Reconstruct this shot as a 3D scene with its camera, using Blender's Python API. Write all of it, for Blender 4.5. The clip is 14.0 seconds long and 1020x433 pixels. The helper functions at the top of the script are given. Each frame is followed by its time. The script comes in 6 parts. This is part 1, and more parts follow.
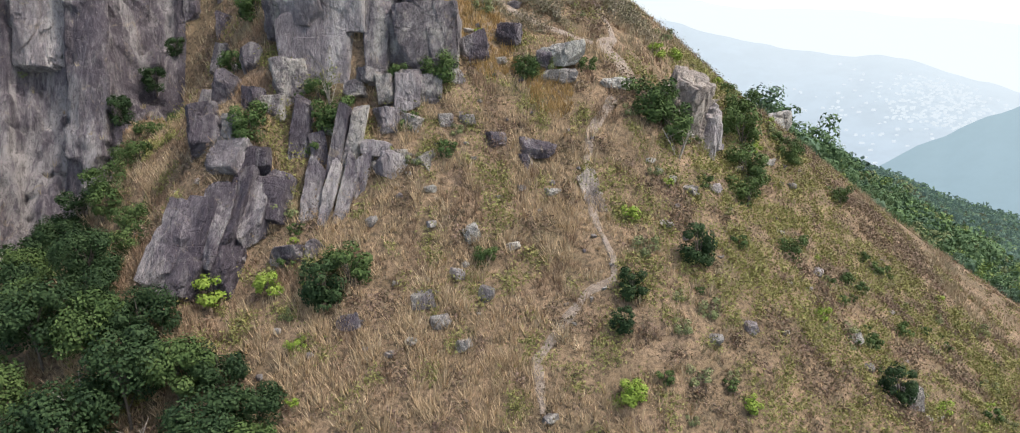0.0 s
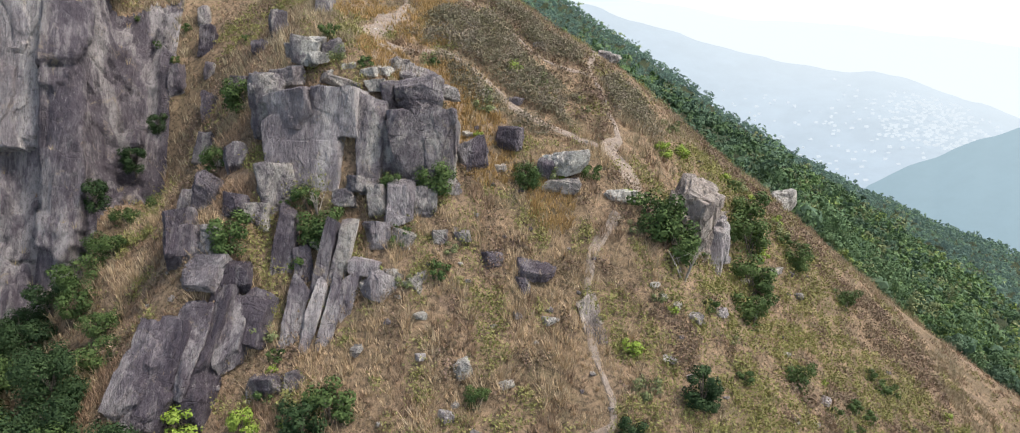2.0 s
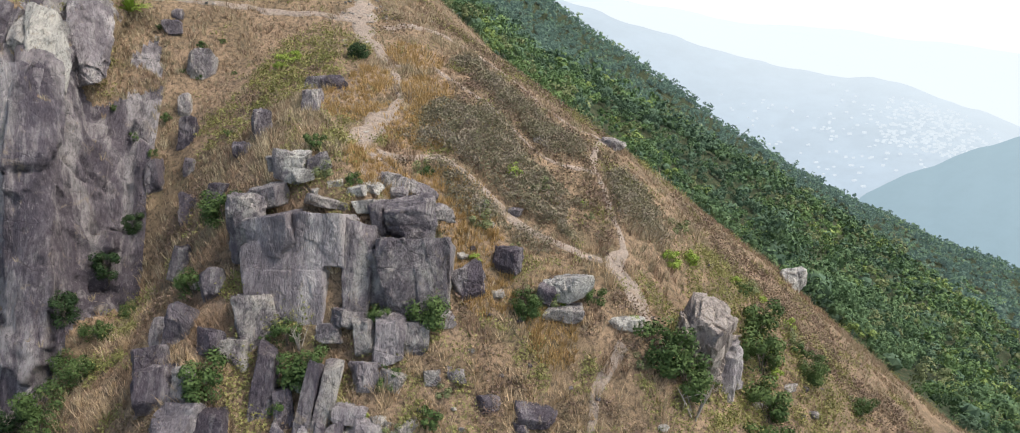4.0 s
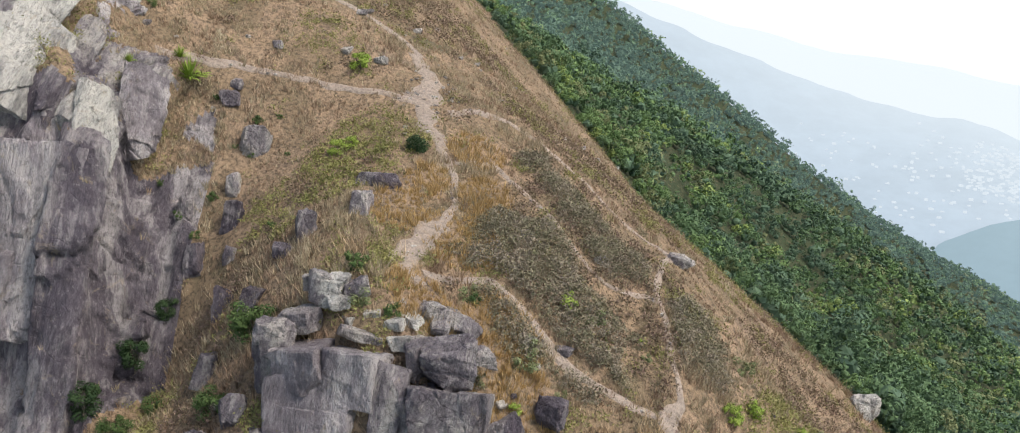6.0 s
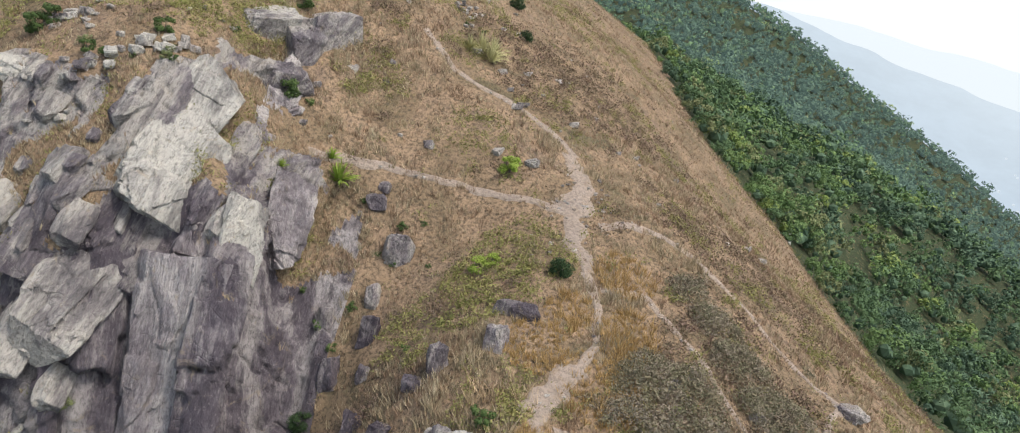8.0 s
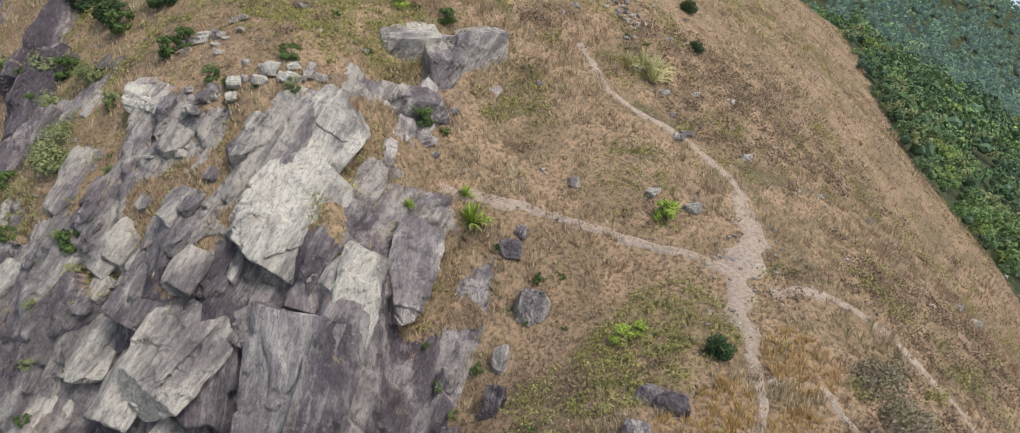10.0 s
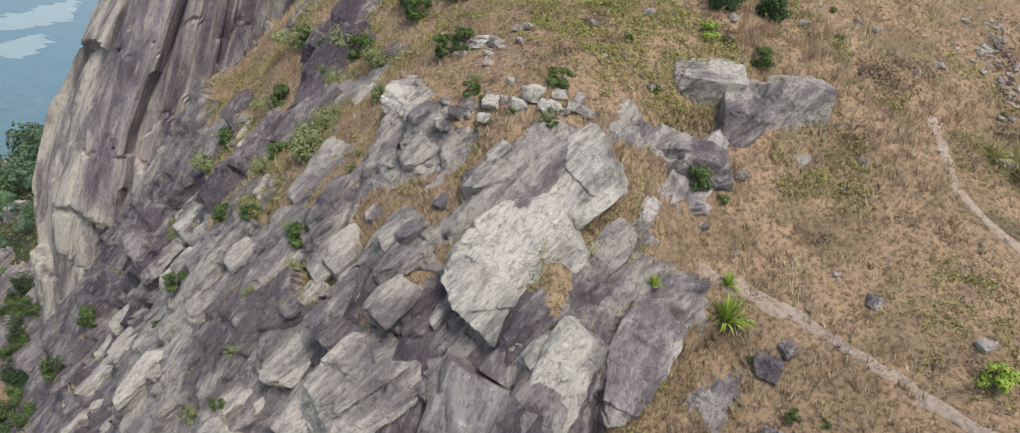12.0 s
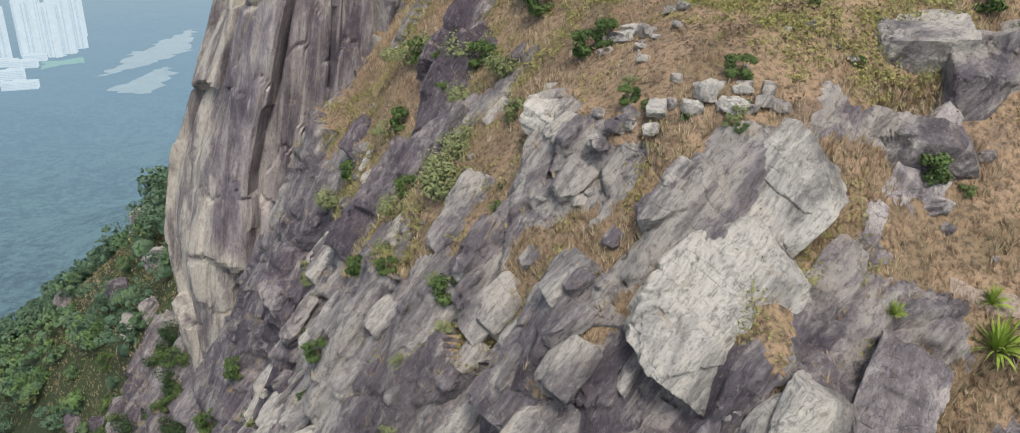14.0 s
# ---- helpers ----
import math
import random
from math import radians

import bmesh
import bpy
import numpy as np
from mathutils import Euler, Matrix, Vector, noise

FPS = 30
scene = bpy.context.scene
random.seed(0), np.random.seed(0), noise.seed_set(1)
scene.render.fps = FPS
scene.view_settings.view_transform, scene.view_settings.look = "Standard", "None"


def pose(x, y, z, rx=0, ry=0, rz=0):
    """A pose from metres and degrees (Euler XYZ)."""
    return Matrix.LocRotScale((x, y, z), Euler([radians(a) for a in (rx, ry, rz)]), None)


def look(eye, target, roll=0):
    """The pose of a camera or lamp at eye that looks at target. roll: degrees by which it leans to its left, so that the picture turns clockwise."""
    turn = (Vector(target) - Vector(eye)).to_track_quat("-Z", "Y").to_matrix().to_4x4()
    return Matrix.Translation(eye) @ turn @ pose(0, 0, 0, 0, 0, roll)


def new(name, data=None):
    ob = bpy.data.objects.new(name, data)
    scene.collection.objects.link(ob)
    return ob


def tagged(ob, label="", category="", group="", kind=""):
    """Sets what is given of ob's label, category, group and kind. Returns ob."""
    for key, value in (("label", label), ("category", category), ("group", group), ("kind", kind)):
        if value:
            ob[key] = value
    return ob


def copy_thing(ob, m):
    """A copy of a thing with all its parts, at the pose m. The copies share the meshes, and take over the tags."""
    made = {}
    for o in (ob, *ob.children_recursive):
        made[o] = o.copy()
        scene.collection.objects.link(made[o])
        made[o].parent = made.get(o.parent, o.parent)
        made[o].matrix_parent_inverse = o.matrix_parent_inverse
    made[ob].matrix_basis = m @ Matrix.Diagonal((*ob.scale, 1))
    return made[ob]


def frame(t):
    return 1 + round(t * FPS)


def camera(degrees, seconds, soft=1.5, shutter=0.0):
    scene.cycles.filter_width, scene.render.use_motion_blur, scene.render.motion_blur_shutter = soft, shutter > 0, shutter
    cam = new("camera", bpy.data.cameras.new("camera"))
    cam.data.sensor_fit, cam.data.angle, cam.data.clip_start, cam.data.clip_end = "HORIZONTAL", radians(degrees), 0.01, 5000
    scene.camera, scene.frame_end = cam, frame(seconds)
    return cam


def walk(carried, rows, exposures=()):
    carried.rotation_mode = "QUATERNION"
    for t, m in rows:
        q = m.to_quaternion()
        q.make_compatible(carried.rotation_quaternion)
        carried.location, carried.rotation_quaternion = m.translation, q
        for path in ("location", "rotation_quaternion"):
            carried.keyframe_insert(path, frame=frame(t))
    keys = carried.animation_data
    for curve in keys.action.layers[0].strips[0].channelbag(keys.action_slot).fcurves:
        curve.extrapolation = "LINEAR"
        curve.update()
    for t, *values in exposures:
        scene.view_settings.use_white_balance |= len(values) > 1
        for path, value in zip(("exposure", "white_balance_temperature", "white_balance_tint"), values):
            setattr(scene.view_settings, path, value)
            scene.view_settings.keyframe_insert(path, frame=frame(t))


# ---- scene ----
cam = camera(62.5, 14.0, soft=1.0)
METRES, EYE, TILT, LEAN, TURN = 60.0, 0.0, -14.0, 4.0, 0.0
ROWS = [
    (0.0, 0.0, 0.0, 0.0, 0.0, 0.0, -0.0),
    (0.5, -0.0032, 0.013, 0.0295, -0.64, -0.06, -2.04),
    (1.0, -0.0054, 0.0246, 0.0583, -0.68, -0.02, -2.13),
    (1.5, -0.0065, 0.0361, 0.0866, -0.67, -0.0, -2.14),
    (2.0, -0.0077, 0.0471, 0.1146, -0.66, 0.01, -2.12),
    (2.5, -0.0094, 0.0593, 0.1428, -0.64, 0.01, -2.09),
    (3.0, -0.011, 0.0732, 0.1727, -0.64, -0.0, -2.09),
    (5.5, -0.0152, 0.1571, 0.3242, 0.73, -0.07, -6.05),
    (6.0, -0.0162, 0.1735, 0.3546, 3.47, -0.08, -8.1),
    (6.5, -0.0171, 0.1877, 0.3854, 6.39, -0.13, -8.69),
    (7.0, -0.0187, 0.2023, 0.4164, 9.21, -0.22, -9.54),
    (7.5, -0.021, 0.2172, 0.4471, 12.04, -0.44, -10.44),
    (8.0, -0.0242, 0.2369, 0.4713, 14.89, -0.86, -11.3),
    (10.5, -0.0695, 0.3959, 0.5645, 30.94, -6.69, -16.01),
    (11.0, -0.087, 0.4321, 0.5813, 36.05, -8.42, -21.05),
    (11.5, -0.1027, 0.4662, 0.5994, 42.99, -10.74, -23.35),
    (12.0, -0.1179, 0.4992, 0.6162, 50.66, -13.36, -22.56),
    (12.5, -0.1384, 0.5262, 0.6265, 57.79, -15.9, -23.55),
    (13.0, -0.1633, 0.5456, 0.6327, 62.28, -17.67, -20.64),
    (13.5, -0.1945, 0.5499, 0.6306, 62.24, -18.15, -17.84),
    (14.0, -0.2482, 0.5463, 0.6173, 56.98, -17.12, -13.86),
]
walk(cam, [(t, pose(0, 0, EYE, TILT, LEAN, TURN) @ pose(METRES * x, METRES * y, METRES * z, 90 + pitch, roll, yaw)) for t, x, y, z, yaw, pitch, roll in ROWS], exposures=[(0.0, 0.46), (3.0, 0.44), (6.5, 0.36), (10.0, 0.34)])

# ---- world and light ----
world = bpy.data.worlds.new("sky")
scene.world = world
world.use_nodes = True
wn = world.node_tree.nodes
sky = wn.new("ShaderNodeTexSky")
sky.sky_type = "NISHITA"
sky.sun_disc = False
SUN_EL, SUN_AZ = 55.0, 108.0
sky.sun_elevation, sky.sun_rotation = radians(SUN_EL), radians(SUN_AZ)
sky.air_density, sky.dust_density, sky.ozone_density = 1.0, 4.0, 1.0
wn["Background"].inputs["Strength"].default_value = 0.15
world.node_tree.links.new(sky.outputs["Color"], wn["Background"].inputs["Color"])
sun = new("sun", bpy.data.lights.new("sun", "SUN"))
sun.data.energy, sun.data.angle, sun.data.color = 2.05, radians(12), (1.0, 0.95, 0.88)
sun_from = Vector((math.sin(radians(SUN_AZ)) * math.cos(radians(SUN_EL)), math.cos(radians(SUN_AZ)) * math.cos(radians(SUN_EL)), math.sin(radians(SUN_EL))))
sun.matrix_world = look(sun_from * 200, (0, 0, 0))


# ---- materials ----
def material(name):
    m = bpy.data.materials.new(name)
    m.use_nodes = True
    nt = m.node_tree
    return m, nt, nt.nodes["Principled BSDF"]


def ramp(nt, src, stops, smooth=True):
    r = nt.nodes.new("ShaderNodeValToRGB")
    r.color_ramp.interpolation = "EASE" if smooth else "LINEAR"
    while len(r.color_ramp.elements) < len(stops):
        r.color_ramp.elements.new(0.5)
    for e, (p, c) in zip(r.color_ramp.elements, stops):
        e.position, e.color = p, ((*c, 1) if len(c) == 3 else c)
    nt.links.new(src, r.inputs["Fac"])
    return r.outputs["Color"]


def grey(v):
    return (v, v, v)


def tex_noise(nt, vec, scale, detail=5, rough=0.6, distort=0.0):
    n = nt.nodes.new("ShaderNodeTexNoise")
    n.inputs["Scale"].default_value, n.inputs["Detail"].default_value = scale, detail
    n.inputs["Roughness"].default_value, n.inputs["Distortion"].default_value = rough, distort
    nt.links.new(vec, n.inputs["Vector"])
    return n.outputs["Fac"]


def mapped(nt, vec, scale=(1, 1, 1), turn=(0, 0, 0)):
    """Turned first, then squeezed along the turned axes."""
    m = nt.nodes.new("ShaderNodeMapping")
    m.vector_type = "TEXTURE"
    m.inputs["Scale"].default_value = [1 / s for s in scale]
    m.inputs["Rotation"].default_value = [radians(a) for a in turn]
    nt.links.new(vec, m.inputs["Vector"])
    return m.outputs["Vector"]


def blend(nt, fac, a, b, kind="MIX"):
    m = nt.nodes.new("ShaderNodeMix")
    m.data_type, m.blend_type = "RGBA", kind
    for sock, v in ((m.inputs[0], fac), (m.inputs[6], a), (m.inputs[7], b)):
        if hasattr(v, "links"):
            nt.links.new(v, sock)
        else:
            sock.default_value = v if isinstance(v, float) else (*v, 1)
    return m.outputs[2]


def bump(nt, bsdf, height, strength, distance):
    b = nt.nodes.new("ShaderNodeBump")
    b.inputs["Strength"].default_value, b.inputs["Distance"].default_value = strength, distance
    nt.links.new(height, b.inputs["Height"])
    nt.links.new(b.outputs["Normal"], bsdf.inputs["Normal"])


def rock_material(name, dark, mid, pale, middle=0.5, streak=0.5, dip=-42, relief_of=1.0, cracks=0.22, grain=0.66, dark_zones=(), dark_zone_colours=None):
    """Granite: pale and dark bands that follow the dip of the joints, water streaks, cracks, lichen, a rough skin."""
    m, nt, bsdf = material(name)
    pos = nt.nodes.new("ShaderNodeNewGeometry").outputs["Position"]
    big = tex_noise(nt, mapped(nt, pos, (1, 1, 0.34), (dip, 7, 0)), 0.30, 7, 0.66, 0.5)
    base = ramp(nt, big, [(middle - 0.11, dark), (middle - 0.035, tuple(0.6 * a + 0.4 * c for a, c in zip(dark, mid))), (middle + 0.01, mid), (middle + 0.045, tuple(0.35 * a + 0.65 * c for a, c in zip(mid, pale))), (middle + 0.14, pale)], False)
    # round given points the rock goes darker purple, partly in place of shade
    if dark_zones:
        a, c, d = dark_zone_colours
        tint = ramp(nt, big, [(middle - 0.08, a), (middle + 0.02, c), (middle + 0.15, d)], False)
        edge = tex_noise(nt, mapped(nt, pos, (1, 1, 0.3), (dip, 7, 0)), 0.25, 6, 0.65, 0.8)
        for at, reach in dark_zones:
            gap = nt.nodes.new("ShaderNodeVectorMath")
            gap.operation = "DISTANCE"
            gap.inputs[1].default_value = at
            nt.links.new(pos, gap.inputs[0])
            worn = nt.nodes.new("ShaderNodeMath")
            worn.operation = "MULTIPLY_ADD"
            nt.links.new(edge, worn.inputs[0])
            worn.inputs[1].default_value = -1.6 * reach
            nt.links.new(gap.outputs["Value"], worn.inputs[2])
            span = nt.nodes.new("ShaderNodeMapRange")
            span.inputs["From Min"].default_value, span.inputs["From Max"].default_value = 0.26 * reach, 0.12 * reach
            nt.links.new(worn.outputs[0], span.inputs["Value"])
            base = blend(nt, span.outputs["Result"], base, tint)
    run = tex_noise(nt, mapped(nt, pos, (1.0, 1.0, 0.09), (dip, 7, 0)), 1.2, 5, 0.62, 0.3)
    base = blend(nt, ramp(nt, run, [(0.38, grey(streak)), (0.47, grey(0.0))]), base, tuple(c * 0.62 for c in dark))
    base = blend(nt, ramp(nt, run, [(0.54, grey(0.0)), (0.62, grey(0.8 * streak))]), base, tuple(min(0.8, c * 1.12) for c in pale))
    fine = tex_noise(nt, mapped(nt, pos, (1.2, 1.2, 0.6), (dip, 7, 0)), 3.8, 11, 0.84)
    base = blend(nt, ramp(nt, fine, [(0.38, grey(grain)), (0.52, grey(0.0))]), base, tuple(c * 0.5 for c in dark))
    base = blend(nt, ramp(nt, fine, [(0.54, grey(0.0)), (0.68, grey(grain))]), base, tuple(min(0.85, c * 1.15) for c in pale))
    lichen = tex_noise(nt, pos, 0.7, 7, 0.76, 1.0)
    base = blend(nt, ramp(nt, lichen, [(0.57, grey(0.0)), (0.68, grey(0.5))]), base, (0.40, 0.33, 0.235))
    wavy = tex_noise(nt, mapped(nt, pos, (1.3, 0.7, 0.16), (dip, 10, 0)), 0.7, 4, 0.5, 0.4)
    crack = ramp(nt, wavy, [(0.486, grey(1.0)), (0.494, grey(0.0)), (0.502, grey(1.0))], False)
    cross = tex_noise(nt, mapped(nt, pos, (0.35, 0.8, 1.2), (dip, 20, 0)), 0.4, 3, 0.5, 0.5)
    crack = blend(nt, 1.0, crack, ramp(nt, cross, [(0.490, grey(1.0)), (0.496, grey(0.1)), (0.502, grey(1.0))], False), "MULTIPLY")
    base = blend(nt, ramp(nt, crack, [(0.0, grey(1 - cracks)), (1.0, grey(1.0))], False), tuple(c * 0.35 for c in dark), base)
    nt.links.new(base, bsdf.inputs["Base Color"])
    bsdf.inputs["Roughness"].default_value = 0.85
    bsdf.inputs["Specular IOR Level"].default_value = 0.25
    rough = tex_noise(nt, mapped(nt, pos, (1.5, 1.2, 0.35), (dip, 8, 0)), 1.1, 11, 0.72)
    bump(nt, bsdf, blend(nt, 0.22, rough, crack, "MULTIPLY"), relief_of, 0.46)
    return m


# dark zones: purple rock, with the lower walls' shade put into the colour
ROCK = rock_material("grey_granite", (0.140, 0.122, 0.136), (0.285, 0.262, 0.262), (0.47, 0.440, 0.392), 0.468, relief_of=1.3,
                     dark_zones=[((-25, 58, -7), 14), ((-30, 57.5, 2), 12), ((-27, 61, -1), 10), ((-62, 51, -7), 11), ((-82, 50, -14), 18), ((-94, 49, -24), 16), ((-72, 58, 2), 9)], dark_zone_colours=((0.085, 0.072, 0.087), (0.160, 0.140, 0.155), (0.34, 0.31, 0.30)))
PALE_ROCK = rock_material("pale_granite", (0.180, 0.172, 0.164), (0.405, 0.390, 0.354), (0.545, 0.524, 0.464), 0.445, 0.3, -42, 1.0, 0.10, 0.68)
DARK_ROCK = rock_material("dark_granite", (0.103, 0.087, 0.104), (0.195, 0.171, 0.188), (0.380, 0.350, 0.340), 0.525, 0.45, -25, 1.4)
PURPLE_ROCK = rock_material("purple_granite", (0.204, 0.180, 0.190), (0.347, 0.316, 0.319), (0.539, 0.499, 0.471), 0.50, 0.4, -8, 1.2)
LIGHT_ROCK = rock_material("light_granite", (0.150, 0.136, 0.140), (0.340, 0.320, 0.298), (0.520, 0.492, 0.435), 0.465, 0.4, -42, 1.1, 0.15, 0.62)
GULLY_ROCK = rock_material("gully_granite", (0.100, 0.086, 0.102), (0.190, 0.168, 0.182), (0.40, 0.372, 0.360), 0.505, 0.5, -9, 1.2)
TAN_ROCK = rock_material("tan_granite", (0.16, 0.135, 0.122), (0.29, 0.25, 0.22), (0.43, 0.38, 0.33), 0.5, 0.4, -25)


def soil_material(name, stops, scale=0.22, specks=0.85):
    m, nt, bsdf = material(name)
    pos = nt.nodes.new("ShaderNodeNewGeometry").outputs["Position"]
    base = ramp(nt, tex_noise(nt, pos, scale, 6, 0.65, 0.6), stops)
    fine = tex_noise(nt, pos, 4.0, 8, 0.75)
    base = blend(nt, ramp(nt, fine, [(0.36, grey(specks)), (0.58, grey(0.0))]), base, (0.05, 0.042, 0.03))
    base = blend(nt, ramp(nt, tex_noise(nt, pos, 1.3, 4), [(0.55, grey(0.0)), (0.7, grey(0.5))]), base, (0.28, 0.20, 0.12))
    nt.links.new(base, bsdf.inputs["Base Color"])
    bsdf.inputs["Roughness"].default_value = 0.95
    bsdf.inputs["Specular IOR Level"].default_value = 0.1
    bump(nt, bsdf, fine, 0.8, 0.15)
    return m


SOIL = soil_material("dry_hillside_turf", [(0.3, (0.144, 0.124, 0.072)), (0.45, (0.240, 0.176, 0.112)), (0.55, (0.325, 0.234, 0.152)), (0.7, (0.213, 0.157, 0.114))])
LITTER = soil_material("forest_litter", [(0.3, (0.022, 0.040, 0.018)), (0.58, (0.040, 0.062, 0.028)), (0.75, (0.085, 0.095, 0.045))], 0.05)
SAND = soil_material("trodden_sandy_earth", [(0.3, (0.270, 0.218, 0.172)), (0.5, (0.350, 0.290, 0.237)), (0.7, (0.300, 0.255, 0.215))], 0.6, 0.42)


def leaf_material(name, colours, patch=0.12, spread=0.5, tuft=1.7):
    """Blades and leaves: hue by patches of the hillside and from leaf to leaf."""
    m, nt, bsdf = material(name)
    geo = nt.nodes.new("ShaderNodeNewGeometry")
    patches = tex_noise(nt, geo.outputs["Position"], patch, 4, 0.6, 0.5)
    mixed = nt.nodes.new("ShaderNodeMath")
    mixed.operation = "MULTIPLY_ADD"
    nt.links.new(geo.outputs["Random Per Island"], mixed.inputs[0])
    mixed.inputs[1].default_value = 0.55 * spread
    tufts = nt.nodes.new("ShaderNodeMath")
    tufts.operation = "MULTIPLY_ADD"
    nt.links.new(tex_noise(nt, geo.outputs["Position"], tuft, 3, 0.6, 0.3), tufts.inputs[0])
    tufts.inputs[1].default_value = 1.3
    nt.links.new(patches, tufts.inputs[2])
    nt.links.new(tufts.outputs[0], mixed.inputs[2])
    low = 0.80
    n = len(colours) - 1
    scaled = nt.nodes.new("ShaderNodeMapRange")
    scaled.inputs["From Min"].default_value, scaled.inputs["From Max"].default_value = low, low + 0.62 + 0.5 * spread
    nt.links.new(mixed.outputs[0], scaled.inputs["Value"])
    col = ramp(nt, scaled.outputs["Result"], [(i / n, c) for i, c in enumerate(colours)], False)
    nt.links.new(col, bsdf.inputs["Base Color"])
    bsdf.inputs["Roughness"].default_value = 0.7
    bsdf.inputs["Specular IOR Level"].default_value = 0.15
    return m


STRAW = leaf_material("straw_grass", [(0.204, 0.162, 0.099), (0.427, 0.352, 0.228), (0.307, 0.252, 0.159), (0.593, 0.523, 0.367)], 0.3, 0.7)
REED = leaf_material("pale_reed_grass", [(0.282, 0.201, 0.120), (0.565, 0.433, 0.273), (0.403, 0.302, 0.187), (0.737, 0.615, 0.422)], 0.3, 0.7)
RUST = leaf_material("rusty_grass", [(0.182, 0.124, 0.079), (0.338, 0.244, 0.165), (0.248, 0.169, 0.110), (0.458, 0.358, 0.250)], 0.3, 0.7)
OCHRE = leaf_material("ochre_grass", [(0.343, 0.223, 0.094), (0.434, 0.301, 0.130), (0.378, 0.249, 0.111)])
PLUME = leaf_material("pale_tall_grass", [(0.26, 0.25, 0.11), (0.46, 0.43, 0.22), (0.36, 0.35, 0.16), (0.58, 0.54, 0.32)], 0.3, 0.7)
HERB = leaf_material("green_herb", [(0.095, 0.105, 0.040), (0.200, 0.206, 0.070), (0.284, 0.272, 0.100), (0.168, 0.161, 0.075)], 0.3, 0.6)
HEATH = leaf_material("brown_heath", [(0.123, 0.089, 0.069), (0.228, 0.156, 0.123), (0.162, 0.135, 0.078), (0.305, 0.211, 0.172)], 0.3, 0.7)
HEATH_MAT = leaf_material("heath_mat", [(0.150, 0.125, 0.092), (0.225, 0.190, 0.140), (0.185, 0.180, 0.105), (0.275, 0.230, 0.178), (0.215, 0.205, 0.125)], 0.35, 0.4, 0.8)
LEAF_DARK = leaf_material("dark_leaf", [(0.014, 0.030, 0.014), (0.028, 0.053, 0.020), (0.053, 0.088, 0.033)], 0.3, 0.5, 0.8)
LEAF_MID = leaf_material("mid_leaf", [(0.031, 0.061, 0.019), (0.061, 0.099, 0.030), (0.106, 0.155, 0.050)], 0.3, 0.5, 0.8)
LEAF_LIME = leaf_material("lime_leaf", [(0.143, 0.220, 0.033), (0.220, 0.308, 0.050), (0.286, 0.363, 0.077)])
CROWNS = [leaf_material(n, c, 0.2, 0.5, 0.45) for n, c in (("pine_crown", [(0.037, 0.070, 0.045), (0.073, 0.123, 0.074), (0.115, 0.176, 0.102)]), ("evergreen_crown", [(0.043, 0.084, 0.040), (0.085, 0.144, 0.064), (0.137, 0.211, 0.096)]), ("laurel_crown", [(0.059, 0.113, 0.040), (0.111, 0.183, 0.064), (0.174, 0.257, 0.096)]), ("olive_crown", [(0.096, 0.117, 0.052), (0.163, 0.191, 0.084), (0.237, 0.261, 0.128)]), ("young_crown", [(0.118, 0.172, 0.044), (0.200, 0.269, 0.076), (0.281, 0.351, 0.124)]))]


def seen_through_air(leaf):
    """The same leaves half a kilometre off, with the blue air that lies before them put in as a faint glow."""
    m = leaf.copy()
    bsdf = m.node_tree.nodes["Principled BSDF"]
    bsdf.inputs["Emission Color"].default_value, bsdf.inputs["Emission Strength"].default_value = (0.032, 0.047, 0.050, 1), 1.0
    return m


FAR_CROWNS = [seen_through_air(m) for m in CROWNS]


def plain_material(name, colour, rough=0.8, scale=3.0, vary=0.25):
    m, nt, bsdf = material(name)
    pos = nt.nodes.new("ShaderNodeNewGeometry").outputs["Position"]
    n = tex_noise(nt, pos, scale, 5)
    nt.links.new(ramp(nt, n, [(0.35, tuple(c * (1 - vary) for c in colour)), (0.65, tuple(min(1, c * (1 + vary)) for c in colour))]), bsdf.inputs["Base Color"])
    bsdf.inputs["Roughness"].default_value = rough
    return m


BARK = plain_material("grey_bark", (0.12, 0.10, 0.08), 0.9, 8.0)
DEAD = plain_material("bleached_twig", (0.34, 0.30, 0.26), 0.9, 8.0)
POST = plain_material("whitewashed_concrete", (0.62, 0.61, 0.57), 0.8, 2.0, 0.1)


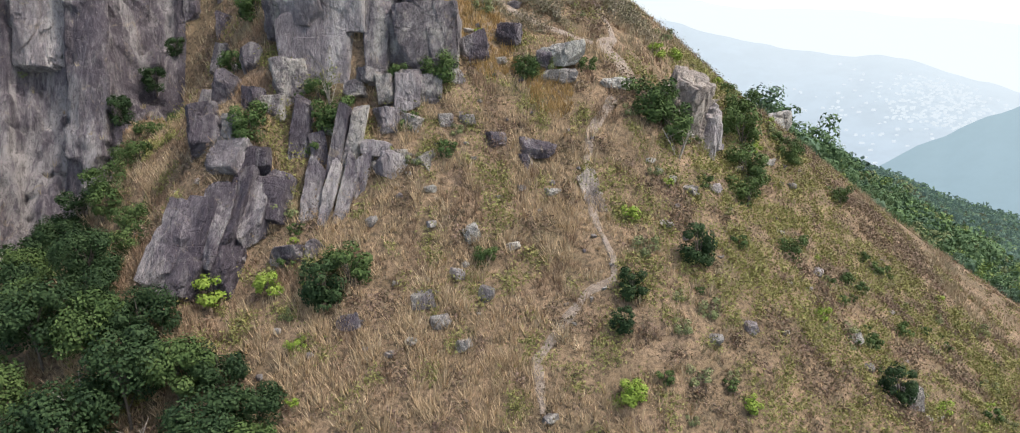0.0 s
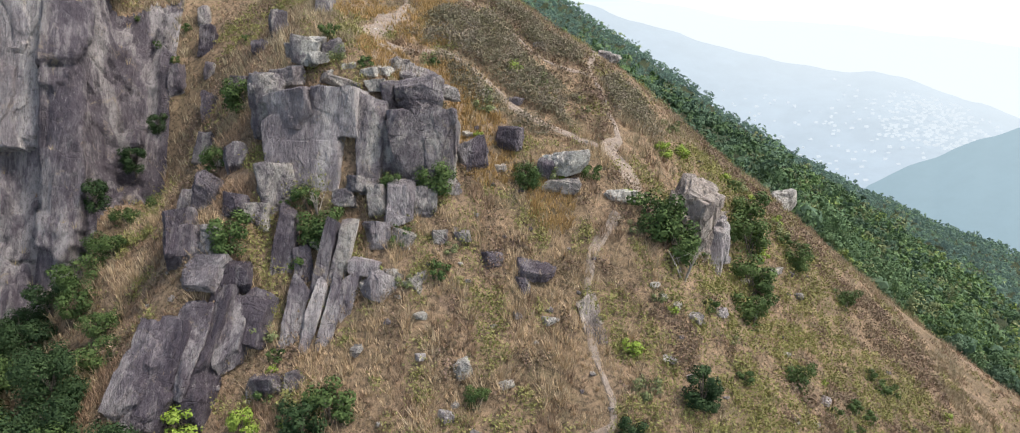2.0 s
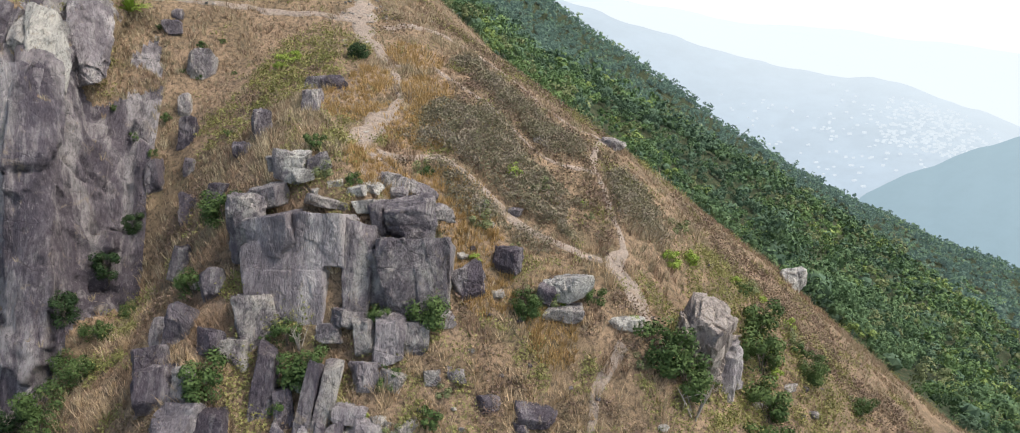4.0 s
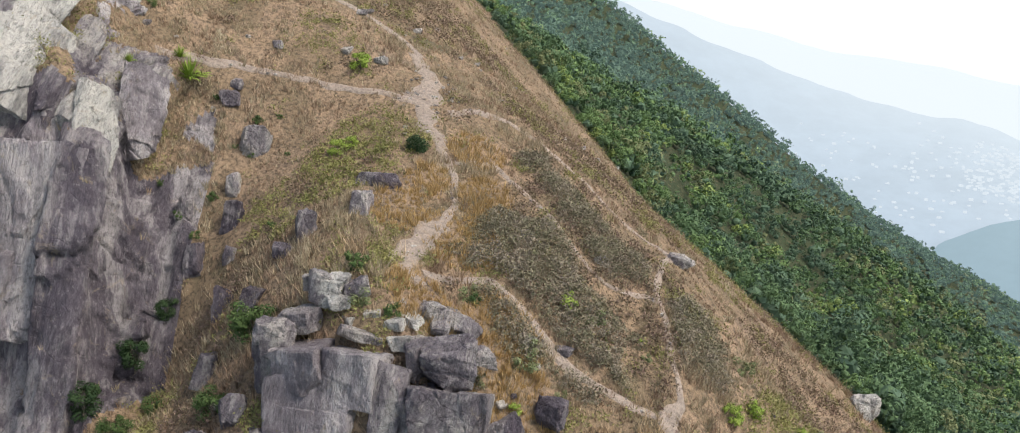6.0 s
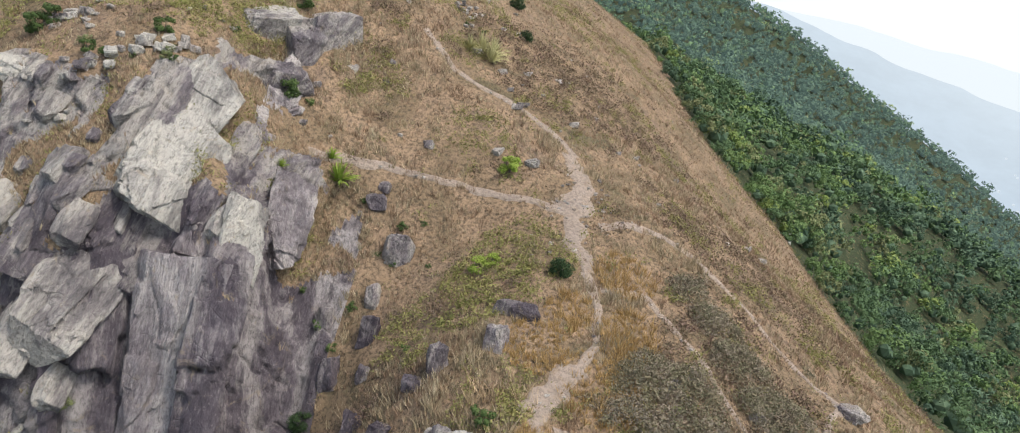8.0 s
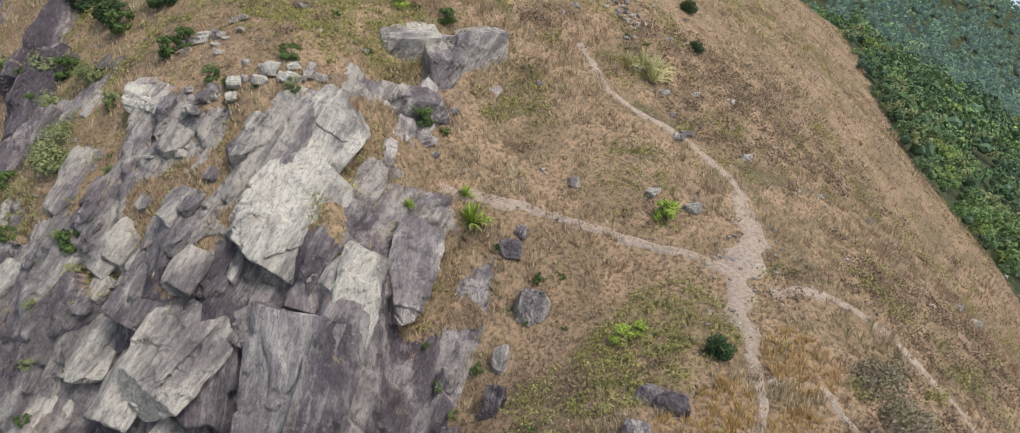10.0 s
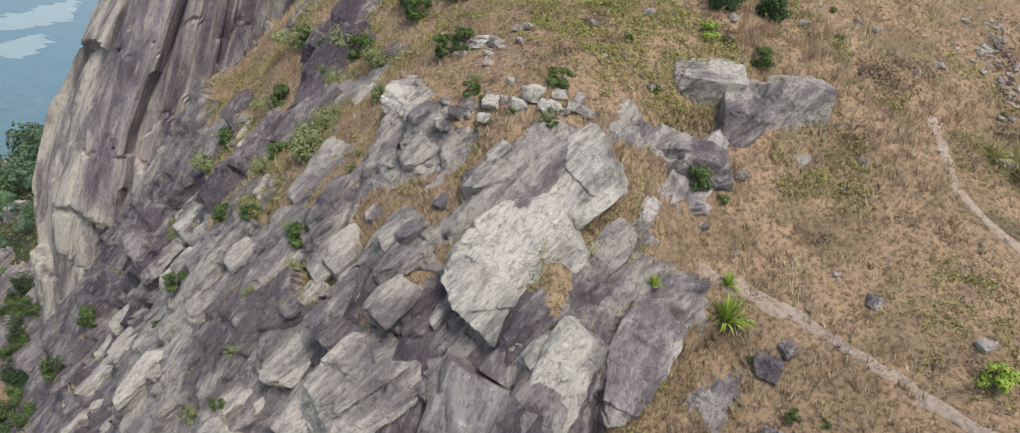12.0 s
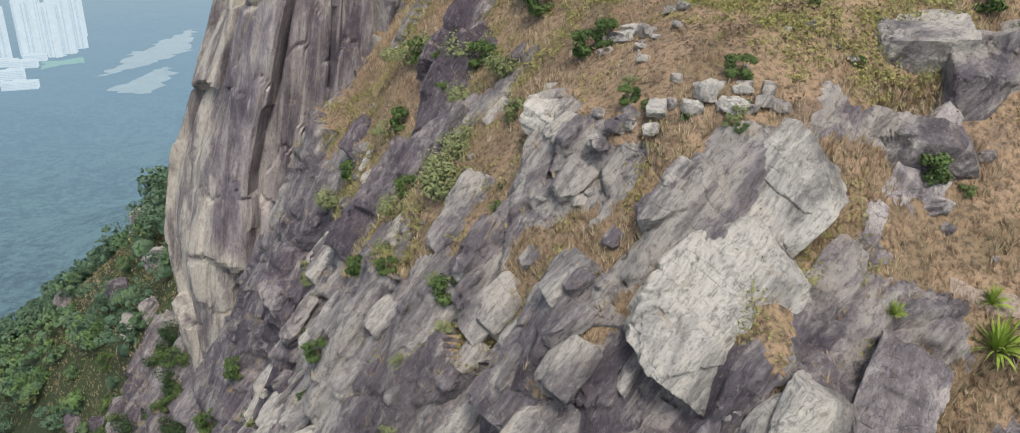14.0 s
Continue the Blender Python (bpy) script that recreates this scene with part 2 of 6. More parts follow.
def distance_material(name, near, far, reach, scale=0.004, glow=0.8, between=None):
    """The hazy distance, its haze put into emission: dark woods near, bright air far, by how far off the ground lies;
    the sunny side is hazier.
    """
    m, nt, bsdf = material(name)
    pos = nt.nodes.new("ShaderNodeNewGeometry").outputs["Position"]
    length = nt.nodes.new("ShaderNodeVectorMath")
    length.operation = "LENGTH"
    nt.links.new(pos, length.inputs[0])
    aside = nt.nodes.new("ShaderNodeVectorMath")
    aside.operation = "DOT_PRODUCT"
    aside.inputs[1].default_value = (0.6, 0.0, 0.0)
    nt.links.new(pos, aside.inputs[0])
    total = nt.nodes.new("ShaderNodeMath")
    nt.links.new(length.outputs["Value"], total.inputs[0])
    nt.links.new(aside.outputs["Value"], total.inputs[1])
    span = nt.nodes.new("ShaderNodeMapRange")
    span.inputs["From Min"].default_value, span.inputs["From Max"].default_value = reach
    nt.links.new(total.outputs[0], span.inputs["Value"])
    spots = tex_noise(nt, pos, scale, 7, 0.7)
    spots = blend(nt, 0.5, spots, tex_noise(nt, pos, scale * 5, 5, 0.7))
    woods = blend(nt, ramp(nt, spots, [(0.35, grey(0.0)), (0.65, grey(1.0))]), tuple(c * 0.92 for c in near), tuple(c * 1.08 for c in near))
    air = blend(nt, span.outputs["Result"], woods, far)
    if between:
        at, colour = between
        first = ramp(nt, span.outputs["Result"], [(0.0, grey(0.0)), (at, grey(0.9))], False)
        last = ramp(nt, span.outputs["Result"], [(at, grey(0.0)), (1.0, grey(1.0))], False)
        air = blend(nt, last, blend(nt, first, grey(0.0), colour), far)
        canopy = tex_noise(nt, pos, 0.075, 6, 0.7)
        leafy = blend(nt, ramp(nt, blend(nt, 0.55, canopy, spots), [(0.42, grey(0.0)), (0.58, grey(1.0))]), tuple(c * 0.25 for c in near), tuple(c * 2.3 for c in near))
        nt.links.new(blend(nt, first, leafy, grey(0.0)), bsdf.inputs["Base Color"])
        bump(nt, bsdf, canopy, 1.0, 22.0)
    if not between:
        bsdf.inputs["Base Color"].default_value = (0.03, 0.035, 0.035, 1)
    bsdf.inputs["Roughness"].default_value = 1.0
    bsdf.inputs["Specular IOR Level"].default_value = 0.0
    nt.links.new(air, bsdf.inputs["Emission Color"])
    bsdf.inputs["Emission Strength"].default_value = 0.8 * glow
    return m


# ---- numbers: lattice noise and rock cells ----
def lattice(i, j, k, seed):
    n = (i * 73856093) ^ (j * 19349663) ^ (k * 83492791) ^ (seed * 2654435)
    n = (n & 0xFFFFFFFF)
    n = ((n ^ (n >> 13)) * 1274126177) & 0xFFFFFFFF
    n = ((n ^ (n >> 15)) * 2246822519) & 0xFFFFFFFF
    return ((n ^ (n >> 16)) & 0xFFFFFF) / float(0xFFFFFF)


def waves(x, y, size, seed, octaves=3):
    """Smooth noise in -1..1 over the plan; size in metres."""
    out, amp, total = 0.0, 1.0, 0.0
    for o in range(octaves):
        u, v = np.asarray(x) / size, np.asarray(y) / size
        i, j = np.floor(u).astype(np.int64), np.floor(v).astype(np.int64)
        a, b = u - i, v - j
        a, b = a * a * (3 - 2 * a), b * b * (3 - 2 * b)
        h = [lattice(i + p, j + q, 0 * i, seed + o) for p in (0, 1) for q in (0, 1)]
        out = out + amp * ((h[0] * (1 - b) + h[1] * b) * (1 - a) + (h[2] * (1 - b) + h[3] * b) * a - 0.5) * 2
        total, amp, size = total + amp, amp * 0.5, size * 0.5
    return out / total


def cells(P, size, turn, seed):
    """Rock blocks: how far each point is pushed out by the block that it lies in, and how near it lies to a joint."""
    Q = (P @ np.array(Euler([radians(a) for a in turn]).to_matrix())) / np.array(size)
    base = np.floor(Q).astype(np.int64)
    f1, f2 = np.full(len(P), 9.0), np.full(len(P), 9.0)
    push = np.zeros(len(P))
    for d in np.ndindex(3, 3, 3):
        c = base + np.array(d) - 1
        i, j, k = c[:, 0], c[:, 1], c[:, 2]
        centre = c + np.stack([lattice(i, j, k, seed + s) for s in (1, 2, 3)], 1)
        off = Q - centre
        dist = np.sqrt((off ** 2).sum(1))
        tilt = np.stack([lattice(i, j, k, seed + s) for s in (4, 5, 6)], 1) - 0.5
        value = lattice(i, j, k, seed + 7) - 0.5 + 1.3 * (tilt * off).sum(1)
        near = dist < f1
        f2 = np.where(near, f1, np.minimum(f2, dist))
        push = np.where(near, value, push)
        f1 = np.where(near, dist, f1)
    return push, f2 - f1


def axes(long_way, out_way):
    """Across, outward and along a slab, as columns."""
    a = np.array(long_way, float) / np.linalg.norm(long_way)
    o = np.array(out_way, float) - np.dot(out_way, a) * a
    o /= np.linalg.norm(o)
    return np.stack([np.cross(a, o), o, a], 1)


def slabs(P, turn, width, length, seed, wobble=0.35):
    """Parallel joints: rock split into long slabs side by side, each broken across at uneven places and tilted a little."""
    Q = P @ turn
    u = Q[:, 0] / width + wobble * waves(Q[:, 2] / width, Q[:, 1] / width, 2.4, seed, 2) + 0.6 * waves(Q[:, 0] / width, 0 * Q[:, 0], 1.9, seed + 3, 1)
    i = np.floor(u).astype(np.int64)
    fu = u - i
    v = Q[:, 2] / length + 5 * lattice(i, 0 * i, 0 * i, seed + 11) + 0.22 * waves(Q[:, 0] / width, Q[:, 2] / length, 0.8, seed + 5, 2)
    j = np.floor(v).astype(np.int64)
    fv = v - j
    k = 0 * i
    push = lattice(i, j, k, seed + 21) - 0.5 + (lattice(i, j, k, seed + 22) - 0.5) * 1.1 * (fu - 0.5) + (lattice(i, j, k, seed + 23) - 0.5) * 0.9 * (fv - 0.5)
    joint = np.minimum(np.minimum(fu, 1 - fu), np.minimum(fv, 1 - fv) * length / width)
    return push, joint


def step(a, b, v):
    t = np.clip((v - a) / (b - a), 0, 1)
    return t * t * (3 - 2 * t)


# ---- the hill: breaklines, x y z in metres ----
FRONT_FOOT = [(-40, 34, -24), (-24, 40, -15), (-13.5, 41.5, -13.5), (-3, 42, -13.5), (8, 42.5, -14.5), (14, 46, -16.5), (31, 59.5, -23.5)]
FRONT_LOW = [(-60, 10, -50), (-20, 15, -42), (20, 15, -44), (60, 30, -52), (70, 70, -46)]
FRONT_MID = [(-17.5, 45, -9), (-11, 46.5, -9.5), (-7.5, 47.3, -8), (0, 49.5, -7), (5, 47.6, -10.7), (14.5, 53.5, -13.4), (22.5, 58, -17.5)]
SPUR_LEDGE = [(-17, 50, -4.2), (-17, 52.9, -2.9), (-12, 49.6, -5.4), (-8, 50, -5), (-5, 50.2, -4.9), (0.5, 54.8, -2.1), (4, 54.2, -4), (7.3, 52, -6.5), (7.2, 58.5, -2.7)]
SPUR_CREST = [(-9, 54.5, 3.0), (-12, 55.2, 3.0), (-5.7, 57.4, 2.3), (-9, 61, 5), (-7, 67.6, 7.7), (-10.3, 69.3, 8.9), (-10, 79, 12), (-15, 78, 13.6)]
SPUR_RIGHT = [(0.7, 63, 2.4), (3.7, 60.4, -0.7), (9.2, 66.6, -1.2), (7.6, 71.8, 1.6), (-1.6, 73, 6.9), (4, 74, 3.5), (26, 83.6, -13.8), (10.8, 69.2, -1.6), (12.8, 65, -4.4), (17.4, 71.6, -8), (12.5, 80.4, -2.4), (9.4, 83.5, -0.2), (24.6, 62, -18.2), (21.2, 63, -13), (34, 76, -21.5), (48, 91, -33.5)]
SPUR_LEFT = [(-19.9, 58.1, -1.8), (-21.8, 47.7, -10.7), (-16.2, 43.5, -13), (-15, 55, 0.5), (-15.2, 61.3, 5), (-16.2, 68.3, 7.8), (-17.3, 73, 10.1)]
GULLY = [(-30, 49, -14.6), (-21.8, 52.2, -7.3), (-26, 53.2, -8.9), (-28.2, 52, -12.2), (-28, 56, -8.6), (-26, 61, -4.5), (-22.5, 63.3, 0.3), (-23, 69, 7.2), (-24, 72, 11), (-22, 74.5, 13)]
CLIFF_FOOT = [(-38, 52, -9), (-32, 56.5, -8.5), (-45, 48.5, -6), (-52, 46, -8), (-62, 47, -11), (-78, 50, -17), (-92, 50, -24), (-113, 41, -37)]
CLIFF_MID = [(-29, 57.5, 0.5), (-31.5, 59, 3), (-36, 56.3, 7), (-44, 54.3, 6), (-52, 51.5, 2), (-62, 55, 1.5), (-75.5, 58.5, -3.5), (-65.8, 58.8, 4.3), (-61.4, 60.4, 9.0), (-71.8, 59.9, 2.4), (-76.2, 56.9, -7)]
CLIFF_UPPER = [(-28, 61.7, 8.5), (-34.5, 60.3, 12), (-41.6, 59, 12.8), (-50, 57, 12), (-29, 67.2, 11.4), (-26.5, 65, 4.4), (-60, 64.7, 15.4), (-75, 64.4, 11.5), (-77, 62.5, 10.4), (-55.7, 62.5, 13.9), (-60.1, 62, 12.4), (-68.8, 65.6, 15.5)]
CLIFF_BRINK = [(-33.3, 64.2, 16.5), (-35.3, 66.7, 20.5), (-42, 63.5, 19.5), (-56, 67.2, 19), (-64, 67.5, 18.7), (-76.4, 67, 13.8)]
PLATEAU = [(-27, 72, 13), (-31.5, 73, 17), (-36.7, 71.3, 22.7), (-42, 71, 24), (-34, 78, 22.5), (-27.3, 79, 17.5), (-22.5, 76.5, 14.7), (-22.5, 82, 18.6), (-29, 87, 24.5), (-23, 88.5, 21.5), (-50, 85, 31), (-75, 82, 32)]
UPPER_SLOPE = [(-46, 190, 36), (-62, 182, 40), (-20, 111, 22), (-15, 126, 18.5), (-7, 120, 11.4), (-8.3, 104.5, 12.2), (-4.2, 109.8, 7.4), (-3.2, 128.2, 7), (3.4, 112.5, -0.2), (-0.7, 87.9, 7.1), (4.9, 83.6, 3.2), (-5.3, 78.4, 10.3), (-45, 115, 36), (-80, 120, 40)]
NEAR_WOODS = [(6, 141.7, -4), (16.8, 135.6, -15), (25, 131, -21), (32, 144, -26.5), (20, 162, -18.5), (13, 168.5, -12.5), (9, 203, -3), (27, 182, -21), (42, 191, -32), (45, 168.7, -37), (53, 153, -39), (50, 116, -37), (66, 217, -43), (65, 246, -37), (42, 241, -22), (2, 257, -1.5), (-13, 208, 9), (-27, 220, 20.5), (20, 214, -12.5), (83, 147.5, -57), (112, 150, -80), (93, 272, -50), (136, 285, -78), (151, 272, -92), (210, 300, -125)]
FAR_WOODS = [(4, 430, -4), (73, 414, -46), (109, 406, -72), (165, 420, -108), (-60, 420, 30), (-80, 590, 75), (9, 520, 9), (88, 512, -44), (148, 500, -90), (13.6, 600, 24), (56, 597, -8), (101, 591, -38), (126, 587, -57), (168, 576, -87), (208, 563, -111), (252, 545, -134), (276, 533, -146), (318, 509, -158), (360, 485, -180), (0, 720, -60), (150, 700, -160), (300, 650, -240)]
OUTER = [(110, 60, -85), (100, 0, -95), (0, -60, -95), (-100, -20, -110), (-111, 50, -20), (-137, 60, -12), (-153, 46, -31), (-169, 35, -44), (-150, 75, -20), (-200, 60, -80), (-230, 20, -125), (-190, 100, -55), (-150, 120, -5), (-100, 200, 35), (-260, 160, -110), (-300, 60, -170), (-120, 330, 20)]
NODES = np.array(FRONT_FOOT + FRONT_LOW + FRONT_MID + SPUR_LEDGE + SPUR_CREST + SPUR_RIGHT + SPUR_LEFT + GULLY + CLIFF_FOOT + CLIFF_MID + CLIFF_UPPER
                 + CLIFF_BRINK + PLATEAU + UPPER_SLOPE + NEAR_WOODS + FAR_WOODS + OUTER, float)


def spread(d2):
    return np.sqrt(d2 + 4.0)


count = len(NODES)
system = np.zeros((count + 3, count + 3))
system[:count, :count] = spread(((NODES[:, None, :2] - NODES[None, :, :2]) ** 2).sum(-1)) - 0.12 * np.eye(count)
system[:count, count], system[:count, count + 1:] = 1, NODES[:, :2]
system[count, :count], system[count + 1:, :count] = 1, NODES[:, :2].T
WEIGHT = np.linalg.solve(system, np.concatenate([NODES[:, 2], np.zeros(3)]))


def relief(x, y):
    out = WEIGHT[count] + WEIGHT[count + 1] * x + WEIGHT[count + 2] * y
    for w, (a, b, c) in zip(WEIGHT, NODES):
        out = out + w * spread((x - a) ** 2 + (y - b) ** 2)
    return out


def stops(*legs):
    """Grid lines: (from, to, spacing) one after the other."""
    return np.unique(np.round(np.concatenate([np.linspace(a, b, max(2, int(round((b - a) / s)) + 1)) for a, b, s in legs]), 4))


GX = stops((-420, -190, 7), (-190, -115, 2.5), (-115, -58, 0.7), (-58, -50, 0.3), (-50, -26, 0.17), (-26, -24, 0.3), (-24, 34, 0.42), (34, 90, 1.6), (90, 440, 7))
GY = stops((-120, 20, 6), (20, 38, 1.0), (38, 44, 0.4), (44, 48, 0.2), (48, 69, 0.11), (69, 70, 0.2), (70, 100, 0.42), (100, 160, 1.2), (160, 760, 7))
XX, YY = np.meshgrid(GX, GY, indexing="ij")
ZZ = relief(XX, YY)
ZZ -= 250 * step(200, 700, np.hypot(np.maximum(np.maximum(XX - 300, -250 - XX), 0), np.maximum(np.maximum(YY - 610, -50 - YY), 0)) * 3)
slope = np.hypot(np.gradient(ZZ, GX, axis=0), np.gradient(ZZ, GY, axis=1))
brush = np.zeros_like(XX)
for a, c, r in ((-63, 68, 5), (-66.5, 66, 5), (-69, 63, 4.5), (-72.5, 60, 4), (-47, 60.5, 2.5), (-57, 60, 3)):
    brush = np.maximum(brush, np.clip(1.3 - np.hypot(XX - a, YY - c) / r, 0, 1))
ROCKY = step(1.08, 1.4, slope + 0.45 * waves(XX, YY, 9, 11, 3) + 0.5 * waves(XX, YY, 3.2, 21, 3) - 0.85 * brush)
ROCKY *= step(-4.8, -3.4, ((XX + 26.3) * -14.0 + (YY - 63) * 11.7) / 18.2 + 1.2 * waves(XX, YY, 4, 25, 2)) * step(-22.5, -26, XX) * step(-112, -104, XX) * step(84, 76, YY) * step(33, 37, YY)
ZZ += (1 - ROCKY) * (0.35 * waves(XX, YY, 7, 31, 3) + 0.12 * waves(XX, YY, 1.6, 41, 2)) * step(10, 36, YY)

normal = np.stack([-np.gradient(ZZ, GX, axis=0), -np.gradient(ZZ, GY, axis=1), np.ones_like(ZZ)], -1)
# on the cliff the grid's rows are shared out evenly along the face, so that steep parts are as fine as flat ones
Y2, Z2, R2, N2, S2 = YY.copy(), ZZ.copy(), ROCKY.copy(), normal.copy(), slope.copy()
seg = np.where((GY >= 44) & (GY <= 70))[0]
for i, x in enumerate(GX):
    w = float(step(-19, -24, x) * step(-130, -115, x))
    if w > 0:
        y, z = GY[seg], ZZ[i, seg]
        run = np.concatenate([[0], np.cumsum(np.hypot(np.diff(y), np.diff(z)))])
        y2 = (1 - w) * y + w * np.interp(np.linspace(0, run[-1], len(y)), run, y)
        Y2[i, seg], Z2[i, seg], R2[i, seg], S2[i, seg] = y2, np.interp(y2, y, z), np.interp(y2, y, ROCKY[i, seg]), np.interp(y2, y, slope[i, seg])
        for k in range(3):
            N2[i, seg, k] = np.interp(y2, y, normal[i, seg, k])
P = np.stack([XX, Y2, Z2], -1).reshape(-1, 3)
normal = N2.reshape(-1, 3)
normal /= np.linalg.norm(normal, axis=1)[:, None]
rocky, slope = R2.reshape(-1), S2.reshape(-1)
sel = np.where(rocky > 0.02)[0]
DIP = axes((0.10, 0.66, 0.74), (0.45, -0.62, 0.6))
big, j1 = slabs(P[sel], DIP, 3.4, 9.0, 100)
mid, j2 = slabs(P[sel], axes((0.22, 0.62, 0.74), (0.45, -0.62, 0.6)), 1.2, 4.2, 200)
small, j3 = slabs(P[sel], axes((-0.1, 0.6, 0.78), (0.45, -0.62, 0.6)), 0.45, 1.5, 300)
upright = step(-38.5, -35.5, P[sel, 0]) * step(12.5, 9.0, P[sel, 2])
UPRIGHT = axes((0.08, 0.2, 0.97), (0.42, -0.88, 0.22))
for_big, for_j1 = slabs(P[sel], UPRIGHT, 2.3, 11.0, 130, 0.2)
for_mid, for_j2 = slabs(P[sel], UPRIGHT, 0.9, 5.0, 230, 0.25)
big, j1 = big + upright * (for_big - big), j1 + upright * (for_j1 - j1)
mid, j2 = mid + upright * (for_mid - mid), j2 + upright * (for_j2 - j2)
lump, j4 = cells(P[sel], (5.0, 4.0, 7.0), (-32, 14, 20), 150)
steep = 1 / (1 + 0.35 * np.maximum(0, slope[sel] - 1.4))
# earth and grass gather in the sunken strips between the slabs, where the face is not too steep
earth = np.zeros(len(P))
earth[sel] = step(0.03, -0.13, big + 0.22 * waves(P[sel, 0], P[sel, 1] + 0.6 * P[sel, 2], 3.5, 171, 3)) * step(3.0, 2.0, slope[sel]) * step(4.0, 9.0, P[sel, 2] + 3 * waves(P[sel, 0], P[sel, 1], 6, 181, 2))
skin = 1 - 0.8 * earth[sel]
out = 0.45 * lump + 1.9 * big * (0.5 + 0.5 * steep) + (0.62 * mid + 0.22 * small - 0.1 * step(0.10, 0.0, j2)) * (0.4 + 0.6 * steep) * skin - 0.4 * step(0.07, 0.0, j1) * skin
P[sel] += normal[sel] * (out * rocky[sel])[:, None]


def mesh_of(name, verts, faces, mat, smooth=False):
    me = bpy.data.meshes.new(name)
    verts = np.ascontiguousarray(verts, np.float32)
    faces = np.ascontiguousarray(faces, np.int32)
    me.vertices.add(len(verts))
    me.vertices.foreach_set("co", verts.ravel())
    n, k = faces.shape
    me.loops.add(n * k)
    me.loops.foreach_set("vertex_index", faces.ravel())
    me.polygons.add(n)
    me.polygons.foreach_set("loop_start", np.arange(0, n * k, k, dtype=np.int32))
    me.polygons.foreach_set("use_smooth", np.full(n, smooth))
    me.update(calc_edges=True)
    me.materials.append(mat)
    return me


def part(name, me, parent=None, label=""):
    ob = new(name, me)
    if parent is not None:
        ob.parent = parent
    return tagged(ob, label)


def compact(faces):
    used = np.unique(faces)
    back = np.zeros(used.max() + 1, np.int64)
    back[used] = np.arange(len(used))
    return used, back[faces]


nx, ny = len(GX), len(GY)
idx = np.arange(nx * ny).reshape(nx, ny)
quads = np.stack([idx[:-1, :-1], idx[1:, :-1], idx[1:, 1:], idx[:-1, 1:]], -1).reshape(-1, 4)
stone = rocky[quads].mean(1) > 0.42
EDGE = [(-420, 300), (-40, 240), (-27, 218), (-14, 165), (-5, 134), (4, 139), (13, 127), (21, 106), (28, 91), (45, 86), (60, 76), (90, 55), (300, -20)]


def wooded(x, y):
    """How far a place lies inside the woods, in metres."""
    right = y - np.interp(x, [e[0] for e in EDGE], [e[1] for e in EDGE])
    left = np.minimum(-104 + 0.25 * (y - 50) - x, 110 - y)
    return np.maximum(right, left)


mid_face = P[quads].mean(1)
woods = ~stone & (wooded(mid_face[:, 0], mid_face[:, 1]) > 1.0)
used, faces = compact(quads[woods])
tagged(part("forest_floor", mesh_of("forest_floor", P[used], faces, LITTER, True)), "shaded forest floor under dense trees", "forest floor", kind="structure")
used, faces = compact(quads[~stone & ~woods])
tagged(part("ground", mesh_of("ground", P[used], faces, SOIL, True)), "steep dry hillside of brown turf and bare earth", "hillside", kind="structure")
used, faces = compact(quads[stone])
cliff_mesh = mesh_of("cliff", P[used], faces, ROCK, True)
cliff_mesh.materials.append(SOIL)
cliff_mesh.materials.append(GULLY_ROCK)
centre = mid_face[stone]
# low right end gets darker gully granite, its shade put into the colour
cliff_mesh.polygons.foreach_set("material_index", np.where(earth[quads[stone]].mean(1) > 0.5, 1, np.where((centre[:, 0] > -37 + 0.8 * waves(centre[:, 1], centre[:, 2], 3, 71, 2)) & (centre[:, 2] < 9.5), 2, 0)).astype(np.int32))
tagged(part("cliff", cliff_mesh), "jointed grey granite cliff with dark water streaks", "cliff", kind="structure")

from mathutils.bvhtree import BVHTree
TREE = BVHTree.FromPolygons([tuple(p) for p in P.tolist()], [tuple(q) for q in quads.tolist()])


def land(x, y):
    """Height of the finished hillside."""
    hit = TREE.ray_cast(Vector((x, y, 300)), Vector((0, 0, -1)))[0]
    return hit.z if hit else 0.0


def heights(x, y):
    """Heights of the turf at many places, from the grid."""
    i = np.clip(np.searchsorted(GX, x) - 1, 0, nx - 2)
    j = np.clip(np.searchsorted(GY, y) - 1, 0, ny - 2)
    a, b = (x - GX[i]) / (GX[i + 1] - GX[i]), (y - GY[j]) / (GY[j + 1] - GY[j])
    def mixed(F):
        return (F[i, j] * (1 - a) + F[i + 1, j] * a) * (1 - b) + (F[i, j + 1] * (1 - a) + F[i + 1, j + 1] * a) * b
    return mixed(ZZ), mixed(ROCKY)


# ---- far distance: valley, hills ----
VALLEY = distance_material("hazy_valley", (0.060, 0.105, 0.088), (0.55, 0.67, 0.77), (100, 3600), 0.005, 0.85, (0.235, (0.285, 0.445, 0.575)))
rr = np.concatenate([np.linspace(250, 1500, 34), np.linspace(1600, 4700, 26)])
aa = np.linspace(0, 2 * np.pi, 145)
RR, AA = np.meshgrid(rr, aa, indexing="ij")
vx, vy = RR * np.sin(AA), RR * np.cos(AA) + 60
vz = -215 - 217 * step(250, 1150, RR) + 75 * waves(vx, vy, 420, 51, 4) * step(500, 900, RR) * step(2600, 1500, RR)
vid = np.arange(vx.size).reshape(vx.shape)
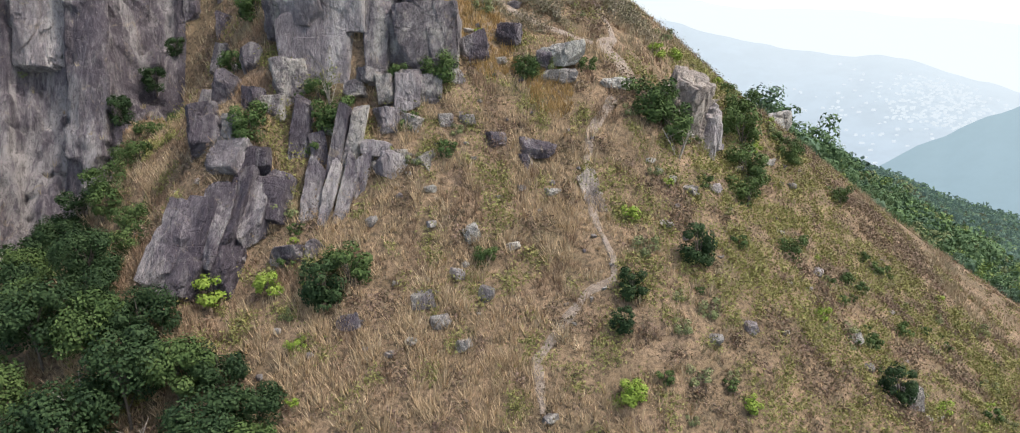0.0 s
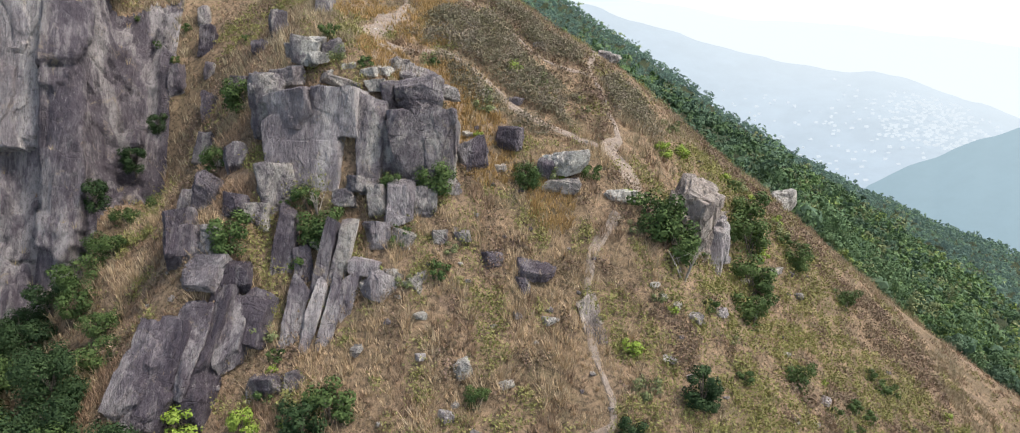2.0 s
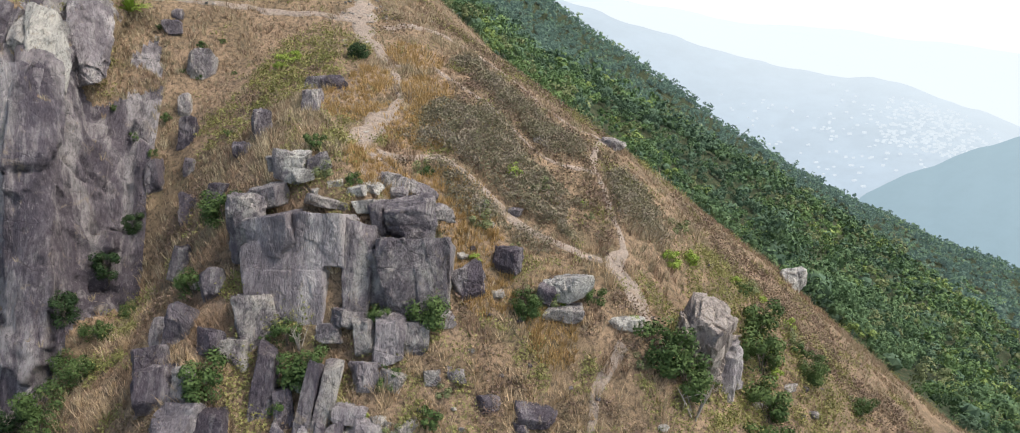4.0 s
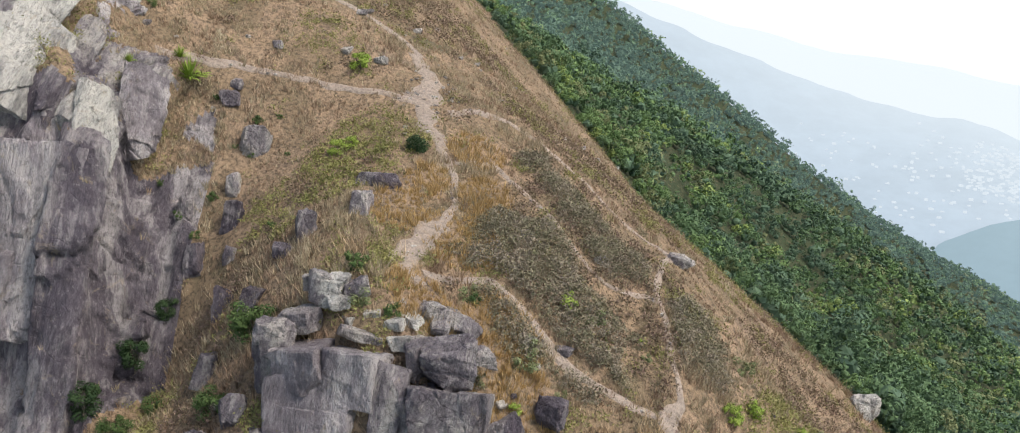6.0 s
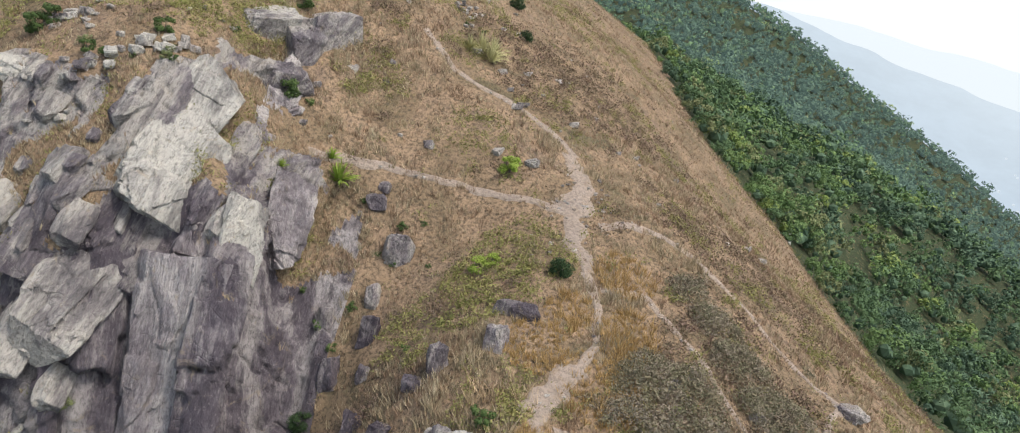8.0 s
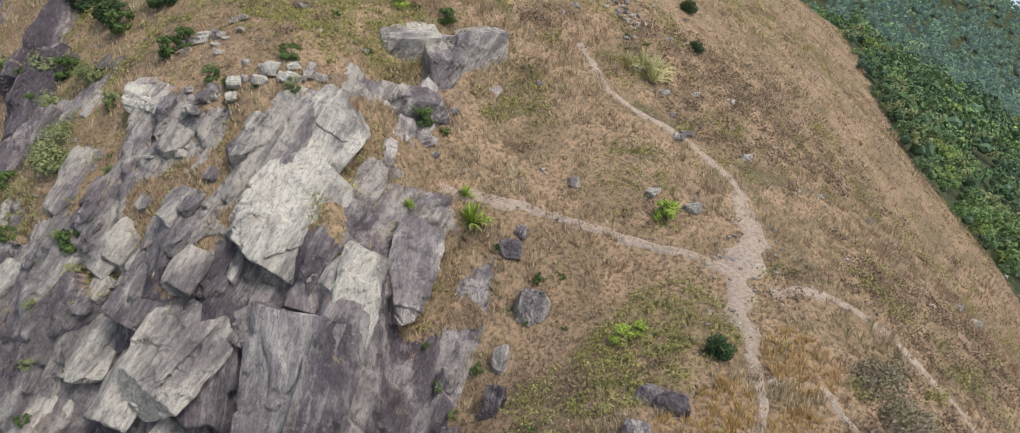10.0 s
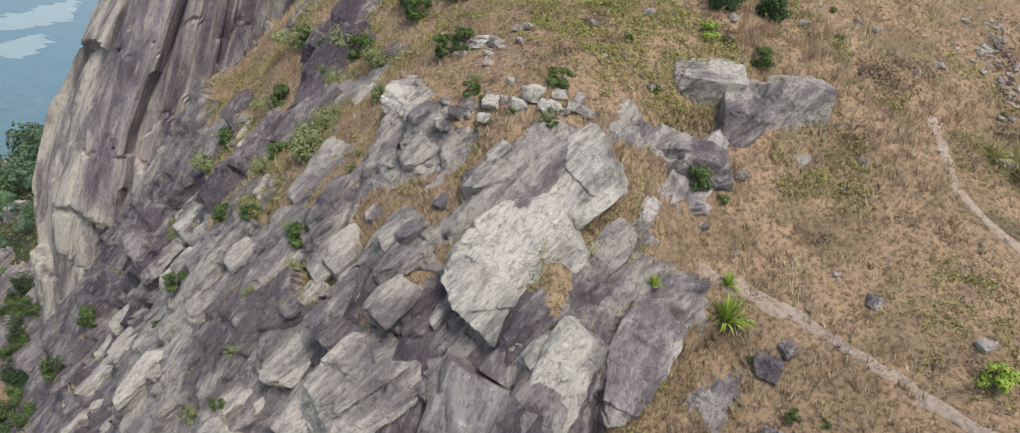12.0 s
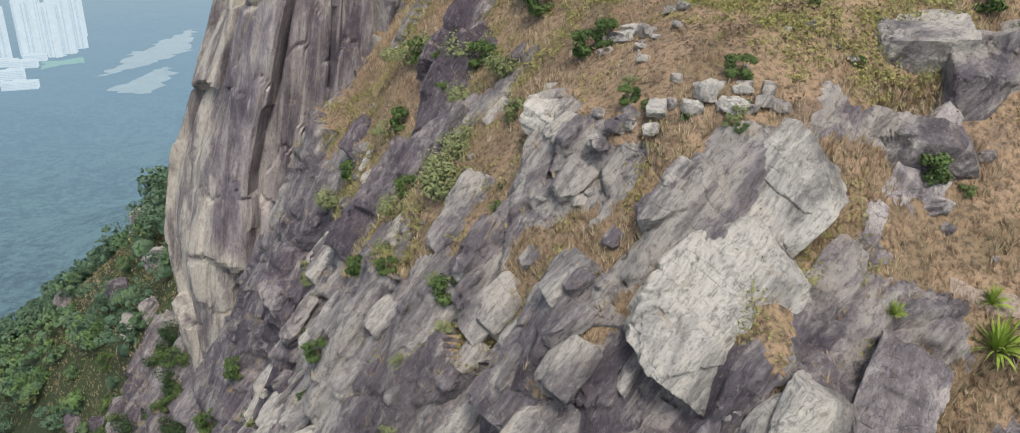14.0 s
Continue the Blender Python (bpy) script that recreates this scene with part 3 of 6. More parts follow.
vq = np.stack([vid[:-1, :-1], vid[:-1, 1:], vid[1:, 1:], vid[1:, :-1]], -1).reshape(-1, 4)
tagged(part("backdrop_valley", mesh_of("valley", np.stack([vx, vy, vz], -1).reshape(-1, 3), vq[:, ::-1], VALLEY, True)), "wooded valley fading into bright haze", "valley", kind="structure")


def far_ridge(name, line, depth, colour, label, rough=18.0, seed=0):
    """A hill line: (azimuth, elevation of its crest, distance), with a slope towards the viewer."""
    line = np.array(line, float)
    az = np.linspace(line[0, 0], line[-1, 0], 110)
    el, di = np.interp(az, line[:, 0], line[:, 1]), np.interp(az, line[:, 0], line[:, 2])
    rows = []
    for k, s in enumerate(np.linspace(0, 1, 14)):
        d = di - depth * s
        top = di * np.tan(np.radians(el)) + rough * waves(az, 0 * az, 3.0, seed + 61, 3)
        x, y = d * np.sin(np.radians(az)), d * np.cos(np.radians(az))
        z = top * (1 - s) + (-440) * s + rough * 2.0 * waves(x, y, 260, seed + 71, 3) * math.sin(math.pi * s)
        rows.append(np.stack([x, y, z], -1))
    back = rows[0].copy()
    back[:, :2] *= 1.12
    back[:, 2] = -460
    rows.insert(0, back)
    V = np.stack(rows)
    n = np.arange(V.shape[0] * V.shape[1]).reshape(V.shape[:2])
    q = np.stack([n[:-1, :-1], n[1:, :-1], n[1:, 1:], n[:-1, 1:]], -1).reshape(-1, 4)
    tagged(part(name, mesh_of(name, V.reshape(-1, 3), q, colour, True)), label, "mountain", kind="structure")


# haze put into the ridges' glow turns them blue and pale
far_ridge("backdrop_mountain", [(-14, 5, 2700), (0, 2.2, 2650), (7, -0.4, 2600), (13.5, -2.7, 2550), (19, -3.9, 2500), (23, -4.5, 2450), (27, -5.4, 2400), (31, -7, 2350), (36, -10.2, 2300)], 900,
          distance_material("haze_blue_mountain", (0.48, 0.585, 0.70), (0.82, 0.90, 0.96), (2100, 3600), 0.003, 0.95), "distant blue mountain ridge in haze", 16, 1)
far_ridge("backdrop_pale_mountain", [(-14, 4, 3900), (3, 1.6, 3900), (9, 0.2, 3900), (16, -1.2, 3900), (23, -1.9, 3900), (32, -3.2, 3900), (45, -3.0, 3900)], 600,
          distance_material("haze_pale_mountain", (0.76, 0.86, 0.94), (0.86, 0.93, 0.98), (3000, 3900), 0.003, 0.95), "mountain ridge far off, made very pale by painted haze", 14, 2)
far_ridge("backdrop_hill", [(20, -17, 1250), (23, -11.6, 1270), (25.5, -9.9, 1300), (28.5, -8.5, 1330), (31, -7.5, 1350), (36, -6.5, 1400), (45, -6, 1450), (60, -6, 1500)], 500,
          distance_material("haze_blue_hill", (0.22, 0.335, 0.41), (0.46, 0.60, 0.68), (900, 2200), 0.01, 0.95), "wooded hill in blue haze", 8, 3)

# the horizon's haze is a glowing ring wall added round everything
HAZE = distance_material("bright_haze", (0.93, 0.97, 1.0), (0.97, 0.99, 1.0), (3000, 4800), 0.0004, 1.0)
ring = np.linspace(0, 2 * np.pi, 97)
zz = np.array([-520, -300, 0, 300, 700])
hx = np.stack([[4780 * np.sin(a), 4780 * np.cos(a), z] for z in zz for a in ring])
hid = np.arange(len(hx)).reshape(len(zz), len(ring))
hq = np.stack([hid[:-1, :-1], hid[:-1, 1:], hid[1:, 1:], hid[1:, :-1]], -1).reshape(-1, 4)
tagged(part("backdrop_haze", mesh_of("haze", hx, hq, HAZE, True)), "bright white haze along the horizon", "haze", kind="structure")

# ---- rocks ----
def cube_grid(n):
    """Directions on a cube's six faces, n squares a side."""
    bm = bmesh.new()
    bmesh.ops.create_cube(bm, size=2)
    bmesh.ops.subdivide_edges(bm, edges=bm.edges[:], cuts=n - 1, use_grid_fill=True)
    bm.verts.ensure_lookup_table()
    V = np.array([v.co[:] for v in bm.verts])
    F = np.array([[v.index for v in f.verts] for f in bm.faces])
    bm.free()
    return V / np.linalg.norm(V, axis=1)[:, None], F


BALLS = {k: cube_grid(n) for k, n in ((2, 6), (3, 11), (4, 17), (5, 36))}


def rock_mesh(size, seed, level=4, boxy=0.75, cuts=9, rough=0.03):
    """An angular block: flat faces cut from a body of that size, with chipped edges, joints and a rough skin."""
    rng = np.random.default_rng(seed)
    V, F = BALLS[level]
    planes = []
    for axis in np.vstack([np.eye(3), -np.eye(3)]):
        n = axis + rng.normal(0, 0.13, 3)
        planes.append((n / np.linalg.norm(n), rng.uniform(0.84, 1.0)))
    for _ in range(cuts):
        n = rng.normal(0, 1, 3)
        planes.append((n / np.linalg.norm(n), rng.uniform(0.5 + 0.6 * boxy, 0.8 + 0.6 * boxy)))
    N, D = np.array([p[0] for p in planes]), np.array([p[1] for p in planes])
    along = V @ N.T
    r = np.where(along > 1e-4, D / np.maximum(along, 1e-4), 9).min(1)
    size = np.array(size, float)
    out = V * np.minimum(r, 1.66)[:, None] * size / 2
    mean = size.mean()
    for part_of, share, s in ((0.6, 1.0, 0), (0.28, 0.5, 60)):
        push, joint = cells(out + 17.3 * seed, size * part_of * 0.7 + mean * part_of * 0.3, (20 + seed, 15, 30), 400 + seed % 50 + s)
        out += V * (share * mean * rough * 1.5 * push)[:, None]
    way = np.eye(3)[np.argmax(size)] + rng.normal(0, 0.15, 3)
    push, joint = slabs(out + 11.7 * seed, axes(way, rng.normal(0, 1, 3)), 0.30 * mean + 0.12, 0.8 * mean + 0.3, 700 + seed)
    out += V * (mean * rough * (1.5 * push - 0.4 * step(0.06, 0, joint)))[:, None]
    return out, F


def stand(yaw=0, lean=0, side=0):
    """Turn of a standing block: yaw about the upright, lean back, tip to its right."""
    return Euler((radians(-lean), radians(side), radians(yaw))).to_matrix()


def lying(long_way, out_way):
    """Turn of a slab that lies on a slope: its length along long_way, its face towards out_way."""
    y = Vector(long_way).normalized()
    z = (Vector(out_way) - Vector(out_way).dot(y) * y).normalized()
    return Matrix((y.cross(z), y, z)).transposed()


def rock(name, label, at, size, turn, mat, seed, level=4, boxy=0.75, cuts=9, rough=0.042, group="", category="rock"):
    V, F = rock_mesh(size, seed, level, boxy, cuts, rough)
    ob = new(name, mesh_of(name, V, F, mat))
    ob.matrix_world = Matrix.Translation(at) @ turn.to_4x4()
    return tagged(ob, label, category, group)


# the square outcrop on the spur
CAP = "blocks of the square outcrop"
rock("rock_block", "pale upright block leaning on the outcrop's corner", (-14.1, 53.0, 0.9), (1.9, 2.0, 3.8), stand(10, 0, 4), ROCK, 1, 4, 0.7, 9, 0.05, group=CAP)
rock("rock_block", "small grey block lodged behind the upright one", (-13.1, 54.2, 2.4), (2.0, 1.8, 1.3), stand(-15, 5, -8), ROCK, 2, 3, group=CAP)
rock("rock_slab", "broad smooth dark granite face with a level crack", (-11.6, 52.3, -2.9), (4.7, 3.4, 5.4), stand(-3, 7, 1), PURPLE_ROCK, 3, 5, 0.95, 4, 0.02, group=CAP)
rock("rock_slab", "upper left slab over the broad dark face", (-12.3, 52.7, 0.6), (3.0, 3.0, 2.5), stand(-4, 6, 1), PURPLE_ROCK, 4, 4, 0.95, 4, 0.02, group=CAP)
rock("rock_slab", "square purple-grey slab with a level top", (-9.7, 52.5, 0.4), (2.9, 3.0, 2.9), stand(-2, 6, -1), PURPLE_ROCK, 5, 4, 0.95, 4, 0.02, group=CAP)
rock("rock_slab", "narrow upright slab set between two joints", (-8.2, 52.3, -1.4), (1.8, 2.8, 5.2), stand(6, 8, 3), ROCK, 6, 4, 0.9, 5, 0.02, group=CAP)
rock("rock_slab", "tapering upright slab beside the narrow one", (-6.9, 52.4, -2.1), (2.0, 2.6, 4.8), stand(-6, 9, 2), ROCK, 7, 4, 0.88, 6, 0.02, group=CAP)
rock("rock_slab", "wide grey buttress with pale streaks", (-5.0, 52.2, -2.1), (3.5, 3.0, 5.0), stand(12, 8, -3), ROCK, 8, 5, 0.86, 6, 0.025, group=CAP)
rock("rock_block", "squared pale block crowning the buttress", (-5.4, 53.4, 1.1), (2.5, 2.2, 2.2), stand(15, 4, -6), ROCK, 9, 4, 0.8, 7, group=CAP)
rock("rock_block", "thin grey fin beside the crowning block", (-6.9, 53.6, 1.1), (1.0, 2.0, 2.1), stand(-20, 4, -10), ROCK, 10, 3, group=CAP)
rock("rock_block", "small pale cube at the outcrop's corner", (-3.8, 54.2, 1.2), (1.2, 1.4, 0.9), stand(22, 0, 6), ROCK, 11, 3, group=CAP)
rock("rock_slab", "cracked lower slab under the broad face", (-13.4, 51.2, -3.6), (2.2, 2.8, 3.0), stand(14, 10, -4), ROCK, 12, 4, 0.85, 7, group=CAP)
rock("rock_slab", "stepped slab under the broad face", (-14.2, 50.2, -4.9), (1.8, 2.4, 1.6), stand(5, 6, 3), ROCK, 13, 4, 0.9, 6, group=CAP)
rng = np.random.default_rng(5)
for k, (x, y, z, w, d, h, yaw, side) in enumerate([
        (-9.9, 53.6, 2.2, 2.6, 1.1, 0.7, 25, 16), (-8.3, 54.4, 2.6, 1.2, 1.0, 0.7, -20, -10), (-9.6, 54.8, 3.0, 1.1, 1.4, 0.6, 10, 5), (-8.6, 55.6, 3.3, 1.3, 1.0, 0.6, 40, -14),
        (-7.6, 55.0, 2.7, 1.5, 1.0, 0.6, -35, 12), (-10.6, 54.4, 2.6, 0.9, 0.8, 0.7, 60, 0), (-9.3, 56.0, 3.6, 0.9, 1.1, 0.5, 15, 8), (-7.9, 53.7, 1.9, 1.3, 0.9, 0.8, 5, -6)]):
    rock("broken_block", "flat broken block lying on the outcrop's top", (x, y, z - 0.1), (0.85 * w, 0.85 * d, 0.85 * h), stand(yaw, 0, side), PALE_ROCK if k % 3 else ROCK, 30 + k, 3, 0.85, 6, group="broken blocks on the outcrop")
for k, (x, y, z, w, d, h, yaw, side) in enumerate([
        (-12.4, 55.0, 3.9, 1.0, 1.1, 1.8, 20, 14), (-11.6, 55.1, 3.8, 1.1, 1.2, 1.6, -10, 10), (-10.6, 55.3, 3.9, 1.7, 1.2, 1.0, 15, -12), (-11.2, 54.4, 3.5, 1.2, 0.9, 0.7, 30, 5), (-13.1, 55.6, 3.9, 0.7, 0.8, 0.9, 0, 0)]):
    rock("split_block", "grey split block standing by the footpath", (x, y, z), (w, d, h), stand(yaw, 0, side), PALE_ROCK if k % 2 else ROCK, 50 + k, 4, 0.85, 6, group="split blocks by the footpath")
for k, (x, y, z, w, d, h, yaw, side) in enumerate([(-6.8, 56.2, 2.6, 1.7, 1.8, 1.2, 30, 20), (-5.6, 56.4, 2.2, 2.3, 1.4, 0.9, -25, 18), (-6.2, 55.4, 2.1, 1.1, 1.2, 0.7, 10, 10)]):
    rock("tilted_rock", "tilted grey rock half sunk in orange grass", (x, y, z), (w, d, h), stand(yaw, 0, side), ROCK, 60 + k, 4, 0.6, 8, group="rocks sunk in orange grass")

# columns and slabs below the square outcrop
COL = "leaning columns below the outcrop"
for k, (x, y, z, w, d, h, yaw, lean, side, mat) in enumerate([
        (-12.6, 48.6, -6.2, 1.2, 1.5, 4.2, 0, 12, 7, DARK_ROCK), (-11.6, 48.3, -7.2, 1.0, 1.3, 2.2, 10, 12, -4, DARK_ROCK), (-10.2, 47.9, -6.7, 0.8, 1.4, 4.2, -6, 18, 14, GULLY_ROCK), (-9.4, 48.0, -6.6, 1.0, 1.4, 4.0, 4, 18, 14, ROCK),
        (-12.0, 46.3, -10.0, 1.1, 1.6, 4.4, 8, 28, 17, GULLY_ROCK), (-10.9, 46.3, -9.8, 0.8, 1.5, 4.6, -4, 28, 17, PURPLE_ROCK), (-9.9, 46.6, -9.3, 0.9, 1.5, 4.6, 5, 26, 17, GULLY_ROCK), (-9.0, 46.9, -8.9, 0.8, 1.4, 3.4, -8, 26, 15, DARK_ROCK)]):
    rock("rock_column", "long leaning granite column split along its joints", (x, y, z), (w, d, h), stand(yaw, lean, side), mat, 70 + k, 4, 0.9, 5, 0.02, group=COL)
FALLEN = "fallen blocks below the outcrop"
for k, (x, y, z, w, d, h, yaw, side, mat) in enumerate([
        (-7.3, 47.0, -8.3, 2.0, 1.4, 1.5, 20, 32, PURPLE_ROCK), (-8.1, 47.6, -7.3, 1.5, 1.2, 0.9, -10, 12, PURPLE_ROCK), (-6.6, 47.5, -7.9, 1.3, 1.0, 0.6, 25, 28, ROCK), (-5.2, 47.4, -8.3, 1.2, 1.1, 1.2, 40, -15, ROCK),
        (-6.4, 50.0, -4.4, 1.7, 1.6, 2.4, 10, 6, PURPLE_ROCK), (-7.6, 50.0, -4.2, 1.1, 1.3, 2.0, -15, -5, ROCK), (-5.1, 50.3, -4.4, 1.4, 1.3, 2.0, 5, 4, ROCK), (-8.5, 50.6, -3.4, 1.6, 1.4, 1.0, 25, 10, ROCK), (-7.5, 48.9, -5.9, 1.2, 1.1, 1.6, 30, 8, PURPLE_ROCK),
        (-6.2, 48.9, -6.2, 1.3, 1.0, 1.2, -20, 14, ROCK), (-9.5, 50.3, -4.1, 1.3, 1.2, 1.2, 0, -8, ROCK), (-4.2, 49.2, -6.2, 1.0, 0.9, 0.8, 15, 0, ROCK), (-3.9, 51.3, -3.9, 1.2, 1.0, 0.9, 33, 9, ROCK)]):
    rock("fallen_block", "angular fallen granite block among dry grass", (x, y, z), (w, d, h), stand(yaw, 12, side), mat, 90 + k, 4, 0.75, 8, group=FALLEN)

# the low dome and stones on the spur's left
DOME = "slabs of the streaked dome"
for k, (x, y, w, l, yaw, mat) in enumerate([(-19.0, 43.4, 1.8, 5.2, 0.28, DARK_ROCK), (-17.8, 43.9, 1.6, 5.8, 0.25, DARK_ROCK), (-16.8, 44.5, 1.5, 5.4, 0.22, GULLY_ROCK), (-15.8, 45.0, 1.4, 5.0, 0.20, DARK_ROCK), (-14.8, 45.4, 1.5, 4.4, 0.16, GULLY_ROCK), (-13.8, 45.9, 1.5, 3.2, 0.12, DARK_ROCK), (-18.2, 42.6, 1.6, 3.2, 0.3, DARK_ROCK), (-16.4, 43.2, 1.5, 3.4, 0.2, DARK_ROCK), (-16.4, 46.7, 2.2, 2.0, 0.1, PURPLE_ROCK), (-15.0, 47.0, 1.8, 1.8, 0.0, DARK_ROCK)]):
    rock("dome_slab", "sloping granite slab with dark water streaks", (x, y, land(x, y) + 0.15), (w * 1.15, l, 1.7), lying((yaw, 0.56, 0.78), (-0.2, -0.76, 0.6)), mat, 300 + k, 4, 0.62, 9, 0.035, DOME)
LEFT = "blocks on the spur's flank"
for k, (x, y, z, w, d, h, yaw, side) in enumerate([(-17.8, 48.0, -6.0, 2.2, 1.8, 2.4, 15, 8), (-16.3, 47.9, -6.3, 1.2, 1.2, 1.8, -10, 0), (-18.6, 49.4, -4.4, 1.8, 1.6, 2.2, 25, 16), (-17.4, 50.8, -2.9, 1.5, 1.6, 2.2, 0, 10),
                                                   (-19.0, 52.0, -3.0, 1.2, 1.2, 1.9, 10, 22), (-16.0, 52.4, -1.6, 1.4, 1.4, 1.8, 30, 6), (-15.3, 49.6, -4.1, 1.3, 1.3, 1.4, -25, 4), (-19.3, 56.4, 0.4, 1.2, 1.2, 2.2, 20, 14), (-17.6, 58.6, 2.2, 1.1, 1.3, 1.9, 0, 18)]):
    rock("flank_block", "grey block jutting from the spur's grassy flank", (x, y, land(x, y) + 0.15 * h), (w, d, h), stand(yaw, 15, side), ROCK if k % 2 else DARK_ROCK, 130 + k, 4, 0.72, 8, group=LEFT)

# boulders and slabs on the right of the spur
rock("boulder", "rounded grey boulder perched on the slope", (3.1, 53.8, -3.1), (2.7, 1.8, 1.5), stand(12, 0, -4), PALE_ROCK, 150, 4, 0.45, 10)
rock("boulder", "dark boulder wedged under the perched one", (1.9, 53.6, -3.5), (1.2, 1.3, 1.4), stand(-20, 0, 12), DARK_ROCK, 151, 4, 0.5, 9)
rock("boulder", "flat grey boulder under the perched one", (2.7, 53.2, -4.4), (2.4, 1.4, 0.9), stand(5, 0, 0), ROCK, 152, 3, 0.6, 8)
rock("boulder", "purple-brown boulder sunk in yellow grass", (-2.3, 53.0, -2.3), (1.8, 1.4, 2.0), stand(20, 8, -15), DARK_ROCK, 153, 4, 0.55, 9)
rock("boulder", "squat purple-grey boulder in dry grass", (-0.2, 54.6, -1.7), (1.7, 1.4, 1.4), stand(-12, 0, 5), DARK_ROCK, 154, 4, 0.5, 9)
rock("rock_outcrop", "tall weathered brown outcrop standing out of the slope", (10.7, 55.3, -8.7), (3.2, 3.2, 7.4), stand(-28, 10, 8), TAN_ROCK, 155, 5, 0.5, 14, 0.08)
rock("rock_outcrop", "grey ragged flank of the weathered outcrop", (12.3, 55.7, -9.6), (1.9, 2.6, 5.4), stand(-20, 8, 4), PURPLE_ROCK, 156, 4, 0.55, 12, 0.08)
rock("rock_outcrop", "brown foot of the weathered outcrop", (10.9, 54.6, -10.6), (1.8, 2.2, 3.8), stand(-34, 10, 10), TAN_ROCK, 157, 4, 0.55, 10, 0.06)
rock("rock_slab", "bare tan slab worn smooth by walkers", (4.0, 47.3, -10.75), (1.3, 2.9, 0.8), lying((-0.22, 0.62, 0.62), (0.1, -0.7, 0.7)), TAN_ROCK, 457, 4, 0.5, 8)
rock("rock_slab", "tilted purple-grey slab with an overhang", (1.0, 48.5, -8.1), (2.2, 1.4, 0.9), stand(12, -18, 10), DARK_ROCK, 158, 4, 0.6, 8)
rock("rock_slab", "fin of rock below the tilted slab", (0.5, 48.0, -9.0), (0.7, 1.0, 1.8), stand(-10, 10, -20), DARK_ROCK, 159, 3, 0.7, 8)
rock("boulder", "pale boulder at the edge of the woods", (25.9, 83.4, -13.2), (2.3, 2.0, 2.6), stand(10, 0, -12), PALE_ROCK, 160, 4, 0.5, 9)
rock("boulder", "pale flat boulder beside the contour path", (7.7, 72.0, 1.9), (2.2, 1.4, 0.8), stand(15, 0, 6), ROCK, 161, 4, 0.55, 8)

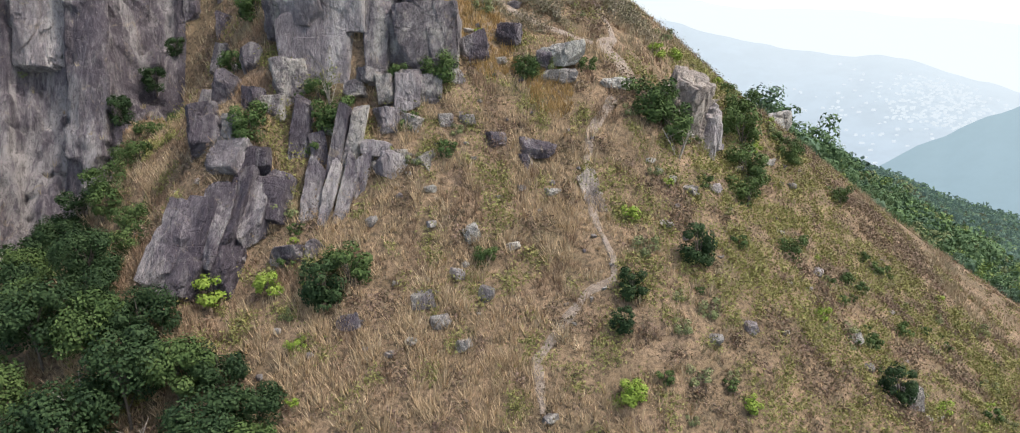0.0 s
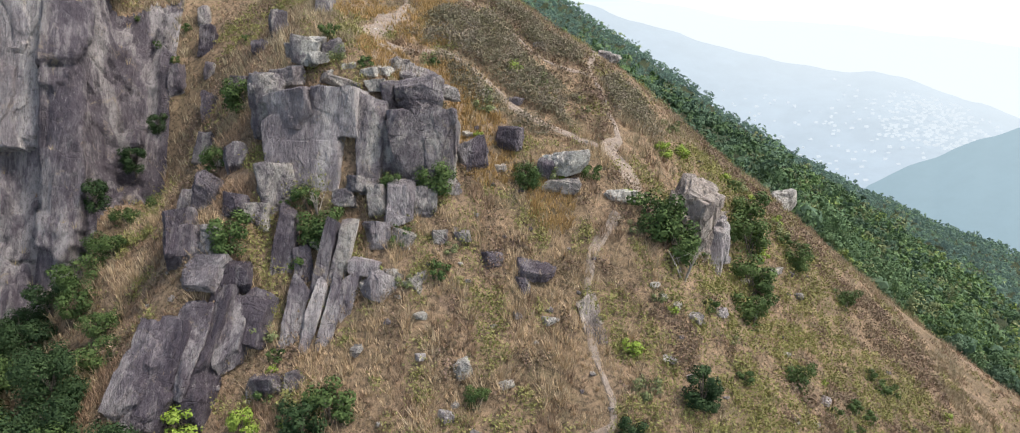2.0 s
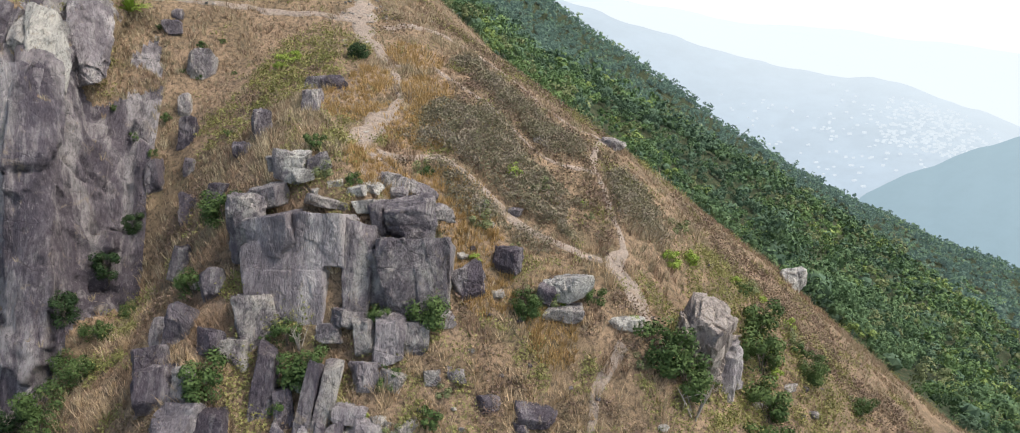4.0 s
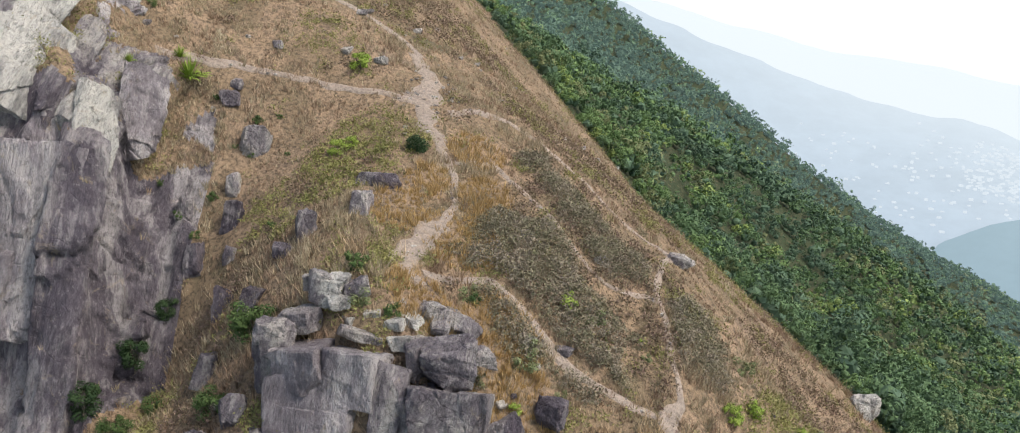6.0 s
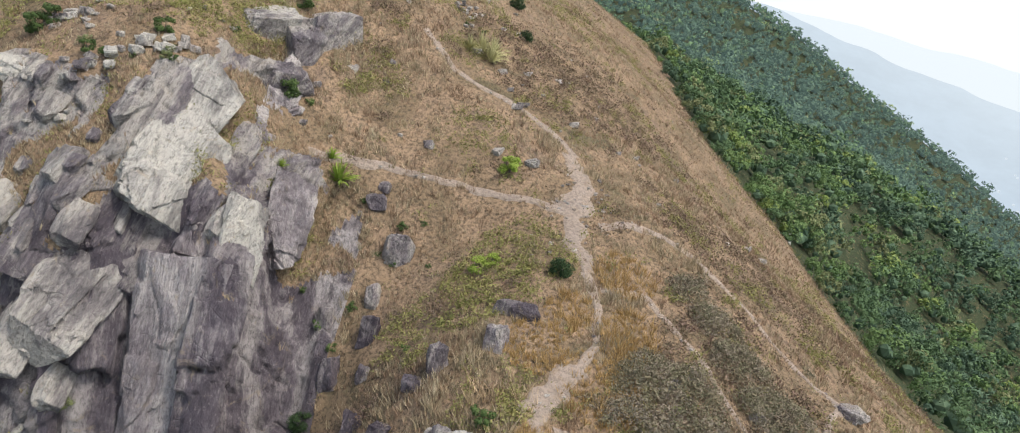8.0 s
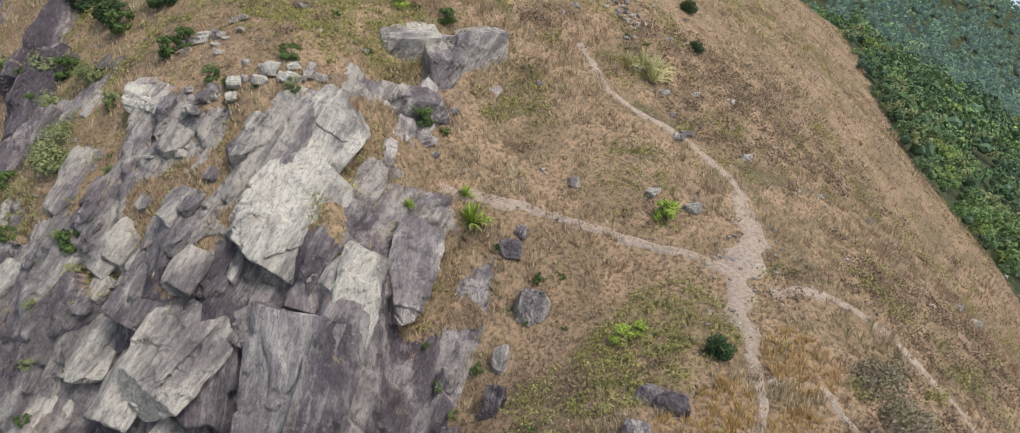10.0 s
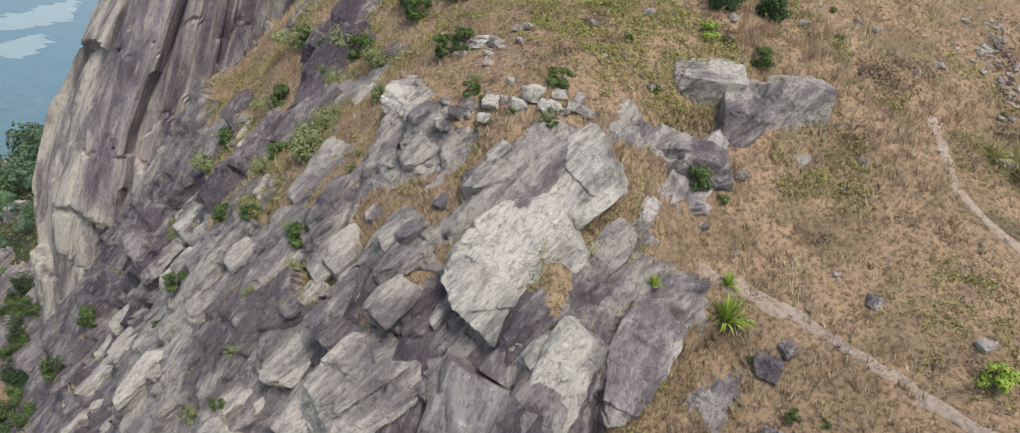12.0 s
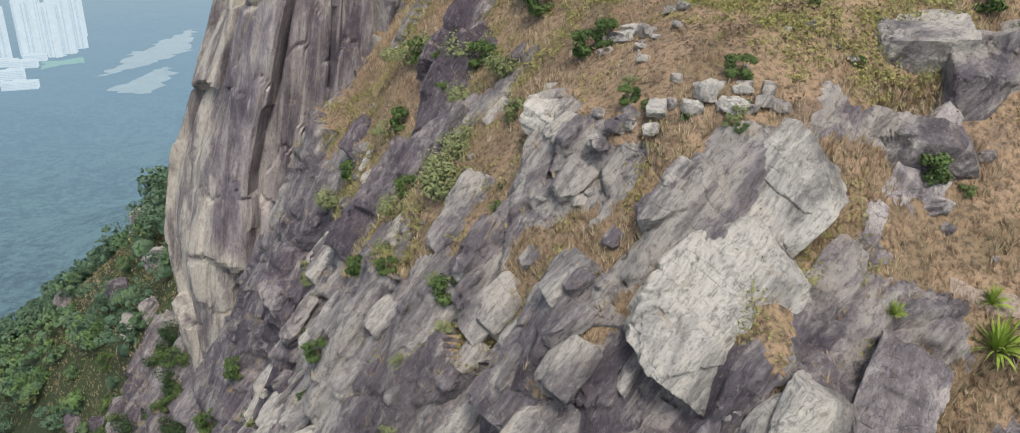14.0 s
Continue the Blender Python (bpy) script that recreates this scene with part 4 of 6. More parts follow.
# single stones in the grass, on the ground where they lie
SINGLE = "single stones in the grass"
for k, (x, y, w, d, h, yaw, mat, text) in enumerate([
        (-24.2, 72.0, 1.2, 1.0, 1.3, 20, ROCK, "grey upright stone below the side path"), (-24.0, 73.0, 0.8, 0.7, 0.8, 0, ROCK, "small stone behind the upright one"), (-22.4, 76.6, 0.8, 0.7, 0.7, 30, ROCK, "lone grey stone in brown grass"),
        (-15.2, 61.3, 1.2, 1.1, 2.3, 35, ROCK, "pointed grey stone in dry grass"), (-16.3, 60.6, 1.3, 0.9, 1.0, 10, DARK_ROCK, "dark stone beside the pointed one"), (-12.3, 62.9, 1.4, 1.2, 1.6, -20, ROCK, "ridged grey stone by the footpath"),
        (-11.5, 65.5, 1.9, 1.4, 1.1, 12, DARK_ROCK, "dark boulder in a bare patch by the footpath"), (-12.6, 65.7, 1.4, 1.2, 0.9, -8, ROCK, "low grey boulder in a bare patch"), (-15.1, 78.4, 1.0, 0.8, 0.7, 5, PALE_ROCK, "pale stone near the path junction"),
        (-21.7, 70.2, 2.2, 1.2, 2.6, 25, ROCK, "grey slab flush with the gully side"), (-22.3, 67.8, 1.0, 0.9, 1.9, 15, ROCK, "narrow slab flush with the gully side"), (-21.6, 66.0, 1.2, 1.0, 2.1, 5, DARK_ROCK, "dark slab in the gully side"), (-25.0, 66.3, 1.2, 1.0, 2.0, 0, ROCK, "rock rib in the gully side"), (-23.6, 64.4, 1.3, 1.0, 2.4, -10, DARK_ROCK, "dark rib low in the gully"), (-20.3, 61.3, 1.3, 1.1, 1.9, 20, DARK_ROCK, "dark fin on the gully's grassy bank"), (-21.0, 64.0, 0.9, 0.8, 1.2, 0, ROCK, "small fin on the gully's grassy bank"),
        (-2.9, 43.8, 1.0, 0.8, 1.2, 15, PALE_ROCK, "pale upright stone in straw grass"), (-2.2, 41.2, 0.9, 0.8, 0.8, -30, ROCK, "grey stone in straw grass"), (-5.5, 40.9, 1.3, 1.0, 0.9, 20, ROCK, "low grey stone among tall straw grass"), (-12.9, 43.3, 2.0, 1.4, 1.2, -12, DARK_ROCK, "purple-grey rock beside the dome"), (-11.4, 43.5, 1.1, 1.0, 0.9, 24, DARK_ROCK, "small dark rock beside the dome"),
        (18.6, 45.7, 1.0, 0.8, 0.7, 10, PALE_ROCK, "pale stone on the open sunny slope"), (20.6, 43.2, 1.7, 1.4, 1.5, 0, ROCK, "grey boulder half hidden by a bush"), (-1.3, 48.6, 1.1, 0.8, 0.9, 40, DARK_ROCK, "dark stone heap in dry grass"), (-2.9, 49.3, 0.9, 0.8, 0.7, 0, ROCK, "grey stone in dry grass"), (6.4, 53.4, 2.0, 1.2, 0.7, 20, PALE_ROCK, "worn ledge under the sandy bank"), (-4.6, 40.0, 1.0, 0.9, 0.7, 0, ROCK, "half buried grey stone"), (-9.2, 39.8, 1.2, 1.0, 0.8, 10, DARK_ROCK, "purple-grey stone in a bare hollow"), (-3.4, 39.0, 0.9, 0.9, 0.6, 70, ROCK, "flat stone in straw grass"), (2.2, 66.2, 0.9, 0.7, 0.7, 0, ROCK, "grey stone in heath"), (-2.6, 64.8, 0.8, 0.7, 0.6, 20, ROCK, "small grey stone in heath"), (0.2, 58.6, 1.0, 0.8, 0.6, -20, ROCK, "flat stone on the lower path"), (-1.8, 57.8, 0.9, 0.8, 0.6, 45, PALE_ROCK, "pale flat stone on the lower path")]):
    rock("stone", text, (x, y, land(x, y) + 0.08 * h), (w, d, h), stand(yaw, 10, 8 * math.sin(k * 2.3)), mat, 170 + k, 3, 0.6, 8, group=SINGLE, category="stone")

# slabs on the cliff's brink
UPHILL, FACE = (0.06, 0.68, 0.73), (0.72, -0.52, 0.5)
TOP = "slabs on the cliff's brink"
rock("cliff_slab", "huge pale smooth slab leaning on the cliff", (-33.55, 63.1, 13.95), (5.2, 7.0, 3.0), lying(UPHILL, FACE), PALE_ROCK, 220, 5, 0.82, 7, 0.03, TOP)
rock("cliff_slab", "pale cracked slab above the huge one", (-34.0, 66.8, 18.0), (4.0, 4.2, 3.0), lying((0.1, 0.75, 0.65), FACE), PALE_ROCK, 221, 5, 0.75, 8, 0.035, TOP)
rock("cliff_slab", "grey slab stepping up beside the pale one", (-31.7, 66.9, 14.1), (1.8, 4.4, 2.2), lying((0.1, 0.72, 0.68), FACE), ROCK, 222, 4, 0.8, 8, 0.03, TOP)
rock("cliff_pillar", "pale upright pillar of split granite", (-28.6, 62.9, 9.8), (2.3, 5.6, 2.4), lying((0.0, 0.36, 0.93), (0.62, -0.7, 0.3)), PALE_ROCK, 223, 5, 0.7, 8, 0.03, TOP)
rock("cliff_pillar", "grey upright buttress with vertical grooves", (-28.2, 67.0, 10.2), (2.8, 6.0, 2.8), lying((-0.05, 0.45, 0.9), (0.75, -0.6, 0.25)), PURPLE_ROCK, 224, 5, 0.75, 8, 0.03, TOP)
rock("cliff_slab", "great smooth purple-grey slab of the cliff face", (-31.6, 59.9, 3.6), (5.2, 11.5, 3.4), lying((0.1, 0.22, 0.97), (0.42, -0.88, 0.22)), PURPLE_ROCK, 225, 5, 0.85, 7, 0.03, TOP)
rock("cliff_slab", "grey slab above the smooth purple one", (-31.0, 62.2, 9.8), (3.0, 3.6, 2.6), lying((0.0, 0.5, 0.86), (0.55, -0.72, 0.4)), PURPLE_ROCK, 226, 4, 0.7, 8, 0.03, TOP)
rock("cliff_slab", "dark overhanging slab with a deep shadow gap", (-36.4, 61.2, 13.8), (1.6, 4.0, 2.0), lying(UPHILL, FACE), ROCK, 227, 4, 0.75, 8, 0.03, TOP)
rock("cliff_block", "long grey block at the cliff's head", (-32.7, 80.8, 21.5), (5.0, 3.8, 4.4), stand(48, -13, -6), ROCK, 228, 5, 0.72, 8, 0.03, TOP)
rock("cliff_block", "pointed grey block leaning on the long one", (-33.3, 77.4, 20.3), (3.0, 3.2, 4.4), stand(52, -12, 4), ROCK, 229, 4, 0.66, 8, 0.03, TOP)
rock("cliff_block", "flat pale block in the turf", (-35.3, 76.2, 22.3), (4.2, 2.8, 2.4), stand(50, -14, 0), LIGHT_ROCK, 230, 4, 0.7, 8, 0.03, TOP)
rock("cliff_block", "low grey ledge below the pointed block", (-32.9, 73.6, 18.4), (4.2, 2.4, 3.0), stand(62, -18, 10), ROCK, 231, 4, 0.7, 8, 0.04, TOP)
rock("cliff_block", "grey ledge above the spiky plant", (-29.6, 70.4, 13.2), (3.4, 2.0, 1.8), stand(55, -8, 6), ROCK, 232, 4, 0.7, 8, 0.04, TOP)
rock("cliff_block", "pale cap rock on the rib", (-43.6, 63.4, 18.6), (3.8, 2.6, 2.4), stand(30, 25, 12), PALE_ROCK, 233, 4, 0.65, 9, 0.04, TOP)
ROWS_OF = "small stacked stones on the brink"
rng = np.random.default_rng(8)
for k in range(34):
    a, b, n = [((-37.6, 65.2), (-35.4, 67.6), 14), ((-46.2, 66.6), (-43.4, 67.8), 12), ((-40.6, 62.6), (-38.0, 64.6), 8)][0 if k < 14 else 1 if k < 26 else 2]
    u = rng.uniform()
    x, y = a[0] + (b[0] - a[0]) * u + rng.normal(0, 0.35), a[1] + (b[1] - a[1]) * u + rng.normal(0, 0.35)
    s = rng.uniform(0.4, 0.8)
    rock("brink_stone", "small angular stone stacked on the cliff's brink", (x, y, land(x, y) + 0.2 * s), (1.5 * s, s, 0.8 * s), stand(rng.uniform(0, 180), rng.uniform(-15, 15), rng.uniform(-20, 20)), PALE_ROCK if k % 2 else ROCK, 240 + k, 2, 0.7, 7, group=ROWS_OF, category="stone")

# loose slabs and ribs on the cliff face
RIBS = "small slabs on the cliff face"
rng = np.random.default_rng(9)
shapes = [(mesh_of("cliff_rib", *rock_mesh(s, 800 + k, 2, 0.7, 9, 0.05), LIGHT_ROCK if k in (1, 4, 6) else ROCK)) for k, s in enumerate([(1.0, 2.6, 0.9), (0.8, 1.8, 0.8), (1.5, 2.2, 1.0), (0.7, 1.2, 0.7), (1.2, 3.4, 1.0), (0.9, 1.0, 0.8), (1.9, 3.0, 1.2)])]
made = 0
while made < 210:
    x, y = rng.uniform(-74, -28), rng.uniform(48, 69)
    if heights(np.array([x]), np.array([y]))[1][0] < 0.25:
        continue
    at, way, _, _ = TREE.ray_cast(Vector((x, y, 300)), Vector((0, 0, -1)))
    if x > -36 and at.z < 10 or y > 61.5 + 2.5 * math.sin(x) and x > -50:
        continue
    ob = new("cliff_rib", shapes[made % len(shapes)])
    turn = lying((rng.normal(0.1, 0.15), 0.66, 0.74), (way.x + 0.3, way.y - 0.3, way.z + 0.2))
    ob.matrix_world = Matrix.Translation(at) @ turn.to_4x4() @ Matrix.Scale(rng.uniform(0.55, 1.25), 4)
    tagged(ob, "small angular slab splitting off the granite face", "rock", RIBS)
    made += 1

# the great pillar at the cliff's far end
def pillar():
    rows, cols = 200, 260
    u, v = np.meshgrid(np.linspace(0, 1, rows), np.linspace(0, 2 * np.pi, cols, endpoint=False), indexing="ij")
    z = -34 + 84 * u
    wide = 1.22 - 0.46 * np.maximum(u, 0.40)
    x = -98.6 + 13.4 * wide * np.sin(v) * (1 + 0.08 * np.sin(3 * v + 1)) + 16.0 * (np.maximum(u, 0.42) - 0.56)
    foot = np.interp(u, [0, 0.35, 0.45, 0.55, 0.64, 1], [53.9, 53.9, 55.6, 59.0, 62.0, 65.5])
    y = 68 + 3 * u - (68 + 3 * u - foot) * np.cos(v) * (1 + 0.06 * np.sin(2 * v))
    V = np.stack([x, y, z], -1).reshape(-1, 3)
    n = np.stack([np.sin(v), -np.cos(v), 0 * v], -1).reshape(-1, 3)
    around = np.stack([v.ravel() * 12.5, 0 * z.ravel(), z.ravel()], -1)
    b1, j1 = slabs(around, axes((0, 0, 1), (0, 1, 0)), 6.2, 24, 500, 0.12)
    b2, j2 = slabs(around, axes((0, 0, 1), (0, 1, 0)), 2.4, 11, 520, 0.12)
    lumps = waves(around[:, 0] + 0.35 * z.ravel(), 0.4 * z.ravel(), 7, 533, 4)
    V += n * (2.6 * b1 + 0.5 * b2 + 0.9 * lumps - 0.5 * step(0.10, 0, j1) - 0.2 * step(0.16, 0, j2))[:, None]
    i = np.arange(rows * cols).reshape(rows, cols)
    j = np.roll(i, -1, 1)
    F = np.stack([i[:-1], j[:-1], j[1:], i[1:]], -1).reshape(-1, 4)
    tagged(new("rock_pillar", mesh_of("rock_pillar", V, F, STREAKED)), "towering sheer granite pillar with pale vertical streaks", "rock pillar")


STREAKED = rock_material("streaked_granite", (0.115, 0.099, 0.105), (0.244, 0.224, 0.208), (0.423, 0.394, 0.336), 0.465, 0.42, -8, 0.7, 0.3, 0.4,
                         dark_zones=[((-80, 64, 12), 13), ((-85, 61, 3), 9), ((-77, 58, -5), 10)], dark_zone_colours=((0.088, 0.075, 0.090), (0.165, 0.145, 0.160), (0.34, 0.31, 0.30)))
pillar()

# rocks in the scrub at the pillar's foot
SCRUB = "rocks in the scrub below the pillar"
for k, (x, y, w, d, h, mat) in enumerate([(-118.7, 41.5, 3.4, 3.0, 3.0, DARK_ROCK), (-114.9, 49.6, 3.6, 3.0, 4.4, ROCK), (-106.8, 46.2, 3.0, 2.6, 3.6, ROCK), (-98.2, 49.2, 3.4, 2.6, 3.0, DARK_ROCK), (-103, 47.6, 2.4, 2.0, 3.4, DARK_ROCK), (-110.5, 51.6, 3.2, 3.0, 4.0, ROCK), (-120.6, 54.2, 3.4, 3.0, 4.4, ROCK), (-127.0, 50.0, 4.0, 3.4, 4.2, DARK_ROCK), (-138, 55.6, 4.4, 4.0, 4.6, ROCK), (-147.7, 44.5, 4.2, 3.8, 4.0, DARK_ROCK), (-149.6, 55.1, 5.0, 4.4, 5.0, ROCK), (-111.0, 44.0, 2.4, 2.2, 2.6, DARK_ROCK)]):
    rock("scrub_rock", "weathered rock standing out of scrub and dry grass", (x, y, land(x, y) + 0.05 * h), (w * 0.8, d * 0.8, h * 0.8), stand(37 * k, 10, 6 * math.sin(k)), mat, 500 + k, 4, 0.6, 10, 0.05, SCRUB)

# dark fins in the gully beside the pillar
FINS = "dark rock fins in the gully"
for k, (x, y, w, l, d) in enumerate([(-63.0, 68.9, 3.2, 9.0, 3.0), (-60.3, 66.6, 3.4, 9.0, 3.0), (-56.6, 63.5, 3.0, 7.0, 2.6), (-58.8, 61.7, 4.4, 5.0, 2.4), (-59.4, 59.5, 4.2, 5.4, 2.4), (-71.0, 60.2, 3.4, 6.0, 2.4), (-74.8, 58.5, 4.2, 7.0, 3.0), (-70.5, 63.7, 2.4, 3.6, 1.8)]):
    rock("gully_fin", "dark purple-grey rock fin between grass strips", (x, y, land(x, y) - 0.35), (w, l, 0.8 * d), lying((0.08 * (k % 3), 0.62, 0.78), (0.62, -0.55, 0.55)), DARK_ROCK, 540 + k, 4, 0.62, 10, 0.05, FINS)
rock("rock_pinnacle", "thin split pinnacle standing on the pillar's edge", (-111.6, 66.0, 21.5), (2.2, 2.2, 6.5), stand(20, 4, 8), DARK_ROCK, 560, 4, 0.6, 9, 0.06)

# broad slabs bedded in the cliff face, and the long ledge up to the cliff's head
BED = "broad slabs bedded in the cliff"
for k, (x, y, z, w, l, d, mat) in enumerate([(-45.1, 56.4, 10.0, 3.0, 6.0, 2.6, ROCK), (-36.0, 56.7, 7.1, 5.0, 6.4, 2.2, ROCK), (-41.6, 55.9, 7.1, 3.6, 5.6, 2.0, ROCK), (-37.6, 59.2, 11.3, 4.6, 9.0, 2.2, ROCK), (-43.0, 53.8, 3.4, 3.4, 7.0, 2.0, ROCK), (-46.4, 59.1, 14.2, 3.0, 5.0, 2.0, ROCK), (-38.2, 55.4, 5.0, 3.0, 5.0, 1.8, ROCK), (-33.5, 60.0, 8.8, 2.6, 4.0, 1.6, ROCK)]):
    rock("bedded_slab", "broad weathered slab bedded in the cliff face", (x - 0.1, y + 0.2, z - 0.3), (w * 0.92, l, d * 0.8), lying((0.14 - 0.05 * (k % 3), 0.64, 0.76), (0.5, -0.66, 0.56)), LIGHT_ROCK if k in (0, 1, 2, 4, 6) else mat, 570 + k, 5 if w > 4 else 4, 0.66, 10, 0.04, BED)
rock("rock_ledge", "long low grey ledge running up to the cliff's head", (-32.5, 72.2, 16.5), (3.4, 10.5, 2.8), lying((-0.16, 0.82, 0.54), (0.75, -0.2, 0.62)), PURPLE_ROCK, 590, 5, 0.55, 10, 0.05, BED)

# ---- footpaths ----
def footpath(label, line, width, seed):
    line = np.array(line, float)
    leg = np.concatenate([[0], np.cumsum(np.hypot(*np.diff(line[:, :2], axis=0).T))])
    s = np.arange(0, leg[-1], 0.25)
    x, y, w = (np.interp(s, leg, c) for c in (line[:, 0], line[:, 1], 0.68 * (line[:, 2] if line.shape[1] > 2 else np.full(len(line), width))))
    x = x + 0.35 * waves(s, 0 * s, 4.0, seed, 2)
    y = y + 0.35 * waves(s, 0 * s, 4.0, seed + 5, 2)
    tx, ty = np.gradient(x), np.gradient(y)
    n = np.hypot(tx, ty) + 1e-9
    across = np.linspace(-1, 1, 9)
    left = 0.5 * w * (1 + 0.85 * waves(s, 0 * s, 1.3, seed + 9, 3))
    right = 0.5 * w * (1 + 0.85 * waves(s, 0 * s, 1.3, seed + 19, 3))
    off = np.where(across[None] < 0, across[None] * left[:, None], across[None] * right[:, None])
    px, py = x[:, None] - (ty / n)[:, None] * off, y[:, None] + (tx / n)[:, None] * off
    pz = heights(px.ravel(), py.ravel())[0].reshape(px.shape) + 0.07 - 0.10 * np.abs(across[None]) ** 6
    i = np.arange(px.size).reshape(px.shape)
    F = np.stack([i[:-1, :-1], i[1:, :-1], i[1:, 1:], i[:-1, 1:]], -1).reshape(-1, 4)
    tagged(new("footpath", mesh_of("footpath", np.stack([px, py, pz], -1).reshape(-1, 3), F, SAND, True)), label, "footpath", kind="structure")
    return np.stack([x, y, w], -1)


PATHS = [
    footpath("broad trodden patch of bare earth on the spur", [(-9.6, 58.6, 1.2), (-9.2, 60.2, 2.4), (-8.5, 61.8, 2.4), (-7.4, 63.2, 1.2)], 2.5, 665),
    footpath("narrow stony footpath climbing the lower slope", [(-0.1, 36.6), (0.1, 38.6), (1.6, 40), (3, 41.2), (4.5, 42.1), (4.7, 43.2), (4.2, 44.8), (4.1, 46.8), (4.0, 48.7), (4.6, 50.4), (6.2, 52.4)], 0.75, 600),
    footpath("eroded sandy bank on the footpath", [(6.6, 52.8, 0.7), (7.9, 54.6, 1.5), (7.3, 56.4, 1.9), (6.0, 57.5, 2.0), (6.9, 59.0, 0.9), (6.4, 62.8, 0.6), (5.9, 66.8, 0.6), (6.3, 70.0, 0.7), (7.3, 72.0, 1.0)], 1.0, 610),
    footpath("contour path from the junction to the boulder", [(7.3, 72.0, 1.2), (4.9, 73.7, 0.9), (1.2, 76.2, 0.8), (-3.2, 77.7, 0.8), (-6.3, 76.6, 0.9), (-9.6, 75.2, 1.6)], 0.9, 620),
    footpath("wide trampled path junction with loose stones", [(-8.8, 70.2, 1.0), (-10.0, 72.0, 2.2), (-10.8, 74.4, 3.6), (-11.2, 76.8, 3.8), (-11.6, 79.2, 2.6), (-13.0, 81.6, 1.4)], 2.5, 630),
    footpath("stony footpath climbing to the upper ridge", [(-13.0, 81.6, 1.4), (-14.3, 82.7, 1.2), (-17.9, 83.9, 0.9), (-20.5, 83.6, 0.9), (-23.2, 83.4, 0.8), (-26.8, 86.2, 0.7)], 1.0, 640),
    footpath("side path to the cliff's brink", [(-11.4, 75.6, 1.3), (-16.1, 75.2, 0.7), (-19.4, 75.0, 0.6), (-21.7, 74.6, 0.8), (-24.6, 74.2, 0.7), (-27.8, 72.9, 0.9), (-29.3, 71.6, 0.8)], 0.7, 650),
    footpath("footpath along the spur's crest", [(-8.8, 70.2, 1.0), (-7.7, 67.4, 0.8), (-7.1, 64.6, 0.7), (-7.8, 62.4, 0.9), (-8.7, 60.0, 2.2), (-8.8, 58.2, 1.6), (-7.4, 57.4, 1.0)], 0.9, 660),
    footpath("worn track slanting down through the heath", [(-7.9, 69.3, 0.8), (-5.0, 70.5, 0.8), (-2.2, 68.0, 0.7), (0.5, 65.5, 0.6), (2.5, 64.5, 0.6), (5.9, 65.8, 0.6)], 0.7, 670),
    footpath("lower track below the heath", [(-7.4, 58.4, 0.8), (-4.5, 60.4, 0.6), (-2.0, 59.2, 0.7), (0.4, 57.9, 0.9), (3.2, 57.2, 0.7), (5.6, 57.4, 0.8)], 0.7, 680),
]
WAY = np.concatenate(PATHS)


def off_path(x, y):
    """Metres from the nearest path's edge."""
    best = np.full(x.shape, 99.0)
    for a, b, w in WAY[::2]:
        best = np.minimum(best, np.hypot(x - a, y - b) - 0.5 * w)
    return best


# loose stones on the paths
rng = np.random.default_rng(12)
pebbles = [mesh_of("stone", *rock_mesh((0.5, 0.42, 0.28), 300 + k, 2, 0.5, 7), LIGHT_ROCK) for k in range(5)]
tan_pebbles = [mesh_of("stone", *rock_mesh((0.5, 0.42, 0.28), 310 + k, 2, 0.5, 7), TAN_ROCK) for k in range(5)]
grey_pebbles = [mesh_of("stone", *rock_mesh((0.6, 0.5, 0.42), 320 + k, 2, 0.6, 8, 0.05), (PURPLE_ROCK, ROCK, DARK_ROCK)[k % 3]) for k in range(6)]
for k in range(140):
    a, b, w = WAY[rng.integers(len(WAY))]
    if k < 60:
        a, b, w = -11.0 + rng.normal(0, 1.0), 76.5 + rng.normal(0, 3.0), 1.6
    x, y = a + rng.normal(0, 0.35 * w), b + rng.normal(0, 0.35 * w)
    s = rng.uniform(0.25, 0.65)
    ob = new("path_stone", (pebbles if k % 3 else tan_pebbles)[k % 5])
    ob.matrix_world = pose(x, y, land(x, y) + 0.04, 0, 0, rng.uniform(0, 360)) @ Matrix.Scale(s, 4)
    tagged(ob, "small pale stone lying on the trodden path", "stone", "stones on the paths")


# rubble on the upper slope and below the outcrop
for k in range(150):
    a, b, sx, sy = [(-38, 74, 5, 5), (-24, 88, 7, 6), (-6, 46, 6, 4), (12, 50, 8, 5), (-42, 64, 4, 3), (-14, 92, 9, 7)][k % 6]
    x, y = rng.normal(a, sx), rng.normal(b, sy)
    ob = new("loose_stone", pebbles[k % 5])
    s = rng.uniform(0.5, 1.9)
    ob.matrix_world = pose(x, y, land(x, y) + 0.05 * s, rng.uniform(-20, 20), 0, rng.uniform(0, 360)) @ Matrix.Scale(s, 4)
    tagged(ob, "loose grey stone lying in the dry grass", "stone", "loose stones on the slope")


